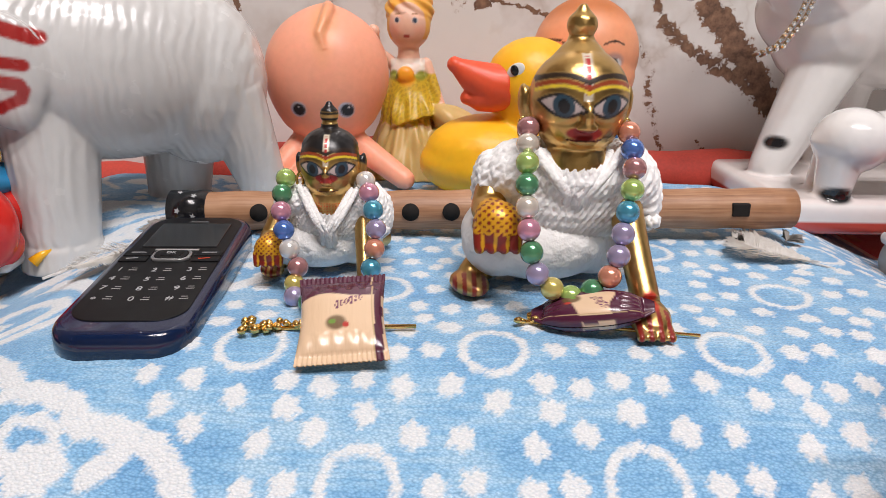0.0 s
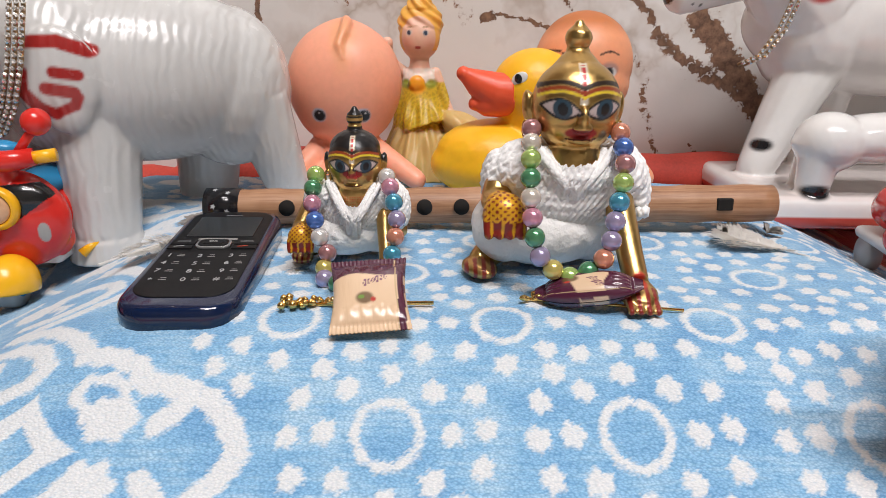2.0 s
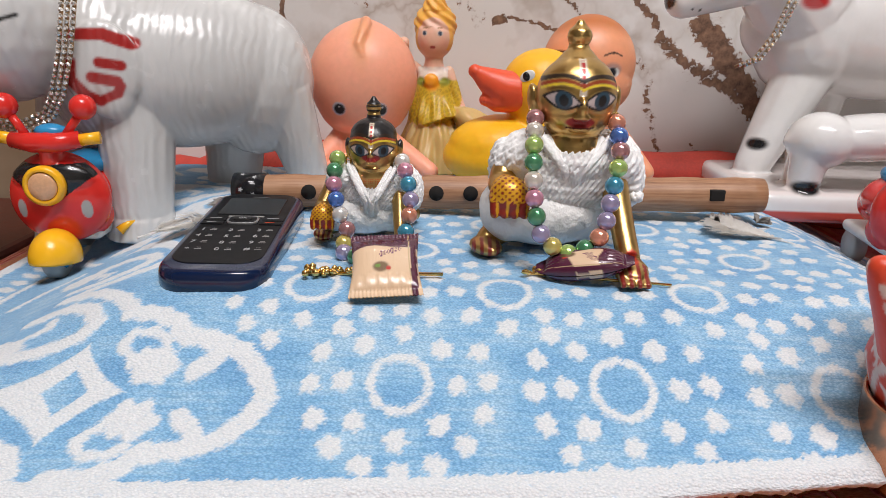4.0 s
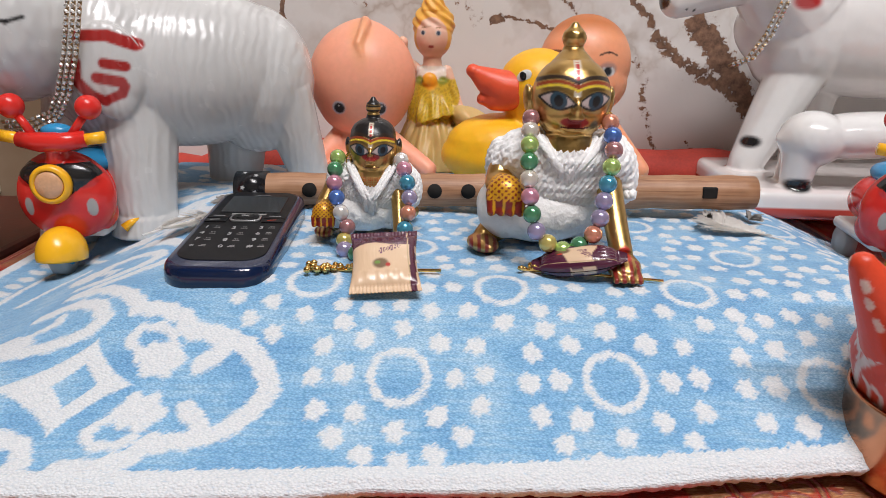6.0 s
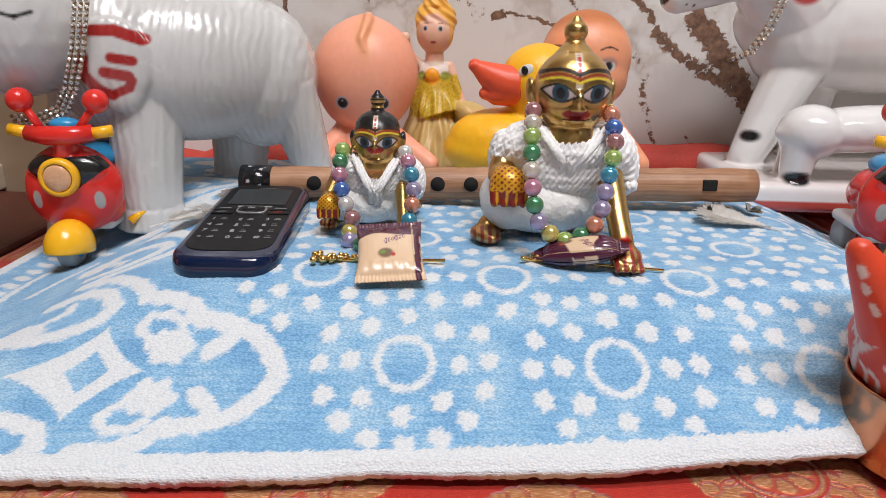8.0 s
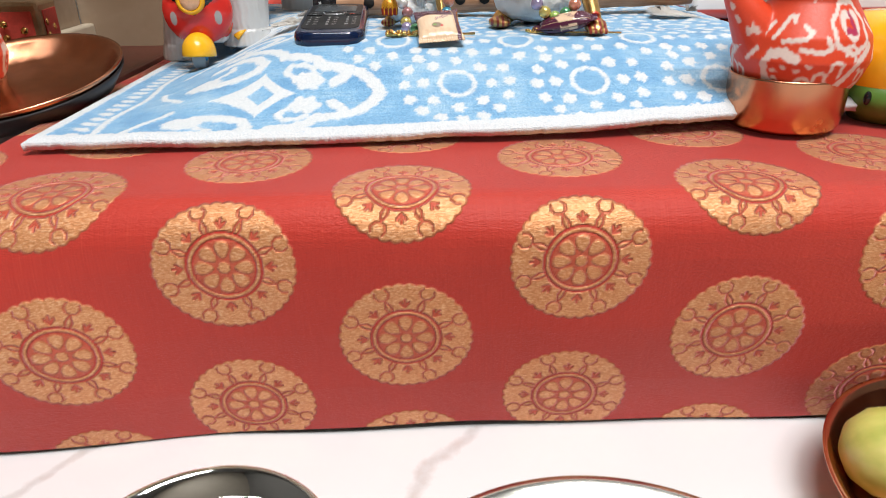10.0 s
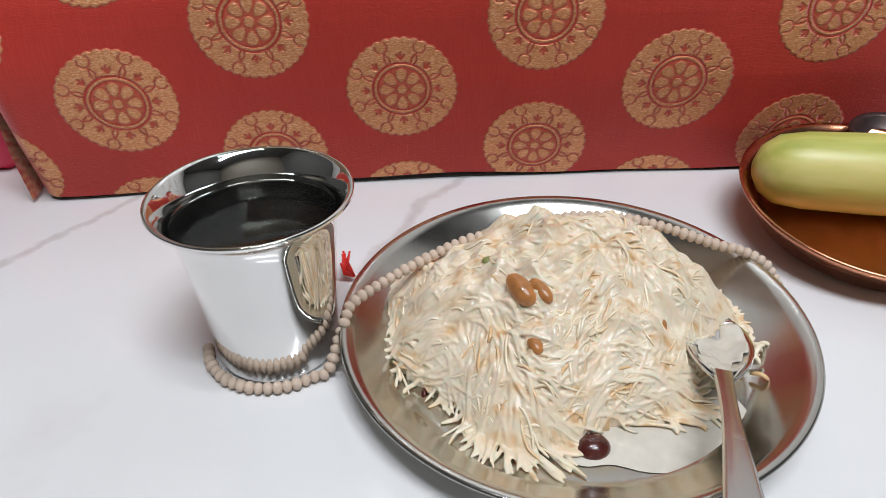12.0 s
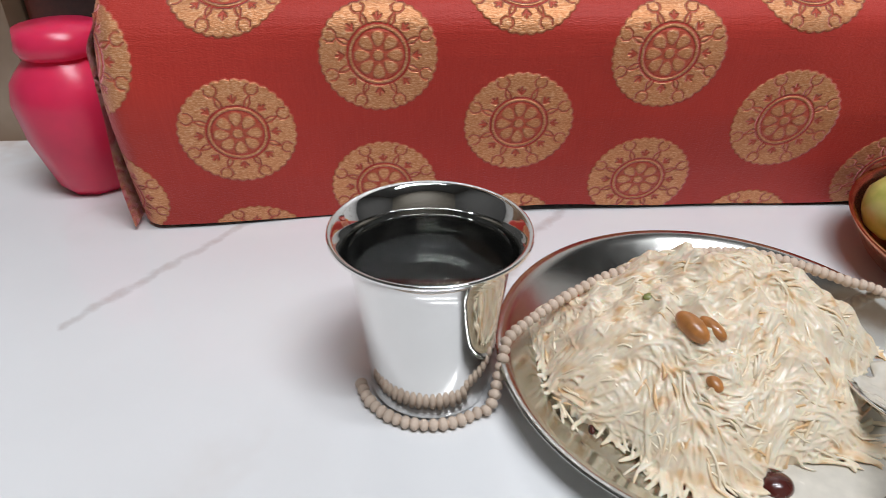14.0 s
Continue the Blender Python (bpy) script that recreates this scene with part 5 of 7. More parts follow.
def statuette(x, y, size, dark, label):
    base = pose(x, y, stand(x, y), 0, 0, 0) @ Matrix.Diagonal((size, size, size, 1))
    ob = organic("brass_statuette", lambda bm: idol_form(bm, dark), 0.00062, 3, idol_paint(dark), M["brass"], m=base)
    tagged(ob, label, "statuette", group="brass statuettes")
    g = thing("knitted_outfit", "white hand-knitted outfit on a brass statuette", "garment", base @ Matrix.Translation((0.001, 0, 0)) @ Matrix.Diagonal((0.92, 1, 1, 1)), group="outfits")
    def vest(bm):
        vest_form(bm)
        if not dark:
            ball(1, (0.003, -0.0065, 0.0460), (0.0205, 0.0150, 0.0120), sub=3, bm=bm)
    stitches(organic("vest", vest, 0.00075, 5, plain((0.8, 0.8, 0.8)), M["white_knit"], g), 0.0006)
    organic("pants", pants_form, 0.0011, 5, plain((0.8, 0.8, 0.8)), M["silk_white"], g)
    # crossing braids down the front, of linked stitches
    for s in (-1, 1):
        bm = bmesh.new()
        for k in range(30):
            u = k / 29
            px = 0.002 + s * max((0.0165 if dark else 0.0150) * (1 - u / 0.80), 0.0016)
            pz = 0.0560 - (0.032 if dark else 0.020) * u
            py = -0.0135 - (0.0095 if dark else 0.0075) * math.sin(u * 2.6) + 0.0012 * (not dark)
            for q in (-1, 1):
                ball(0.0027, (px + q * 0.0021, py, pz + q * 0.0008 * s), (0.8, 0.55, 1.0), (0, 35 * q * s, 0), 1, bm)
        part("braid", bm, M["white_knit"], g, "raised braided edging")
        bm = bmesh.new()
        for k in range(16):
            a = -2.6 + k * 0.28
            ball(0.0026, (0.002 + s * (0.0335 + 0.0035 * math.cos(a)), 0.004 + 0.0150 * math.sin(a), 0.030 - 0.0008 * (k % 2)), (0.9, 0.8, 0.9), (0, 0, 0), 1, bm)
        part("sleeve_edge", bm, M["white_knit"], g, "scalloped crochet sleeve edge")
    return base


BIG = statuette(0.045, 0.250, 1.0, False, "gilded brass crawling statuette with painted eyes")
SMALL = statuette(-0.0455, 0.262, 0.66, True, "small brass crawling statuette with black hair")

PALETTE = {
    "m": (0.50, 0.24, 0.25), "c": (0.82, 0.75, 0.66), "g": (0.46, 0.66, 0.20), "d": (0.10, 0.34, 0.17), "p": (0.72, 0.33, 0.45),
    "l": (0.44, 0.38, 0.58), "y": (0.72, 0.60, 0.18), "t": (0.08, 0.38, 0.55), "b": (0.10, 0.22, 0.62), "o": (0.80, 0.33, 0.22), "w": (0.84, 0.82, 0.80),
}
bm = bmesh.new()
bmesh.ops.create_uvsphere(bm, u_segments=20, v_segments=14, radius=1.0)
BEAD = bpy.data.meshes.new("bead")
bm.to_mesh(BEAD)
bm.free()
BEAD.shade_smooth()
BEAD.materials.append(M["pearl"])


def garland(label, pts, code, r, back):
    g = thing("bead_garland", label, "necklace", group="garlands")
    places = along(pts, len(code))
    for k, (q, ch) in enumerate(zip(places, code)):
        o = new("bead", BEAD)
        o.parent = g
        o.location, o.scale = q, (r, r, r)
        o.rotation_euler = (k, 0.5 * k, 0)
        o.color = (*PALETTE[ch], 1)
    part("string", tube(along([pts[-1]] + list(back) + [pts[0]], 24), 0.0006, 6), M["silk_white"], g)
    return g


garland("garland of pearly pastel beads round the larger statuette", [(0.0299, 0.238, 0.2445), (0.0286, 0.226, 0.2340), (0.0286, 0.2195, 0.2200), (0.0303, 0.2150, 0.2060), (0.0336, 0.2130, 0.1975), (0.0437, 0.2140, 0.1905), (0.0530, 0.2140, 0.1935), (0.0588, 0.2140, 0.2010), (0.0622, 0.2190, 0.2150), (0.0656, 0.2260, 0.2320), (0.0656, 0.238, 0.2435)], "mcgdcpdlygdolgtgmbo".replace("dolgtgmbo", "dolltgmbo"), 0.0041, [(0.062, 0.262, 0.246), (0.033, 0.262, 0.246)])
garland("garland of pearly pastel beads round the smaller statuette", [(-0.0600, 0.254, 0.2210), (-0.0605, 0.2455, 0.2140), (-0.0590, 0.240, 0.2060), (-0.0560, 0.236, 0.1975), (-0.0520, 0.2330, 0.1890), (-0.0560, 0.2300, 0.1840), (-0.0440, 0.2220, 0.1830), (-0.0290, 0.2320, 0.1860), (-0.0255, 0.2350, 0.1960), (-0.0245, 0.2395, 0.2060), (-0.0270, 0.2455, 0.2160), (-0.0295, 0.254, 0.2205)], "gdpbwmyldygwtoltpw", 0.0039, [(-0.034, 0.268, 0.219), (-0.054, 0.268, 0.219)])


def earring(x, z, y, r):
    bm = bmesh.new()
    pts = [(x + r * 0.45 * math.cos(a), y + r * 0.3 * math.sin(a), z + r * math.sin(a)) for a in np.linspace(0, 2 * math.pi, 18)]
    o = part("earring", tube(pts, 0.0005, 8, bm), M["gold"])
    return tagged(o, "thin gold hoop earring", "earring", group="earrings")


for x in (0.029, 0.067):
    earring(x, 0.2430, 0.246, 0.0040)
for x in (-0.0555, -0.0305):
    earring(x, 0.2195, 0.2585, 0.0026)


# ---- bamboo flute ----
def flute():
    t = thing("bamboo_flute", "brown bamboo flute lying on the towel", "flute", Matrix.Translation((-0.128, 0.3145, 0.1895)) @ pose(0, 0, 0, 0, -1.35, -0.6))
    L = 0.297
    pts = [(L * k / 40, 0, 0) for k in range(41)]
    rad = [0.0092 + 0.0006 * (k / 40) + (0.0007 if k in (27, 28) else 0) + (0.0003 * math.sin(k * 1.7)) for k in range(41)]
    bm = tube(pts, rad, 32)
    part("pipe", bm, M["bamboo"], t)
    part("wrap", tube([(0.0, 0, 0), (0.018, 0, 0)], 0.0100, 32), M["black_plastic"], t, "black foil wrap with white stars")
    for k in range(12):
        a = k * math.pi / 6 + (0.26 if k % 2 else 0)
        sx = 0.0055 if k % 2 else 0.0125
        bm = bmesh.new()
        vs_ = []
        for j in range(10):
            rr = 0.0016 if j % 2 == 0 else 0.0007
            b = j * math.pi / 5
            vs_.append(bm.verts.new((sx + rr * math.cos(b), 0.01015 * math.cos(a + rr / 0.01 * math.sin(b)), 0.01015 * math.sin(a + rr / 0.01 * math.sin(b)))))
        bm.faces.new(vs_)
        part("star", bm, M["ink"], t, smooth=False)
    # Holes are solid black plugs; their colour stands in for the shade inside.
    for hx in (0.0435, 0.079, 0.1145, 0.1335, 0.150, 0.170):
        bm = bmesh.new()
        bmesh.ops.create_cone(bm, cap_ends=True, segments=20, radius1=0.0041, radius2=0.0041, depth=0.006, matrix=pose(hx, -0.0072, 0.0012, 82, 0, 0))
        part("finger_hole", bm, M["hole"], t, "black plug for the shaded finger hole")
    part("mouth_hole", box(0.0082, 0.005, 0.0062, 0.0006, at=(0.269, -0.0080, -0.0012)), M["hole"], t, "black block for the shaded square hole", smooth=False)
    return t


# Near-black colour for the shade inside the flute's holes.
M["hole"] = surface("hole_shade", (0.008, 0.006, 0.005), 0.9, grain=200, vary=0.2)
flute()


# ---- feathers ----
def feather(x, y, turn, length, width, dark, label, lift=2, slant=0.35):
    bm = bmesh.new()
    rnd = random.Random(int(abs(x) * 1e4))
    n = 200
    for k in range(n):
        u = k / n
        for s in (-1, 1):
            w = width * math.sin(math.pi * min(1, 0.12 + 0.95 * u)) * (0.75 + 0.5 * rnd.random())
            x0 = length * u
            x1 = x0 + slant * w + 0.002 * rnd.random()
            z1 = 0.0006 + 0.0015 * rnd.random() * (1 + 2 * (u < 0.35))
            a, b = bm.verts.new((x0, 0, 0.0006)), bm.verts.new((x0 + length / n * 1.6, 0, 0.0006))
            mid = 0.5
            c = bm.verts.new((x0 * (1 - mid) + x1 * mid + 0.0014, s * w * mid, z1 * 0.7 + 0.0008))
            d = bm.verts.new((x1, s * w, z1))
            bm.faces.new((a, b, c) if s > 0 else (b, a, c))
            bm.faces.new((a, c, d) if s > 0 else (c, a, d))
    tube([(0, 0, 0.0006), (length * 0.6, 0, 0.001), (length * 1.22, 0.0005, 0.0005)], [0.0002, 0.0004, 0.0006], 6, bm)
    f = thing("feather", label, "feather", pose(x, y, stand(x, y) + 0.0022, 0, lift, turn), group="feathers")
    part("vane", bm, M["feather_dark"] if dark else M["feather"], f, smooth=False)
    return f


M["feather"] = surface("feather", (0.88, 0.85, 0.80), 0.8, grain=500, vary=0.25, bump=0.1)
fnt = M["feather"].node_tree
thin = fnt.nodes.new("ShaderNodeBsdfTranslucent")
thin.inputs["Color"].default_value = (0.88, 0.85, 0.80, 1)
fmix = fnt.nodes.new("ShaderNodeMixShader")
fmix.inputs[0].default_value = 0.45
fout = next(n for n in fnt.nodes if n.type == "OUTPUT_MATERIAL")
link(fnt, fnt.nodes["Principled BSDF"].outputs[0], fmix.inputs[1])
link(fnt, thin.outputs[0], fmix.inputs[2])
link(fnt, fmix.outputs[0], fout.inputs["Surface"])
M["feather_dark"] = surface("feather_dark", (0.28, 0.26, 0.24), 0.7, grain=500, vary=0.4, bump=0.1)
feather(0.1370, 0.2985, -36, 0.0360, 0.0180, False, "pale fluffy feather beside the bamboo flute", 4, -0.5)
feather(0.1440, 0.2990, 165, 0.007, 0.0045, True, "dark wispy feather tuft beside the bamboo flute")
feather(0.1640, 0.3010, 30, 0.006, 0.0050, True, "dark wispy feather tuft at the flute's end")
feather(-0.120, 0.312, 160, 0.020, 0.014, True, "dark wispy feather tuft beside the phone")
feather(-0.132, 0.285, 235, 0.036, 0.010, False, "white feather lying under the phone")


# ---- phone ----
def words(text, size, material, parent, m, depth=0.00012, label=""):
    cu = bpy.data.curves.new("words", "FONT")
    cu.body, cu.size, cu.extrude, cu.align_x, cu.align_y = text, size, depth, "CENTER", "CENTER"
    tmp = new("words", cu)
    me = bpy.data.meshes.new_from_object(tmp.evaluated_get(bpy.context.evaluated_depsgraph_get()))
    bpy.data.objects.remove(tmp)
    me.materials.clear()
    me.materials.append(material)
    ob = new("lettering", me)
    ob.parent = parent
    ob.matrix_local = m
    if label:
        ob["label"] = label
    return ob


def pill(w, l, h, r, seg=8, crown=0.0, z=0.0):
    """A slab with round corners in plan and a softened rim."""
    bm = bmesh.new()
    rows = []
    k_ = min(1.0, h / 0.0105)
    for inset, zz in ((0.0012 * k_, 0.0), (0.0, 0.0016 * k_), (0.0, h * 0.62), (0.0006 * k_, h * 0.84), (0.0016 * k_, h * 0.97), (0.0036 * k_, h)):
        ring = []
        for cx, cy, a0 in ((w / 2 - r, l / 2 - r, 0), (-w / 2 + r, l / 2 - r, 90), (-w / 2 + r, -l / 2 + r, 180), (w / 2 - r, -l / 2 + r, 270)):
            for k in range(seg + 1):
                a = radians(a0 + 90 * k / seg)
                rr = max(0.0005, r - inset)
                ring.append(bm.verts.new((cx + rr * math.cos(a), cy + rr * math.sin(a), z + zz)))
        rows.append(ring)
    for a, b in zip(rows, rows[1:]):
        for k in range(len(a)):
            n = (k + 1) % len(a)
            bm.faces.new((a[k], a[n], b[n], b[k]))
    bm.faces.new(rows[0][::-1])
    bm.faces.new(rows[-1])
    return bm


def phone():
    t = thing("mobile_phone", "dark blue keypad mobile phone lying on the towel", "phone", pose(-0.1045, 0.2425, stand(-0.1, 0.24) - 0.0042, 3.2, 0, 2.4))
    W, L, H = 0.0455, 0.110, 0.0135
    part("back_shell", pill(W - 0.001, L - 0.001, 0.0052, 0.0125), M["silver"], t, "grey lower shell")
    part("body", pill(W, L, H - 0.003, 0.013, z=0.003), M["navy"], t, "glossy dark blue body")
    top = H + 0.00006
    f = part("face_plate", pill(W - 0.0075, L - 0.0130, 0.0011, 0.0100, z=0), M["face"], t, "black face plate", m=pose(0, 0.0030, top - 0.0008))
    z = 0.0012
    sc = part("screen", box(0.0295, 0.0265, 0.0005, 0.0002), M["screen"], f, "blank dark screen", smooth=False, m=pose(0, 0.0265, 0.0010))
    part("maker_mark", box(0.017, 0.0013, 0.0002), M["grey_plastic"], f, smooth=False, m=pose(0, 0.0105, 0.00115))
    ok = part("centre_key", pill(0.0150, 0.0098, 0.0013, 0.0035), M["silver"], f, "silver framed centre key", m=pose(0, 0.0035, 0.0009))
    part("key_top", pill(0.0128, 0.0078, 0.0010, 0.0028), M["face"], ok, m=pose(0, 0, 0.0006))
    part("key_heart", pill(0.0088, 0.0050, 0.0010, 0.0018), M["face"], ok, m=pose(0, 0, 0.0009))
    words("OK", 0.0026, M["ink"], ok, pose(0, 0, 0.0021))
    for s in (-1, 1):
        k1 = part("soft_key", box(0.0105, 0.0048, 0.0007, 0.0002), M["face"], f, smooth=False, m=pose(0.0136 * s, 0.0062, 0.0009))
        part("mark", box(0.0056, 0.0005, 0.0001), M["ink"], k1, smooth=False, m=pose(0, 0.0006, 0.00075))
        k2 = part("call_key", box(0.0105, 0.0045, 0.0007, 0.0002), M["face"], f, smooth=False, m=pose(0.0136 * s, 0.0008, 0.0009))
        part("mark", box(0.0044, 0.0006, 0.0001), M["duck_red"] if s > 0 else M["ink"], k2, smooth=False, m=pose(-0.0006, 0.0002, 0.00075, 0, 0, 10))
    rows = (("1", "2", "3"), ("4", "5", "6"), ("7", "8", "9"), ("*", "0", "#"))
    for r, row in enumerate(rows):
        for cidx, ch in enumerate(row):
            kx, ky = (cidx - 1) * 0.0127, -0.0088 - r * 0.0080
            ky -= 0.0 if cidx == 1 else -0.0007
            k = part("key", pill(0.0122, 0.0066, 0.00018, 0.0012), M["face"], f, m=pose(kx, ky, 0.0009, 0, 0, (1 - cidx) * -3))
            words(ch, 0.0044, M["ink"], k, pose(-0.0026, -0.0002 if ch != "*" else -0.0012, 0.00022))
            part("mark", box(0.0030, 0.0004, 0.0001), M["grey_plastic"], k, smooth=False, m=pose(0.0022, -0.0007, 0.0002))
            part("mark", box(0.0022, 0.0003, 0.0001), M["grey_plastic"], k, smooth=False, m=pose(0.0022, 0.0010, 0.0002))
    part("earpiece", box(0.008, 0.0008, 0.0003), M["silver"], f, smooth=False, m=pose(0, 0.0425, 0.0010))
    return t


phone()


# ---- sweets in wrappers ----
def wrapper_material():
    m, nt, p = nodes_of("wrapper")
    at = nt.nodes.new("ShaderNodeAttribute")
    at.attribute_name = "paint"
    link(nt, at.outputs["Color"], p.inputs["Base Color"])
    p.inputs["Roughness"].default_value = 0.26
    p.inputs["Coat Weight"].default_value = 0.5
    tc = nt.nodes.new("ShaderNodeTexCoord")
    mp = nt.nodes.new("ShaderNodeMapping")
    mp.inputs["Scale"].default_value = (420, 60, 60)
    link(nt, tc.outputs["Object"], mp.inputs["Vector"])
    n = node(nt, "ShaderNodeTexNoise", Scale=1.0, Detail=3.0)
    link(nt, mp.outputs[0], n.inputs["Vector"])
    b = nt.nodes.new("ShaderNodeBump")
    b.inputs["Strength"].default_value, b.inputs["Distance"].default_value = 0.35, 0.0008
    link(nt, n.outputs["Fac"], b.inputs["Height"])
    link(nt, b.outputs[0], p.inputs["Normal"])
    return m


M["wrapper"] = wrapper_material()


def sweet(w, l, h, m, flip, label):
    """A pillow pack with crimped ends; w across, l along."""
    nx, ny = 60, 70
    U, V = np.meshgrid(np.linspace(-1, 1, nx), np.linspace(-1, 1, ny))
    puff = np.clip(1 - np.abs(U) ** 3, 0, 1) ** 0.5 * np.clip(1 - (np.abs(V) / 0.82) ** 3, 0, 1) ** 0.6
    crimp = (np.abs(V) > 0.82) * 0.00035 * np.sin(U * 60)
    wr = 0.05 * np.sin(U * 19 + V * 3) * (np.abs(V) > 0.5) * puff
    saw = 0.012 * (np.arange(nx) % 2)[None, :] * (np.abs(V) > 0.985)
    narrow = 1 - 0.06 * np.cos(V * 2.2)
    top = np.stack([U * w / 2 * narrow, (V + saw * np.sign(V)) * l / 2, h / 2 * (puff + wr) + crimp + 0.0002], -1).reshape(-1, 3)
    bot = np.stack([U * w / 2 * narrow, (V + saw * np.sign(V)) * l / 2, -h / 2 * puff + crimp - 0.0002], -1).reshape(-1, 3)
    i = np.arange(nx * ny).reshape(ny, nx)
    q = np.stack([i[:-1, :-1], i[:-1, 1:], i[1:, 1:], i[1:, :-1]], -1).reshape(-1, 4)
    faces = np.r_[q, q[:, ::-1] + nx * ny]
    co = np.r_[top, bot]
    me = bpy.data.meshes.new("wrapper")
    me.from_pydata(co.tolist(), [], faces.tolist())
    me.shade_smooth()
    u, v = co[:, 0] / (w / 2), co[:, 1] / (l / 2)
    c = base_paint(len(co), (0.70, 0.50, 0.33))
    dark = (0.075, 0.012, 0.035)
    dab(c, step(0.34, 0.37, v + 0.05 * np.sin(u * 4)), dark)
    dab(c, (np.abs(u - 0.82) < 0.09) * 1.0, dark)
    if flip:
        dab(c, 1 - step(-0.42, -0.38, u + 0.1 * np.sin(v * 5)), dark)
        dab(c, step(0.30, 0.35, -v + 0.2 * u), dark)
    dab(c, (np.abs(u - 0.70) < 0.015) * 1.0, (0.5, 0.36, 0.2))
    dab(c, near(np.c_[u, v, u * 0], (-0.12, -0.30, 0), (0.22, 0.15, 1)) * 0.9, (0.12, 0.07, 0.03))
    dab(c, near(np.c_[u, v, u * 0], (0.10, -0.36, 0), (0.07, 0.06, 1)), (0.45, 0.04, 0.03))
    dab(c, near(np.c_[u, v, u * 0], (-0.20, -0.28, 0), (0.08, 0.05, 1)), (0.15, 0.28, 0.05))
    # a swung word shape that cannot be read
    for k in range(6):
        dab(c, (np.hypot((u + 0.10 - k * 0.105) / 0.045, (v - 0.10 - 0.03 * k) / (0.11 if k in (0, 3) else 0.07)) < 1) * (np.hypot((u + 0.10 - k * 0.105) / 0.02, (v - 0.10 - 0.03 * k) / 0.04) > 1), (0.16, 0.05, 0.10))
    a = me.attributes.new("paint", "FLOAT_COLOR", "POINT")
    a.data.foreach_set("color", c.astype(np.float32).ravel())
    me.materials.append(M["wrapper"])
    t = thing("wrapped_sweet", label, "sweet", m, group="sweets")
    o = new("wrapper", me)
    o.parent = t
    part("filling", box(w * 0.6, l * 0.45, h * 0.5, 0.002, at=(0, 0, -h * 0.25)), M["copper_dark"], t)
    return t


sz = stand(-0.03, 0.2)
sweet(0.0285, 0.038, 0.0085, pose(-0.0325, 0.2005, sz + 0.0075, 22, -3, 5), False, "cream and plum wrapped sweet leaning on the smaller statuette")
sweet(0.0165, 0.041, 0.0100, pose(0.0510, 0.2085, sz + 0.0075, 12, 20, -100), True, "plum and cream wrapped sweet before the larger statuette")
for v in bpy.data.objects["wrapper.001"].data.vertices:
    v.co.x *= 1 - 0.72 * min(1, abs(v.co.y) / 0.0205) ** 2.5


# ---- gold pins with chain tassels ----
def gold_pin(x, y, direction, label):
    t = thing("gold_pin", label, "pin", pose(x, y, stand(x, y), 0, 0, direction), group="gold pins")
    part("rod", tube([(0, 0, 0.0012), (0.056, 0.001, 0.0014)], 0.0008, 10), M["gold"], t)
    rnd = random.Random(int(x * 1000) + 7)
    for k in range(26):
        u = rnd.random()
        part("ball", ball(0.0014 + 0.0006 * rnd.random() * (u < 0.4), (-0.002 + 0.020 * u, (rnd.random() - 0.5) * 0.007 * (1.3 - u), 0.0016 + 0.002 * rnd.random()), sub=1), M["gold"], t)
    return t


gold_pin(-0.0645, 0.2040, 2, "gold pin with a beaded tassel on the towel")
gold_pin(0.0275, 0.2130, -10, "thin gold pin with a beaded tassel on the towel")
bpy.data.objects["gold_pin.001"].scale = (1.08, 0.62, 0.8)


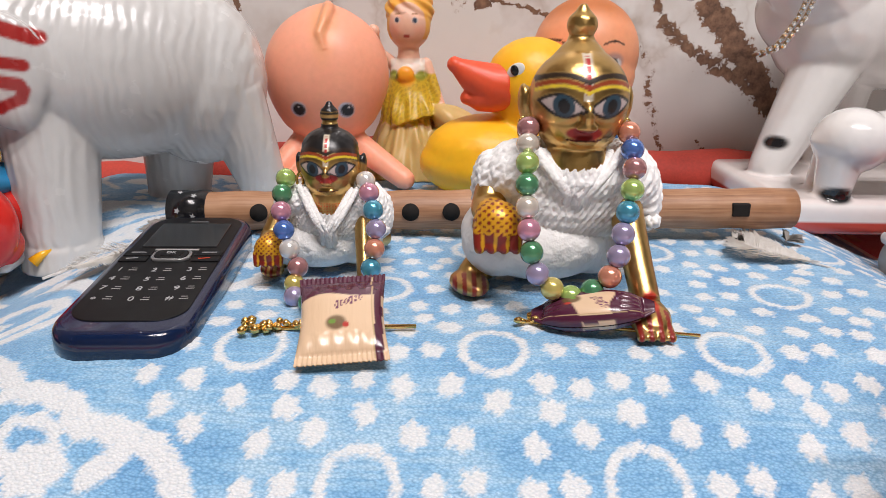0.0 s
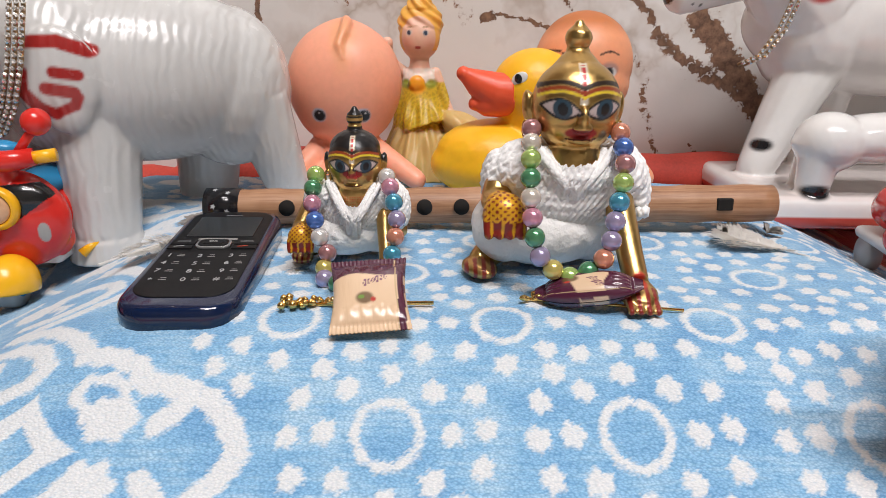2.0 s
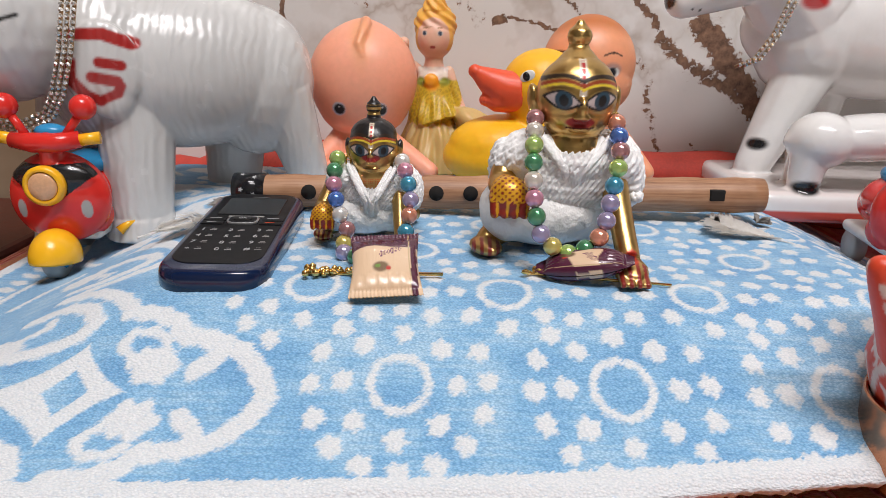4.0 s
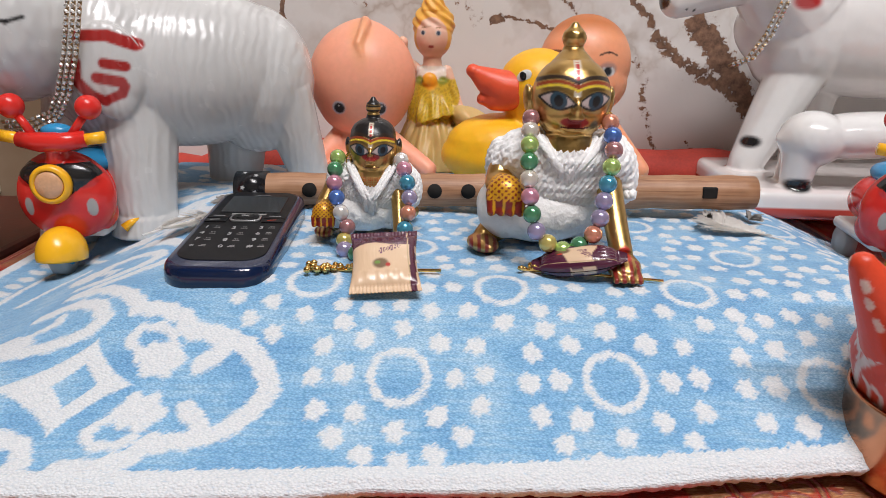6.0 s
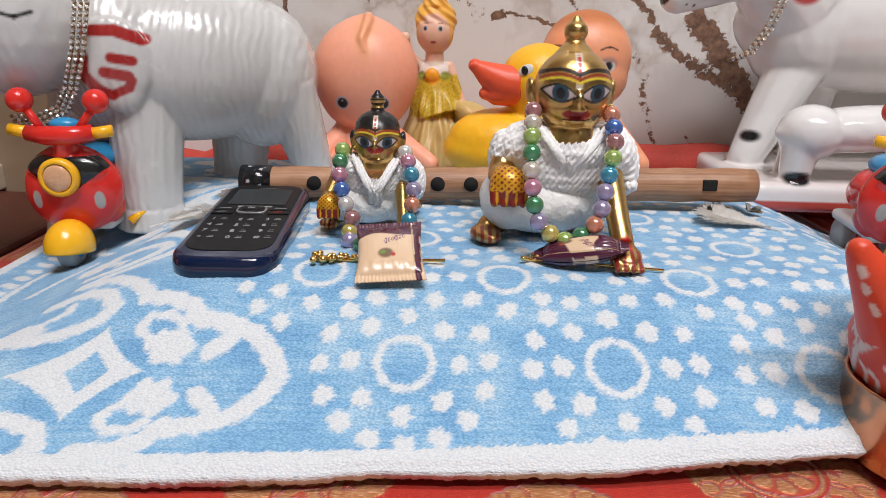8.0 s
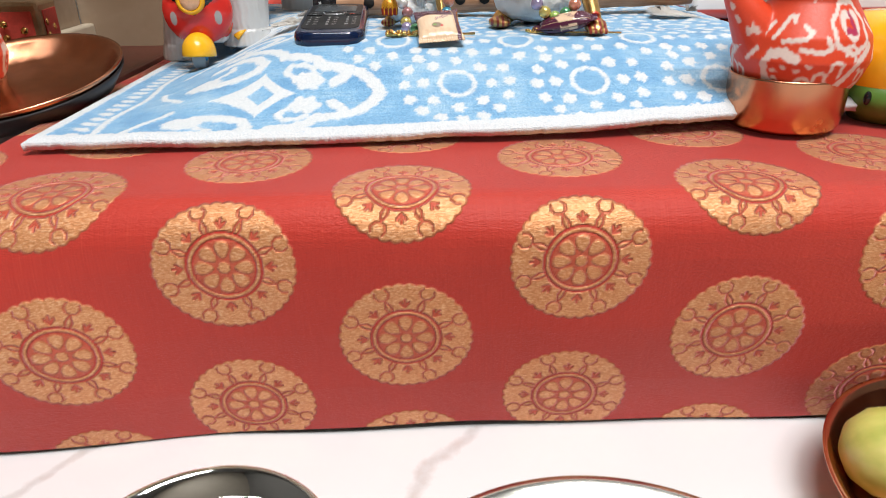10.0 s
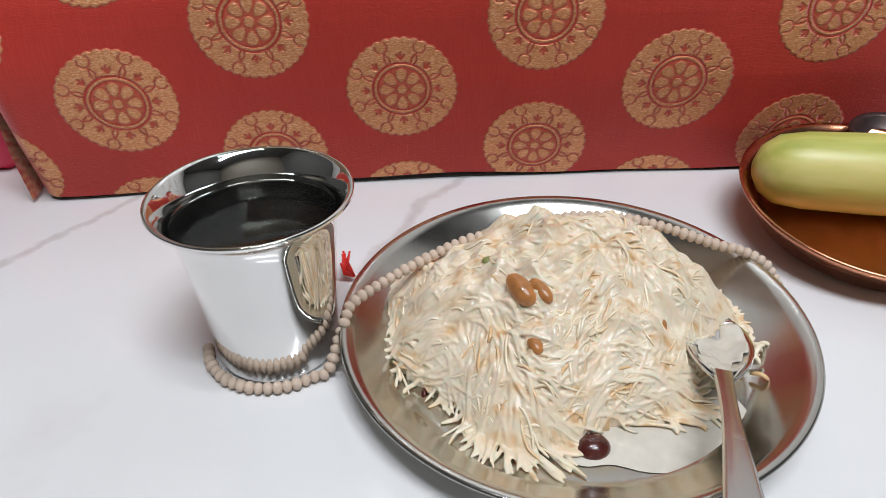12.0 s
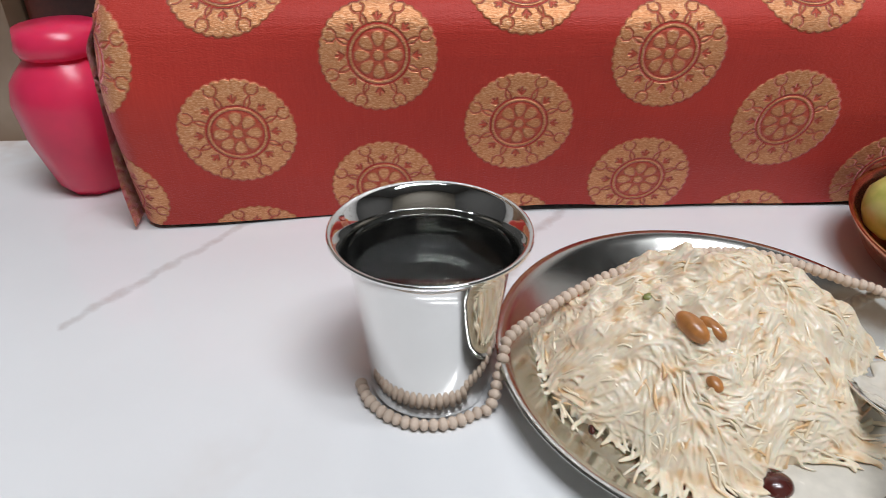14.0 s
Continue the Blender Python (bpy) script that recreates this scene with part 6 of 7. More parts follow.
# ---- toy scooters ----
def scooter(m, label):
    t = thing("toy_scooter", label, "toy", m, group="toy scooters")
    # front to -y
    wl = part("front_wheel", lathe([(0, -0.0045), (0.0085, -0.0045), (0.0100, -0.003), (0.0100, 0.003), (0.0085, 0.0045), (0, 0.0045)], 28), M["grey_plastic"], t, "grey wheel", m=pose(0, 0, 0.010, 0, 90, 0))
    part("hub", ball(0.0045, (0, 0, 0.0045), (1, 1, 0.4), sub=2), M["blue_plastic"], wl, "blue hub")

    def fender(bm):
        ball(1, (0, -0.001, 0.0120), (0.0125, 0.0150, 0.0150), sub=4, bm=bm)
        bmesh.ops.bisect_plane(bm, geom=bm.verts[:] + bm.edges[:] + bm.faces[:], plane_co=(0, 0, 0.0088), plane_no=(0, -0.15, -1), clear_outer=True)
    bm = bmesh.new()
    fender(bm)
    ob = part("fender", bm, M["yellow_plastic"], t, "yellow front fender")
    ob.modifiers.new("s", "SOLIDIFY").thickness = 0.0015

    def shield(bm):
        ball(1, (0, 0.014, 0.041), (0.0262, 0.0115, 0.0250), sub=4, bm=bm)
        ball(1, (0, 0.020, 0.030), (0.0240, 0.0130, 0.0150), sub=3, bm=bm)
        ball(1, (0, 0.010, 0.052), (0.0215, 0.0085, 0.0110), sub=3, bm=bm)
        limb((0, 0.010, 0.058), (0, 0.008, 0.072), 0.006, 0.005, bm)
        bmesh.ops.scale(bm, vec=(1, 1, 1), verts=bm.verts)

    def shield_paint(p, n):
        c = base_paint(len(p), (0.72, 0.03, 0.022))
        vee = (p[:, 2] > 0.0385 + 0.72 * np.abs(p[:, 0])) & (p[:, 2] < 0.0605) & (p[:, 1] < 0.012)
        dab(c, vee * 1.0, (0.012, 0.012, 0.013))
        for s in (-1, 1):
            dab(c, near(p, (0.0165 * s, 0.006, 0.0365), (0.0026, 0.02, 0.0050), 0.08) * (p[:, 1] < 0.012), (0.42, 0.40, 0.38))
        return c
    organic("front_shield", shield, 0.0007, 6, shield_paint, M["toy_paint"], t)["label"] = "glossy red shield with black vee"
    part("headlamp", lathe([(0, 0.0), (0.0088, 0.0), (0.0105, 0.002), (0.0105, 0.005), (0.0082, 0.0068), (0.0074, 0.0055)], 32), M["yellow_plastic"], t, "yellow headlamp ring", m=pose(-0.001, 0.0040, 0.0500, 90, 0, 0))
    part("lens", ball(1, (0, 0, 0), (0.0074, 0.0074, 0.0022), sub=3), M["lens"], t, "pale amber lens", m=pose(-0.001, -0.0017, 0.0500, 90, 0, 0))
    part("handlebar", tube([(-0.017, 0.007, 0.0725), (-0.006, 0.005, 0.0715), (0.006, 0.005, 0.0715), (0.017, 0.007, 0.0735)], [0.0042, 0.0052, 0.0052, 0.0042], 16), M["red_plastic"], t)
    for s in (-1, 1):
        part("grip", tube([(0.016 * s, 0.007, 0.0728), (0.0265 * s, 0.0085, 0.0742)], 0.0032, 16), M["yellow_plastic"], t, "yellow handle grip")
        mr = part("mirror", ball(0.0066, (0.0195 * s, 0.009, 0.0895), sub=3), M["red_plastic"], t, "round red mirror")
        part("mirror_stalk", tube([(0.0100 * s, 0.007, 0.0755), (0.0178 * s, 0.009, 0.0865)], 0.0022, 10), M["red_plastic"], mr)
    part("dash", ball(1, (0, 0.013, 0.0765), (0.0085, 0.006, 0.0040), sub=2), M["blue_plastic"], t, "blue dashboard")
    part("seat", ball(1, (0.004, 0.044, 0.0545), (0.013, 0.021, 0.0075), sub=3), M["blue_plastic"], t, "blue seat")

    def tail(bm):
        ball(1, (0.004, 0.046, 0.040), (0.020, 0.026, 0.0145), sub=4, bm=bm)
        ball(1, (0.006, 0.056, 0.036), (0.0205, 0.018, 0.0145), sub=3, bm=bm)
    organic("rear_body", tail, 0.0013, 4, plain((0.72, 0.03, 0.022)), M["toy_paint"], t)
    part("floorboard", box(0.034, 0.056, 0.007, 0.003, at=(0.001, 0.042, 0.0165)), M["white_plastic"], t, "white footboard")
    part("kickstand", tube([(0.024, 0.024, 0.019), (0.030, 0.028, 0.024), (0.030, 0.030, 0.012)], 0.0028, 10), M["yellow_plastic"], t, "yellow stand")
    for s in (-1, 1):
        w2 = part("rear_wheel", lathe([(0, -0.004), (0.0085, -0.004), (0.0100, -0.003), (0.0100, 0.003), (0.0085, 0.004), (0, 0.004)], 24), M["grey_plastic"], t, m=pose(0.003 + 0.014 * s, 0.058, 0.010, 0, 90, 0))
    return t


M["toy_paint"] = painted("toy_paint", 0.2, coat=0.4, bump=0.03)
M["lens"] = surface("amber_lens", (0.72, 0.40, 0.22), 0.15, grain=600, vary=0.15, bump=0.4, coat=0.6)
sc1 = scooter(pose(-0.2105, 0.2710, stand(-0.2075, 0.275) - 0.0012, 0, 0, 4) @ Matrix.Scale(0.98, 4), "red and yellow toy scooter beside the ceramic elephant")
sc2 = copy_thing(sc1, pose(0.2350, 0.2620, stand(0.235, 0.262) - 0.0012, 0, 0, -8))
tagged(sc2, "red and yellow toy scooter beside the ceramic calf", "toy")


# ---- painted water pots in copper bowls ----
def pot_paint(p, n):
    c = base_paint(len(p), (0.68, 0.060, 0.018))
    a = np.arctan2(p[:, 1], p[:, 0]) + math.pi / 2
    a = np.where(a > math.pi, a - 2 * math.pi, a)
    u, z = a * 0.036, p[:, 2]
    w = np.zeros(len(p))
    wob = 0.0004 * np.sin(u * 1500 + 3) * np.sin(z * 1300)

    def paint(d):
        return 1 - step(-0.0004, 0.0005, d + wob)

    for turn in (0.0, 0.075, -0.075):
        g = np.mod(u - turn + 0.113, 0.226) - 0.113
        g = np.where(np.abs(g) < 0.0375, g, 9.0)
        # the heart in its ring
        d, e = (g - 0.0115) / 0.0100, (z - 0.0455) / 0.0100
        w = np.maximum(w, paint((np.abs(np.hypot(d, e) - 1.22 - 0.07 * np.sin(7 * np.arctan2(e, d))) - 0.13) * 0.010))
        hh = np.sqrt(np.maximum(d * d * 1.15 + (e * 1.1 - 0.55 * np.abs(d)) ** 2, 0))
        w = np.maximum(w, paint((hh - 0.80) * 0.010) * step(0.36, 0.46, hh))
        # the long scroll and its curls
        w = np.maximum(w, paint(brush(g, z, [(-0.0190, 0.0300), (-0.0250, 0.0330), (-0.0310, 0.0320)], 0.0026)))
        w = np.maximum(w, paint(brush(g, z, [(-0.0310, 0.0320), (-0.0345, 0.0270), (-0.0335, 0.0190), (-0.0240, 0.0115), (-0.0100, 0.0085), (0.0020, 0.0115), (0.0100, 0.0200), (0.0160, 0.0290), (0.0250, 0.0360)], 0.0019)))
        for cx, cz, k in ((0.0030, 0.0255, 1), (-0.0045, 0.0200, 1), (-0.0135, 0.0170, -1), (0.0100, 0.0335, 1), (0.0230, 0.0200, 1), (0.0230, 0.0130, -1)):
            w = np.maximum(w, paint(brush(g, z, [(cx - 0.0032 * k, cz - 0.0010), (cx - 0.0030 * k, cz + 0.0022), (cx, cz + 0.0036), (cx + 0.0030 * k, cz + 0.0018), (cx + 0.0026 * k, cz - 0.0040)], 0.0009)))
        for pts in ([(-0.0390, 0.0400), (-0.0360, 0.0470)], [(-0.0320, 0.0400), (-0.0270, 0.0500), (-0.0230, 0.0505), (-0.0235, 0.0480)], [(-0.0265, 0.0385), (-0.0150, 0.0400), (-0.0120, 0.0430), (-0.0165, 0.0460)], [(-0.0170, 0.0350), (-0.0070, 0.0335), (-0.0015, 0.0355), (-0.0040, 0.0405)], [(0.0290, 0.0480), (0.0340, 0.0420)], [(0.0300, 0.0280), (0.0350, 0.0340)]):
            w = np.maximum(w, paint(brush(g, z, pts, 0.0012)))
        for cx, cz in ((-0.0290, 0.0235), (-0.0240, 0.0255), (-0.0170, 0.0240), (-0.0115, 0.0265), (-0.0285, 0.0195), (-0.0270, 0.0155), (0.0185, 0.0240), (0.0290, 0.0110)):
            w = np.maximum(w, paint(np.hypot((g - cx) / 1.5 + 0.3 * (z - cz), z - cz) - 0.0011))
        # petals round the neck
        for k in range(6):
            b2 = k * math.pi / 3 + 0.3
            w = np.maximum(w, paint(brush(g, z, [(-0.0120 + 0.0022 * math.cos(b2), 0.0630 + 0.0022 * math.sin(b2)), (-0.0120 + 0.0052 * math.cos(b2), 0.0630 + 0.0052 * math.sin(b2))], 0.0007)))
        for cx in (-0.0230, -0.0020, 0.0060, 0.0140, 0.0230, 0.0310):
            w = np.maximum(w, paint(brush(g, z, [(cx, 0.0600), (cx + 0.0030, 0.0660)], 0.0009)))
    # short dabs on the spout
    spout = np.hypot(p[:, 0], p[:, 1]) > 0.0385
    w = w * ~spout
    for sy, sz in ((-0.008, 0.060), (-0.0085, 0.0545), (-0.0005, 0.0600), (-0.010, 0.048), (-0.0025, 0.0660), (-0.0130, 0.0420), (0.003, 0.052)):
        w = np.maximum(w, paint(np.hypot((p[:, 1] - sy) / 0.55, (z - sz) / 1.2) - 0.0018) * (p[:, 0] < -0.034))
    dab(c, w, (0.74, 0.62, 0.56))
    for turn in (0.0, 0.075, -0.075):
        dab(c, np.maximum(paint(brush(u - turn, z, [(0.0085, 0.0440), (0.0135, 0.0430)], 0.0016)), paint(brush(u - turn, z, [(0.0120, 0.0520), (0.0140, 0.0440)], 0.0012))), (0.42, 0.03, 0.09))
    return c


def pot_form(bm):
    b2 = lathe([(0, 0.0), (0.018, 0.0), (0.0255, 0.006), (0.0325, 0.016), (0.0365, 0.028), (0.0340, 0.040), (0.0270, 0.051), (0.0225, 0.058), (0.0220, 0.066), (0.0235, 0.072), (0, 0.072)], 48)
    me = bpy.data.meshes.new("t")
    b2.to_mesh(me)
    b2.free()
    bm.from_mesh(me)
    bpy.data.meshes.remove(me)
    tube([(-0.020, -0.002, 0.032), (-0.028, -0.003, 0.042), (-0.0365, -0.004, 0.052), (-0.0435, -0.004, 0.0605), (-0.0472, -0.004, 0.0655)], [0.0165, 0.0135, 0.0095, 0.0062, 0.0044], 18, bm)
    ball(0.0043, (-0.0474, -0.004, 0.0660), sub=2, bm=bm)


def painted_pot(m, label, lid):
    t = thing("water_pot", label, "pot", m, group="painted pots")
    organic("vessel", pot_form, 0.0009, 3, pot_paint, M["pot_paint"], t)["label"] = "red clay vessel with white hand-painted scrolls"
    if lid:
        part("lid", lathe([(0, 0.0725), (0.0275, 0.0725), (0.0282, 0.0735), (0.0282, 0.0815), (0.0272, 0.0830), (0.0245, 0.0834), (0, 0.0834)], 48), M["steel_dull"], t, "dull steel cap")
    return t


def copper_bowl(m, label, r, h):
    ob = part("copper_bowl", lathe([(0, 0.0), (r * 0.86, 0.0), (r * 0.95, 0.003), (r * 0.985, 0.010), (r, h - 0.001), (r, h), (r - 0.0014, h), (r - 0.0016, h - 0.001), (r * 0.93, 0.010), (r * 0.85, 0.0025), (0, 0.0025)], 56), M["copper"], m=m)
    return tagged(ob, label, "bowl", group="copper bowls")


copper_bowl(pose(0.1650, 0.1300, TOP + 0.0022), "polished copper bowl under a painted pot", 0.0320, 0.030)
painted_pot(pose(0.1690, 0.1315, TOP + 0.0140), "red clay pot with white scrolls and steel cap", True)

# ---- things beside the platform ----
st = part("wooden_stool", box(0.100, 0.310, 0.134, 0.004, at=(-0.3460, 0.3350, 0.001)), surface("dark_wood", (0.09, 0.022, 0.014), 0.4, grain=200, vary=0.4, bump=0.2), smooth=False)
tagged(st, "dark red wooden stool beside the platform", "stool")
sk = part("trim", box(0.012, 0.325, 0.022, 0.002, at=(-0.3930, 0.3330, 0.1352)), surface("cream_stone", (0.58, 0.50, 0.38), 0.3, grain=60, vary=0.12), smooth=False)
tagged(sk, "cream stone ledge along the brown wall", "ledge", kind="structure")
copper_bowl(pose(-0.3590, 0.2130, 0.1355), "copper bowl under the second painted pot", 0.031, 0.020)
painted_pot(pose(-0.3590, 0.2130, 0.1430, 0, 0, 150), "second red clay pot with white painted scrolls", False)


def copper_plate(m, label, r, h, dark):
    t = thing("copper_plate", label, "plate", m, group="copper plates")
    part("dish", lathe([(0, 0.0030), (r * 0.70, 0.0030), (r * 0.80, 0.006), (r * 0.93, h * 0.85), (r * 0.965, h), (r, h + 0.0006), (r, h - 0.001), (r * 0.95, h * 0.75), (r * 0.82, 0.002), (r * 0.7, 0.0), (0, 0.0)], 72), M["copper"], t)
    if dark:
        part("base", lathe([(0, 0.002), (r * 0.72, -0.0004), (r * 0.86, 0.0030), (r * 0.985, h * 0.80), (r * 0.99, h * 0.70), (r * 0.86, 0.0), (r * 0.7, -0.004), (0, -0.004)], 72), M["black_iron"], t, "blackened underside")
    return t


copper_plate(pose(-0.3200, 0.2180, 0.1420, 12, -3, 0), "tarnished copper plate with a black underside", 0.072, 0.018, True)
gb = thing("gilt_box", "gilt box with red floral panels", "box", pose(-0.367, 0.330, 0.1355, 0, 0, 8))
part("case", box(0.040, 0.040, 0.060, 0.003), M["gold_dull"], gb, smooth=False)
for dx, dy, sx, sy in ((0.0, -0.0205, 0.028, 0.001), (0.0205, 0.0, 0.001, 0.028)):
    pn = part("panel", box(sx, sy, 0.046, at=(dx, dy, 0.007)), M["red_cloth"], gb, "red floral panel", smooth=False)
    for k in range(7):
        part("flower", ball(0.0034, (dx * 1.02, dy * 1.02 - 0.004, 0.013), (1 if sx > 0.01 else 0.3, 1 if sy > 0.01 else 0.3, 1), sub=1), M["gold"], pn, m=pose((0.008 if k % 2 else -0.006) * (sx > 0.01), (0.008 if k % 2 else -0.006) * (sy > 0.01), 0.0052 * k))
pj = thing("pink_jar", "translucent pink plastic jar standing on the floor", "jar", pose(-0.332, 0.085, 0.0))
part("jar_body", lathe([(0, 0.001), (0.020, 0.001), (0.024, 0.006), (0.034, 0.040), (0.037, 0.065), (0.034, 0.078), (0.021, 0.092), (0.019, 0.094)], 10), surface("pink_plastic", (0.75, 0.03, 0.10), 0.3, grain=60, vary=0.1, bump=0.05, sub=0.3), pj, smooth=True)
part("jar_cap", lathe([(0.0, 0.092), (0.024, 0.092), (0.026, 0.096), (0.024, 0.108), (0, 0.110)], 24), bpy.data.materials["pink_plastic"], pj, "pink screw cap")

# the orange and green pot to the right of the copper bowl
op = thing("striped_pot", "orange and green painted pot on the brocade", "pot", pose(0.232, 0.1400, TOP + 0.0018))
part("upper", lathe([(0.0285, 0.022), (0.031, 0.034), (0.029, 0.048), (0.023, 0.060), (0.0, 0.062)], 36), M["yellow_plastic"], op, "orange upper half")
part("lower", lathe([(0, 0.0), (0.018, 0.0), (0.025, 0.008), (0.0286, 0.022), (0.0, 0.0222)], 36), surface("green_paint", (0.10, 0.22, 0.035), 0.4, grain=100, vary=0.2), op, "green lower half")
for k in range(7):
    a = -2.5 + k * 0.55
    part("dot", ball(0.0042, (0.0278 * math.cos(a), 0.0278 * math.sin(a), 0.0160), (0.5, 0.5, 1), sub=2), M["black_plastic"], op, "black painted spot")

# red cloth roll behind the toys
bm = bmesh.new()
pts = [(-0.26 + 0.58 * k / 30, 0.4720 + 0.003 * math.sin(k * 0.8), 0.1560 + 0.0030 * math.sin(k * 0.55) + (0.028 * math.sin(math.pi * min(1, max(0, (k - 3) / 24))) ** 0.5)) for k in range(31)]
tube(pts, [0.018 + 0.002 * math.sin(k * 1.1) for k in range(31)], 18, bm)
rl = part("cloth_roll", bm, M["red_cloth"])
tagged(rl, "folded red cloth behind the toys", "cloth")


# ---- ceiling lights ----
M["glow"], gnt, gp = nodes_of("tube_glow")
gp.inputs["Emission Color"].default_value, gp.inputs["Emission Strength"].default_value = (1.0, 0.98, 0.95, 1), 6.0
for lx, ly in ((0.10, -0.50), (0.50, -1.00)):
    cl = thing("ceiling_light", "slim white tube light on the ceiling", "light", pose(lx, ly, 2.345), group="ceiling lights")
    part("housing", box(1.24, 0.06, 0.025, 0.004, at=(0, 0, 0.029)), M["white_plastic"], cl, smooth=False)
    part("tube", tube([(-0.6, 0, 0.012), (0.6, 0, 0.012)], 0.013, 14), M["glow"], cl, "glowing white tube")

# ---- on the floor: tumbler, plate, offering ----
CUP = (-0.1105, -0.1190)
cup = thing("steel_tumbler", "polished steel tumbler full of water", "tumbler", pose(CUP[0], CUP[1], 0.0005))
part("wall", lathe([(0, 0.0022), (0.0235, 0.0022), (0.0262, 0.0030), (0.0268, 0.0015), (0.0245, 0.0), (0.0262, 0.0), (0.0272, 0.0022), (0.0300, 0.040), (0.0330, 0.066), (0.0352, 0.0735), (0.0392, 0.0785), (0.0408, 0.0798), (0.0414, 0.0792), (0.0412, 0.0804), (0.0404, 0.0808), (0.0388, 0.0796), (0.0345, 0.0742), (0.0333, 0.0705)], 96), M["steel_mirror"], cup)
# Inner steel has a dark base colour, imitating the dim room mirrored inside.
M["steel_inside"] = surface("darkened_steel", (0.20, 0.20, 0.185), 0.07, 0.95, grain=120, vary=0.25, bump=0.05)
part("inside", lathe([(0.0333, 0.0705)] + [(0.0318 - 0.0064 * k / 24 + 0.00022 * (k % 4 == 1), 0.0685 - 0.0620 * k / 24) for k in range(25)] + [(0.0235, 0.0040), (0.0, 0.0040)], 96), M["steel_inside"], cup, "inner side, coloured dark for the dim room it mirrors")
m_, nt_, p_ = nodes_of("water")
p_.inputs["Base Color"].default_value = (0.95, 0.97, 0.97, 1)
p_.inputs["Transmission Weight"].default_value, p_.inputs["IOR"].default_value, p_.inputs["Roughness"].default_value = 1.0, 1.33, 0.0
M["water"] = m_
w_ = part("water", lathe([(0, 0.0042), (0.0259, 0.0042), (0.0288, 0.0395), (0.0318, 0.0600), (0.0317, 0.0609), (0.0312, 0.0605), (0, 0.0605)], 64), M["water"], cup, "clear water")
w_.visible_shadow = False

PLATE = (0.0225, -0.1240)
plate = thing("steel_plate", "round steel plate with a raised rim", "plate", pose(PLATE[0], PLATE[1], 0.0005))
part("dish", lathe([(r * 1.035, z) for r, z in [(0, 0.0012), (0.062, 0.0012), (0.0635, 0.0020), (0.076, 0.0020), (0.0800, 0.0030), (0.0930, 0.0140), (0.0965, 0.0165), (0.0990, 0.0170), (0.1000, 0.0163), (0.0996, 0.0153), (0.0978, 0.0156), (0.0938, 0.0130), (0.0805, 0.0018), (0.076, 0.0), (0, 0.0)]], 128), M["steel_plate"], plate)


def mound(x, y):
    """The height of the heaped food."""
    dx, dy = (x - PLATE[0] + 0.007) / 0.0795, (y - PLATE[1] - 0.007) / 0.0660
    a = math.atan2(dy, dx)
    r = math.hypot(dx, dy) / (1 + 0.07 * math.sin(3 * a + 0.6) + 0.05 * math.sin(7 * a + 2))
    if r >= 1:
        return 0.0
    h = 0.0425 * (1 - r ** 2.2) ** 0.75 * (1 + 0.36 * min(max(dy + 0.15, -0.3), 0.6)) * (1 - 1.1 * max(0.0, -dx) * max(0.0, dy + 0.1))
    return h * (1 + 0.16 * noise.noise(Vector((x * 60, y * 60, 3.0)))) + 0.0072 * noise.noise(Vector((x * 125, y * 125, 7.0))) * (1 - r ** 3)


def vermicelli_material():
    m, nt, p = nodes_of("vermicelli")
    g = nt.nodes.new("ShaderNodeNewGeometry")
    tc = nt.nodes.new("ShaderNodeTexCoord")
    n = node(nt, "ShaderNodeTexNoise", Scale=55.0, Detail=3.0)
    link(nt, tc.outputs["Object"], n.inputs["Vector"])
    add = nt.nodes.new("ShaderNodeMath")
    add.operation = "MULTIPLY_ADD"
    add.inputs[1].default_value = 0.45
    link(nt, g.outputs["Random Per Island"], add.inputs[0])
    link(nt, n.outputs["Fac"], add.inputs[2])
    link(nt, ramp(nt, add.outputs[0], [(0.30, (0.88, 0.80, 0.65)), (0.80, (0.85, 0.71, 0.50)), (0.99, (0.74, 0.48, 0.24))]), p.inputs["Base Color"])
    p.inputs["Roughness"].default_value = 0.30
    p.inputs["Coat Weight"].default_value = 0.5
    p.inputs["Coat Roughness"].default_value = 0.12
    return m


M["vermicelli"] = vermicelli_material()
food = thing("vermicelli_pudding", "heap of creamy vermicelli pudding with nuts", "food", pose(0, 0, 0.0022))
rnd = random.Random(5)


def strand(bm, x, y, ang, length, rad, lift, flat, sides=6):
    seg = 7
    px, py, rings = x, y, []
    pts = []
    bend = rnd.uniform(-1, 1) * 1.2
    for k in range(seg):
        u = k / (seg - 1)
        z = max(mound(px, py), 0.0006) + lift * (0.6 + 0.8 * math.sin(u * math.pi)) + rad * 0.4
        pts.append(Vector((px, py, z)))
        aa = ang + bend * (u - 0.5)
        px += math.cos(aa) * length / seg
        py += math.sin(aa) * length / seg
    for k, q in enumerate(pts):
        d = (pts[min(k + 1, seg - 1)] - pts[max(k - 1, 0)]).normalized()
        s = d.cross(Vector((0, 0, 1))).normalized()
        up = s.cross(d)
        rr = rad * (0.5 if k in (0, seg - 1) else 1)
        rings.append([bm.verts.new(q + rr * (math.cos(2 * math.pi * j / sides) * s * flat + math.sin(2 * math.pi * j / sides) * up)) for j in range(sides)])
    for r1, r2 in zip(rings, rings[1:]):
        for j in range(sides):
            bm.faces.new((r1[j], r1[(j + 1) % sides], r2[(j + 1) % sides], r2[j]))
    bm.faces.new(rings[0][::-1])
    bm.faces.new(rings[-1])


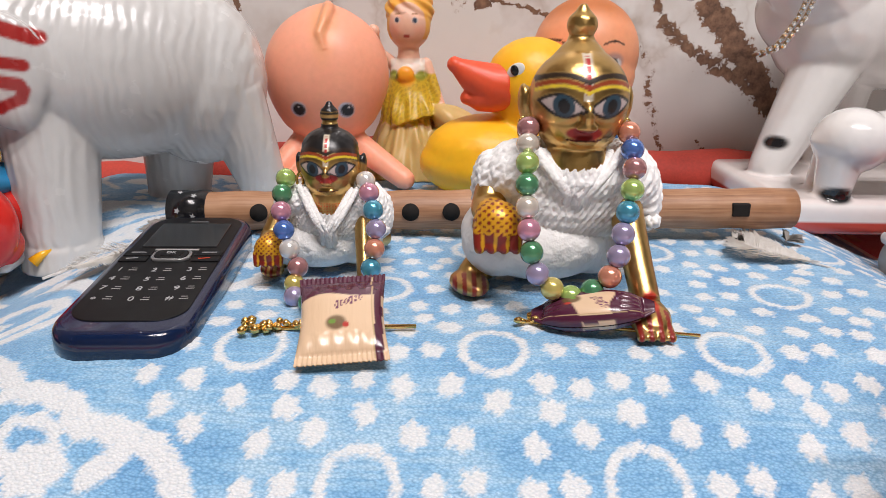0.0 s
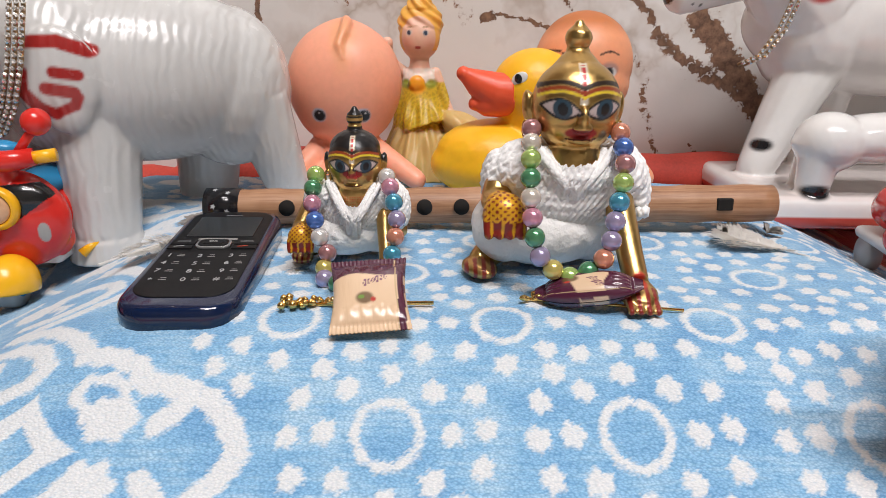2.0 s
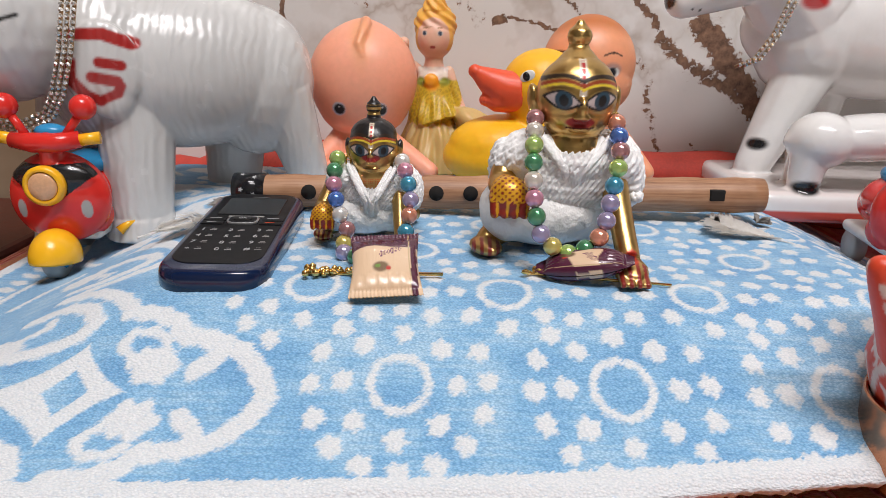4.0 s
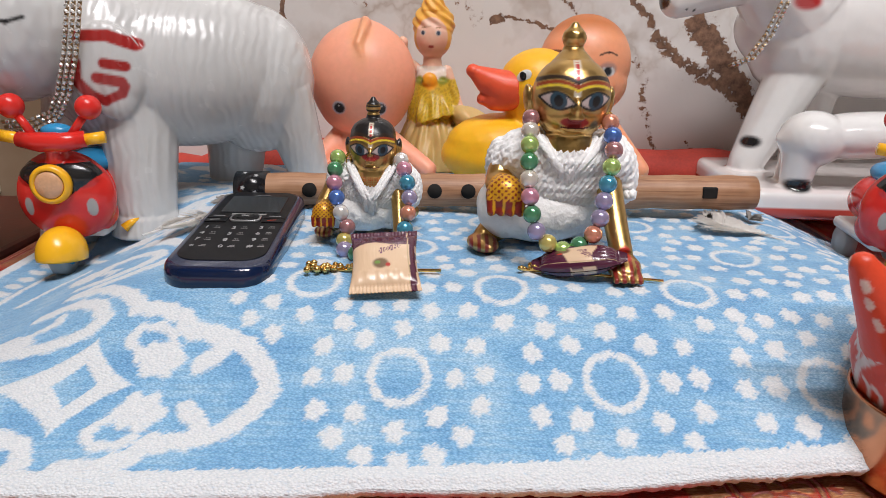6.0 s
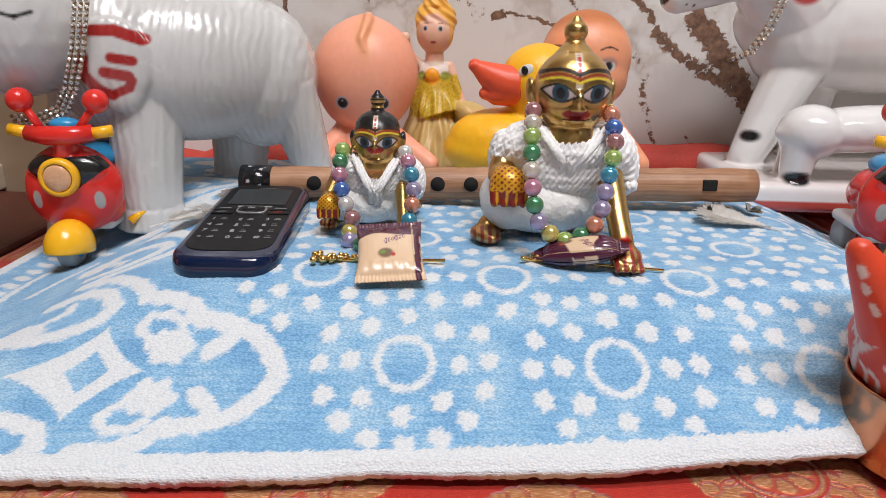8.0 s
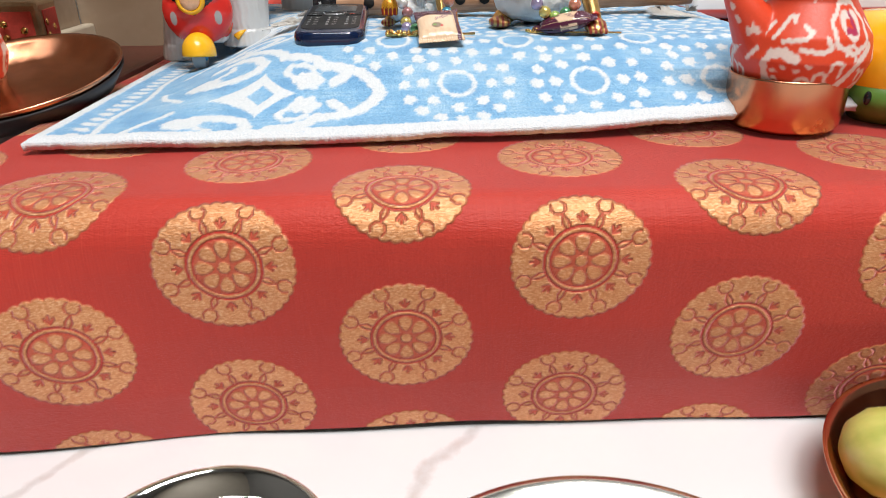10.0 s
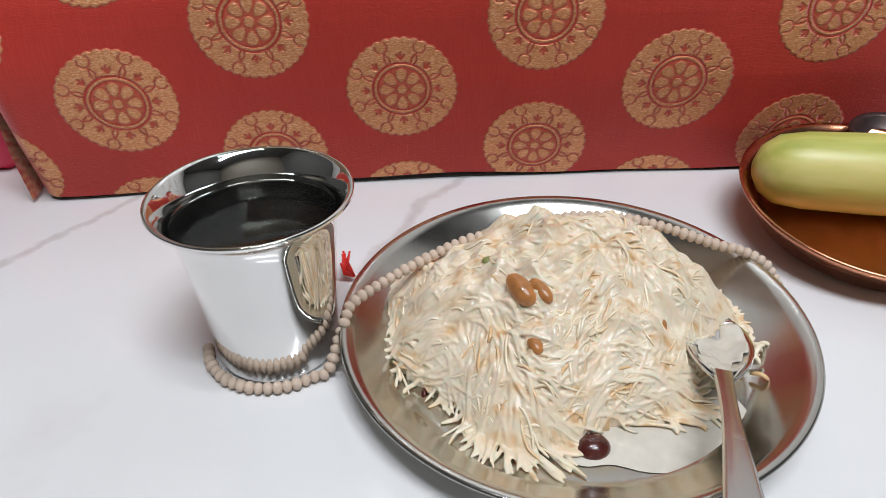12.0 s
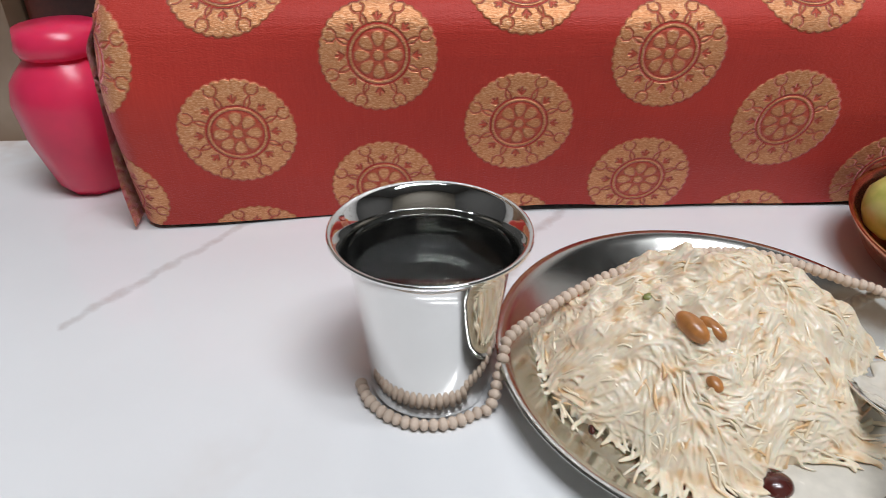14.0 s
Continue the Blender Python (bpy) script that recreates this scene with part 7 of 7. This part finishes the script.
def heap(bm, count, r0, r1, l0, l1, lift0, lift1, flat1):
    n = 0
    while n < count:
        x, y = PLATE[0] - 0.006 + rnd.uniform(-1, 1) * 0.086, PLATE[1] + rnd.uniform(-1, 1) * 0.076
        if mound(x, y) <= 0.0008:
            continue
        cl = noise.noise(Vector((x * 30, y * 30, 11.0))) * 4.5 + rnd.gauss(0, 0.42)
        strand(bm, x, y, cl, rnd.uniform(l0, l1), rnd.uniform(r0, r1), rnd.uniform(lift0, lift1), rnd.uniform(1.0, flat1))
        n += 1


def pudding_form(bm):
    grid = {}
    n = 80
    for i in range(n):
        for j in range(n):
            x, y = PLATE[0] - 0.006 + (i / (n - 1) - 0.5) * 0.176, PLATE[1] + (j / (n - 1) - 0.5) * 0.156
            h = mound(x, y)
            if h > 0:
                grid[i, j] = (bm.verts.new((x, y, max(0.0012, h))), bm.verts.new((x, y, 0.0)))
    edge = {}
    for i, j in list(grid):
        k = [(i, j), (i + 1, j), (i + 1, j + 1), (i, j + 1)]
        if all(q in grid for q in k):
            bm.faces.new([grid[q][0] for q in k])
            bm.faces.new([grid[q][1] for q in k][::-1])
            for e0, e1 in zip(k, k[1:] + k[:1]):
                if (e1, e0) in edge:
                    del edge[e1, e0]
                else:
                    edge[e0, e1] = 1
    for e0, e1 in edge:
        bm.faces.new((grid[e0][1], grid[e1][1], grid[e1][0], grid[e0][0]))
    loose = [v for v in bm.verts if not v.link_faces]
    bmesh.ops.delete(bm, geom=loose, context="VERTS")
    heap(bm, 1500, 0.0006, 0.0009, 0.012, 0.028, -0.0004, 0.0012, 2.4)
    heap(bm, 1900, 0.0005, 0.0007, 0.010, 0.024, 0.0001, 0.0016, 1.5)
    for k in range(30):
        a = rnd.uniform(0, 2 * math.pi)
        strand(bm, PLATE[0] - 0.004 + 0.074 * math.cos(a), PLATE[1] + 0.003 + 0.060 * math.sin(a), a + rnd.uniform(-0.8, 0.8), rnd.uniform(0.006, 0.012), 0.0011, 0.0005, 1.1)


def pudding_paint(p, n):
    c = base_paint(len(p), (0.82, 0.695, 0.52))
    f = np.sin(p[:, 0] * 170 + 3 * np.sin(p[:, 1] * 140)) * np.sin(p[:, 1] * 190 + 2 * np.sin(p[:, 0] * 110) + p[:, 2] * 260)
    g = np.sin(p[:, 0] * 613 + p[:, 1] * 401) * np.sin(p[:, 1] * 547 - p[:, 0] * 233)
    dab(c, step(0.1, 0.9, f) * 0.6, (0.76, 0.55, 0.33))
    dab(c, step(0.55, 0.95, f * 0.7 + g * 0.5) * 0.7, (0.66, 0.40, 0.17))
    dab(c, step(0.3, 0.9, -f) * 0.5, (0.85, 0.77, 0.63))
    return c


M["pudding"] = painted("pudding", 0.34, coat=0.3, sub=0.3, grain=420, bump=0.15)
organic("pudding", pudding_form, 0.00048, 1, pudding_paint, M["pudding"], food)["label"] = "pale cream-soaked vermicelli heap"
bm = bmesh.new()
heap(bm, 900, 0.0004, 0.0006, 0.009, 0.022, 0.0002, 0.0018, 1.6)
for k in range(9):
    strand(bm, 0.0980 + rnd.gauss(0, 0.003), -0.1400 + rnd.gauss(0, 0.007), rnd.uniform(-0.8, 0.8), rnd.uniform(0.006, 0.011), 0.0009, 0.003, 1.3)
o = part("loose_strand", bm, M["vermicelli"], food, "thin loose vermicelli strands")
o["kind"] = "stuff"
M["cashew"] = surface("fried_cashew", (0.42, 0.17, 0.045), 0.3, grain=200, vary=0.5, bump=0.1, coat=0.5)
M["raisin"] = surface("raisin", (0.07, 0.012, 0.008), 0.25, grain=400, vary=0.4, bump=0.6, coat=0.6)
M["pistachio"] = surface("pistachio", (0.25, 0.26, 0.08), 0.4, grain=400, vary=0.3)
M["milk"] = surface("milk_film", (0.62, 0.58, 0.50), 0.25, grain=120, vary=0.2, bump=0.2, coat=0.4)


def nut(name, x, y, s, turn, material, label):
    ob = part(name, ball(1, (0, 0, 0), s, sub=3), material, food, label, m=pose(x, y, mound(x, y) + 0.0006, 12, 0, turn))
    return ob


nut("cashew", -0.003, -0.1390, (0.0048, 0.0088, 0.0046), 28, M["cashew"], "browned cashew half")
nut("cashew", 0.005, -0.1405, (0.0034, 0.0070, 0.0032), 30, M["cashew"], "browned cashew half")
nut("raisin", 0.0205, -0.1880, (0.0068, 0.0058, 0.0045), 10, M["raisin"], "dark plump raisin")
nut("pistachio", -0.0140, -0.1180, (0.0034, 0.0022, 0.0016), 0, M["pistachio"], "green pistachio sliver")
nut("cashew", 0.0005, -0.1600, (0.0030, 0.0046, 0.0024), 20, M["cashew"], "browned cashew piece")
nut("cashew", 0.0290, -0.0830, (0.0050, 0.0032, 0.0026), 0, M["cashew"], "browned cashew piece")
nut("cashew", 0.0560, -0.1440, (0.0026, 0.0050, 0.0022), -20, M["cashew"], "browned cashew piece")
nut("raisin", -0.0440, -0.1560, (0.0012, 0.0024, 0.0012), 0, M["raisin"], "dark speck of raisin")
nut("raisin", -0.0120, -0.1020, (0.0020, 0.0010, 0.0008), 0, M["raisin"], "dark speck of raisin")
# thin milk on the dish
bm = bmesh.new()
ring = []
for k in range(160):
    a = 2 * math.pi * k / 160
    r = 0.057 + 0.012 * math.sin(2 * a + 3.6) + 0.004 * math.sin(5 * a) + 0.002 * math.sin(11 * a + 1) + 0.0015 * math.sin(17 * a)
    ring.append(bm.verts.new((PLATE[0] + 0.002 + r * math.cos(a) * 1.12, PLATE[1] - 0.014 + r * math.sin(a), 0.0006)))
bm.faces.new(ring)
part("milk", bm, M["milk"], food, "thin film of milk")

# ---- spoon ----
sp = thing("steel_spoon", "steel spoon resting on the plate and pudding", "spoon")
bm = bmesh.new()
ctr = Vector((0.0800, -0.1500, 0.0165))
d = (Vector((0.0490, -0.2450, 0.0330)) - ctr).normalized()
s = d.cross(Vector((0, 0, 1))).normalized()
up = s.cross(d)
N1, N2 = 18, 14
rows = []
for i in range(N1 + 1):
    u = i / N1
    half = 0.0150 * math.sin(math.pi * (0.06 + 0.90 * u) ** 0.9) ** 0.7 * (1 - 0.18 * u)
    row = []
    for j in range(N2 + 1):
        v = 2 * j / N2 - 1
        depth = -0.0055 * math.sin(math.pi * min(1, u * 0.98 + 0.01)) * (1 - v * v)
        row.append(bm.verts.new(ctr + d * (-0.025 + 0.050 * u) + s * half * v + up * (depth + 0.0012)))
    rows.append(row)
smear, laid = bmesh.new(), {}
for i in range(N1):
    for j in range(1, N2):
        q = rows[i][j].co
        wet = noise.noise(q * 95) + 0.55 * noise.noise(q * 320) + 0.30 * abs(2 * j / N2 - 1) + 0.10
        if i > 1 and wet > 0.0:
            laid[i, j] = smear.verts.new(q + up * (0.0004 + 0.0022 * min(1, wet)) - Vector((0, 0, 0.0022)))
for i, j in laid:
    k = [(i, j), (i + 1, j), (i + 1, j + 1), (i, j + 1)]
    if all(q in laid for q in k):
        smear.faces.new([laid[q] for q in k])
bmesh.ops.delete(smear, geom=[v for v in smear.verts if not v.link_faces], context="VERTS")
rim = bmesh.ops.extrude_face_region(smear, geom=smear.faces[:])
for v in rim["geom"]:
    if isinstance(v, bmesh.types.BMVert):
        v.co -= up * 0.0006
bmesh.ops.subdivide_edges(smear, edges=smear.edges[:], cuts=1, use_grid_fill=True, smooth=0.6)
bmesh.ops.recalc_face_normals(smear, faces=smear.faces[:])
part("smear", smear, M["milk"], food, "creamy smear of pudding in the spoon")
for a, b in zip(rows, rows[1:]):
    for j in range(N2):
        bm.faces.new((a[j], a[j + 1], b[j + 1], b[j]))
ob = part("bowl", bm, M["steel"], sp)
ob.modifiers.new("s", "SOLIDIFY").thickness = 0.0011
bm = bmesh.new()
prev = None
for i in range(25):
    u = i / 24
    c = ctr + d * (0.019 + 0.105 * u) + up * (0.0010 + 0.0035 * math.sin(u * 2.2))
    hw = 0.0028 + 0.0046 * step(0.15, 1.0, np.array(u)) + 0.0012 * (1 - u) ** 6
    ring = [bm.verts.new(c + s * hw * a + up * b) for a, b in ((-1, -0.0006), (-0.6, -0.0009), (0.6, -0.0009), (1, -0.0006), (1, 0.0004), (0.7, 0.0010), (-0.7, 0.0010), (-1, 0.0004))]
    if prev:
        for k in range(8):
            bm.faces.new((prev[k], prev[(k + 1) % 8], ring[(k + 1) % 8], ring[k]))
    prev = ring
bm.faces.new(prev)
part("handle", bm, M["steel_dull"], sp)

# ---- wooden prayer beads ----
mala = thing("prayer_beads", "string of pale wooden prayer beads round the tumbler", "beads")
bm = bmesh.new()
bmesh.ops.create_uvsphere(bm, u_segments=12, v_segments=8, radius=1.0)
for v in bm.verts:
    v.co.z *= 0.78
WB = bpy.data.meshes.new("wooden_bead")
bm.to_mesh(WB)
bm.free()
WB.shade_smooth()
WB.materials.append(M["wood_bead"])


def bead_run(pts, r):
    L = sum((Vector(b) - Vector(a)).length for a, b in zip(pts, pts[1:]))
    places = along(pts, max(2, int(L / (r * 1.36))))
    jr = random.Random(9)
    for a, b in zip(places, places[1:] + [2 * places[-1] - places[-2]]):
        o = new("wooden_bead", WB)
        o.parent = mala
        q = (b - a).to_track_quat("Z", "Y")
        k = r * jr.uniform(0.92, 1.06)
        o.matrix_local = Matrix.LocRotScale(a, q, (k, k, k))
    part("thread", tube(places, 0.0005, 6), M["wood_bead"], mala)


def round_cup(a, r, z):
    return (CUP[0] + r * math.cos(radians(a)), CUP[1] + r * math.sin(radians(a)), z)


R = 0.0029
bead_run([round_cup(a, 0.0318, 0.0030) for a in (190, 210, 235, 260, 285, 305)] + [(-0.0850, -0.1420, 0.0050), (-0.0785, -0.1260, 0.0175), (-0.0745, -0.1170, 0.0215), (-0.0570, -0.1030, 0.0245), (-0.0400, -0.0925, 0.0275), (-0.0230, -0.0845, 0.0305), (-0.0040, -0.0835, 0.0350), (0.0260, -0.0760, 0.0370), (0.0520, -0.0735, 0.0345), (0.0730, -0.0760, 0.0305), (0.0900, -0.0800, 0.0260), (0.1030, -0.0835, 0.0225), (0.1150, -0.0860, 0.0200), (0.1270, -0.0890, 0.0130), (0.1330, -0.0930, 0.0035)], R)
bead_run([(-0.0700, -0.0790, 0.0030), (-0.0745, -0.0765, 0.0030)], R)
bm = bmesh.new()
for k in range(26):
    a = random.Random(k).uniform(-1, 1)
    b = random.Random(k + 99).uniform(-1, 1)
    tube([(-0.0790, -0.0745, 0.0040), (-0.0835 + 0.001 * b, -0.0715 + 0.004 * a, 0.0075 + 0.002 * b), (-0.0835 + 0.002 * b, -0.0690 + 0.007 * a, 0.0070 + 0.006 * abs(b))], 0.0006, 5, bm)
part("tassel", bm, M["red_plastic"], mala, "bright red thread tassel")

# ---- copper plate with a cucumber ----
copper_plate(pose(0.2025, -0.0440, 0.0065, 7.0, 0, 0), "copper plate leaning on the platform with a cucumber", 0.071, 0.021, False)


def cucumber_material():
    m, nt, p = nodes_of("cucumber")
    tc = nt.nodes.new("ShaderNodeTexCoord")
    mp = nt.nodes.new("ShaderNodeMapping")
    mp.inputs["Scale"].default_value = (9, 70, 70)
    link(nt, tc.outputs["Object"], mp.inputs["Vector"])
    n = node(nt, "ShaderNodeTexNoise", Scale=1.0, Detail=3.0)
    link(nt, mp.outputs[0], n.inputs["Vector"])
    n2 = node(nt, "ShaderNodeTexNoise", Scale=240.0, Detail=3.0)
    link(nt, tc.outputs["Object"], n2.inputs["Vector"])
    link(nt, ramp(nt, n.outputs["Fac"], [(0.32, (0.42, 0.45, 0.09)), (0.5, (0.60, 0.58, 0.16)), (0.7, (0.74, 0.66, 0.25))]), p.inputs["Base Color"])
    p.inputs["Roughness"].default_value = 0.35
    p.inputs["Subsurface Weight"].default_value = 0.15
    p.inputs["Subsurface Scale"].default_value = 0.004
    b = nt.nodes.new("ShaderNodeBump")
    b.inputs["Strength"].default_value, b.inputs["Distance"].default_value = 0.15, 0.0006
    link(nt, n2.outputs["Fac"], b.inputs["Height"])
    link(nt, b.outputs[0], p.inputs["Normal"])
    return m


bm = lathe([(0, -0.0005), (0.006, 0.0), (0.0135, 0.004), (0.0190, 0.012), (0.0212, 0.026), (0.0222, 0.060), (0.0222, 0.110), (0.0205, 0.140), (0.014, 0.156), (0.0, 0.160)], 36)
bmesh.ops.rotate(bm, cent=(0, 0, 0), matrix=Matrix.Rotation(radians(90), 3, "Y"), verts=bm.verts)
cu = part("cucumber", bm, cucumber_material(), m=pose(0.1415, -0.0270, 0.0345, 0, 1.0, -9))
tagged(cu, "pale green ripe cucumber lying in a copper plate", "cucumber")
lp = part("small_lamp_cup", lathe([(0, 0.0), (0.016, 0.0), (0.021, 0.006), (0.0235, 0.016), (0.0250, 0.018), (0.0240, 0.0195), (0.0215, 0.018), (0.0180, 0.008), (0, 0.006)], 40), surface("tarnished_metal", (0.12, 0.09, 0.085), 0.38, 0.8, grain=200, vary=0.3), m=pose(0.2320, -0.0020, 0.0225, 6, 0, 0))
tagged(lp, "dark tarnished metal lamp cup in a copper plate", "cup")
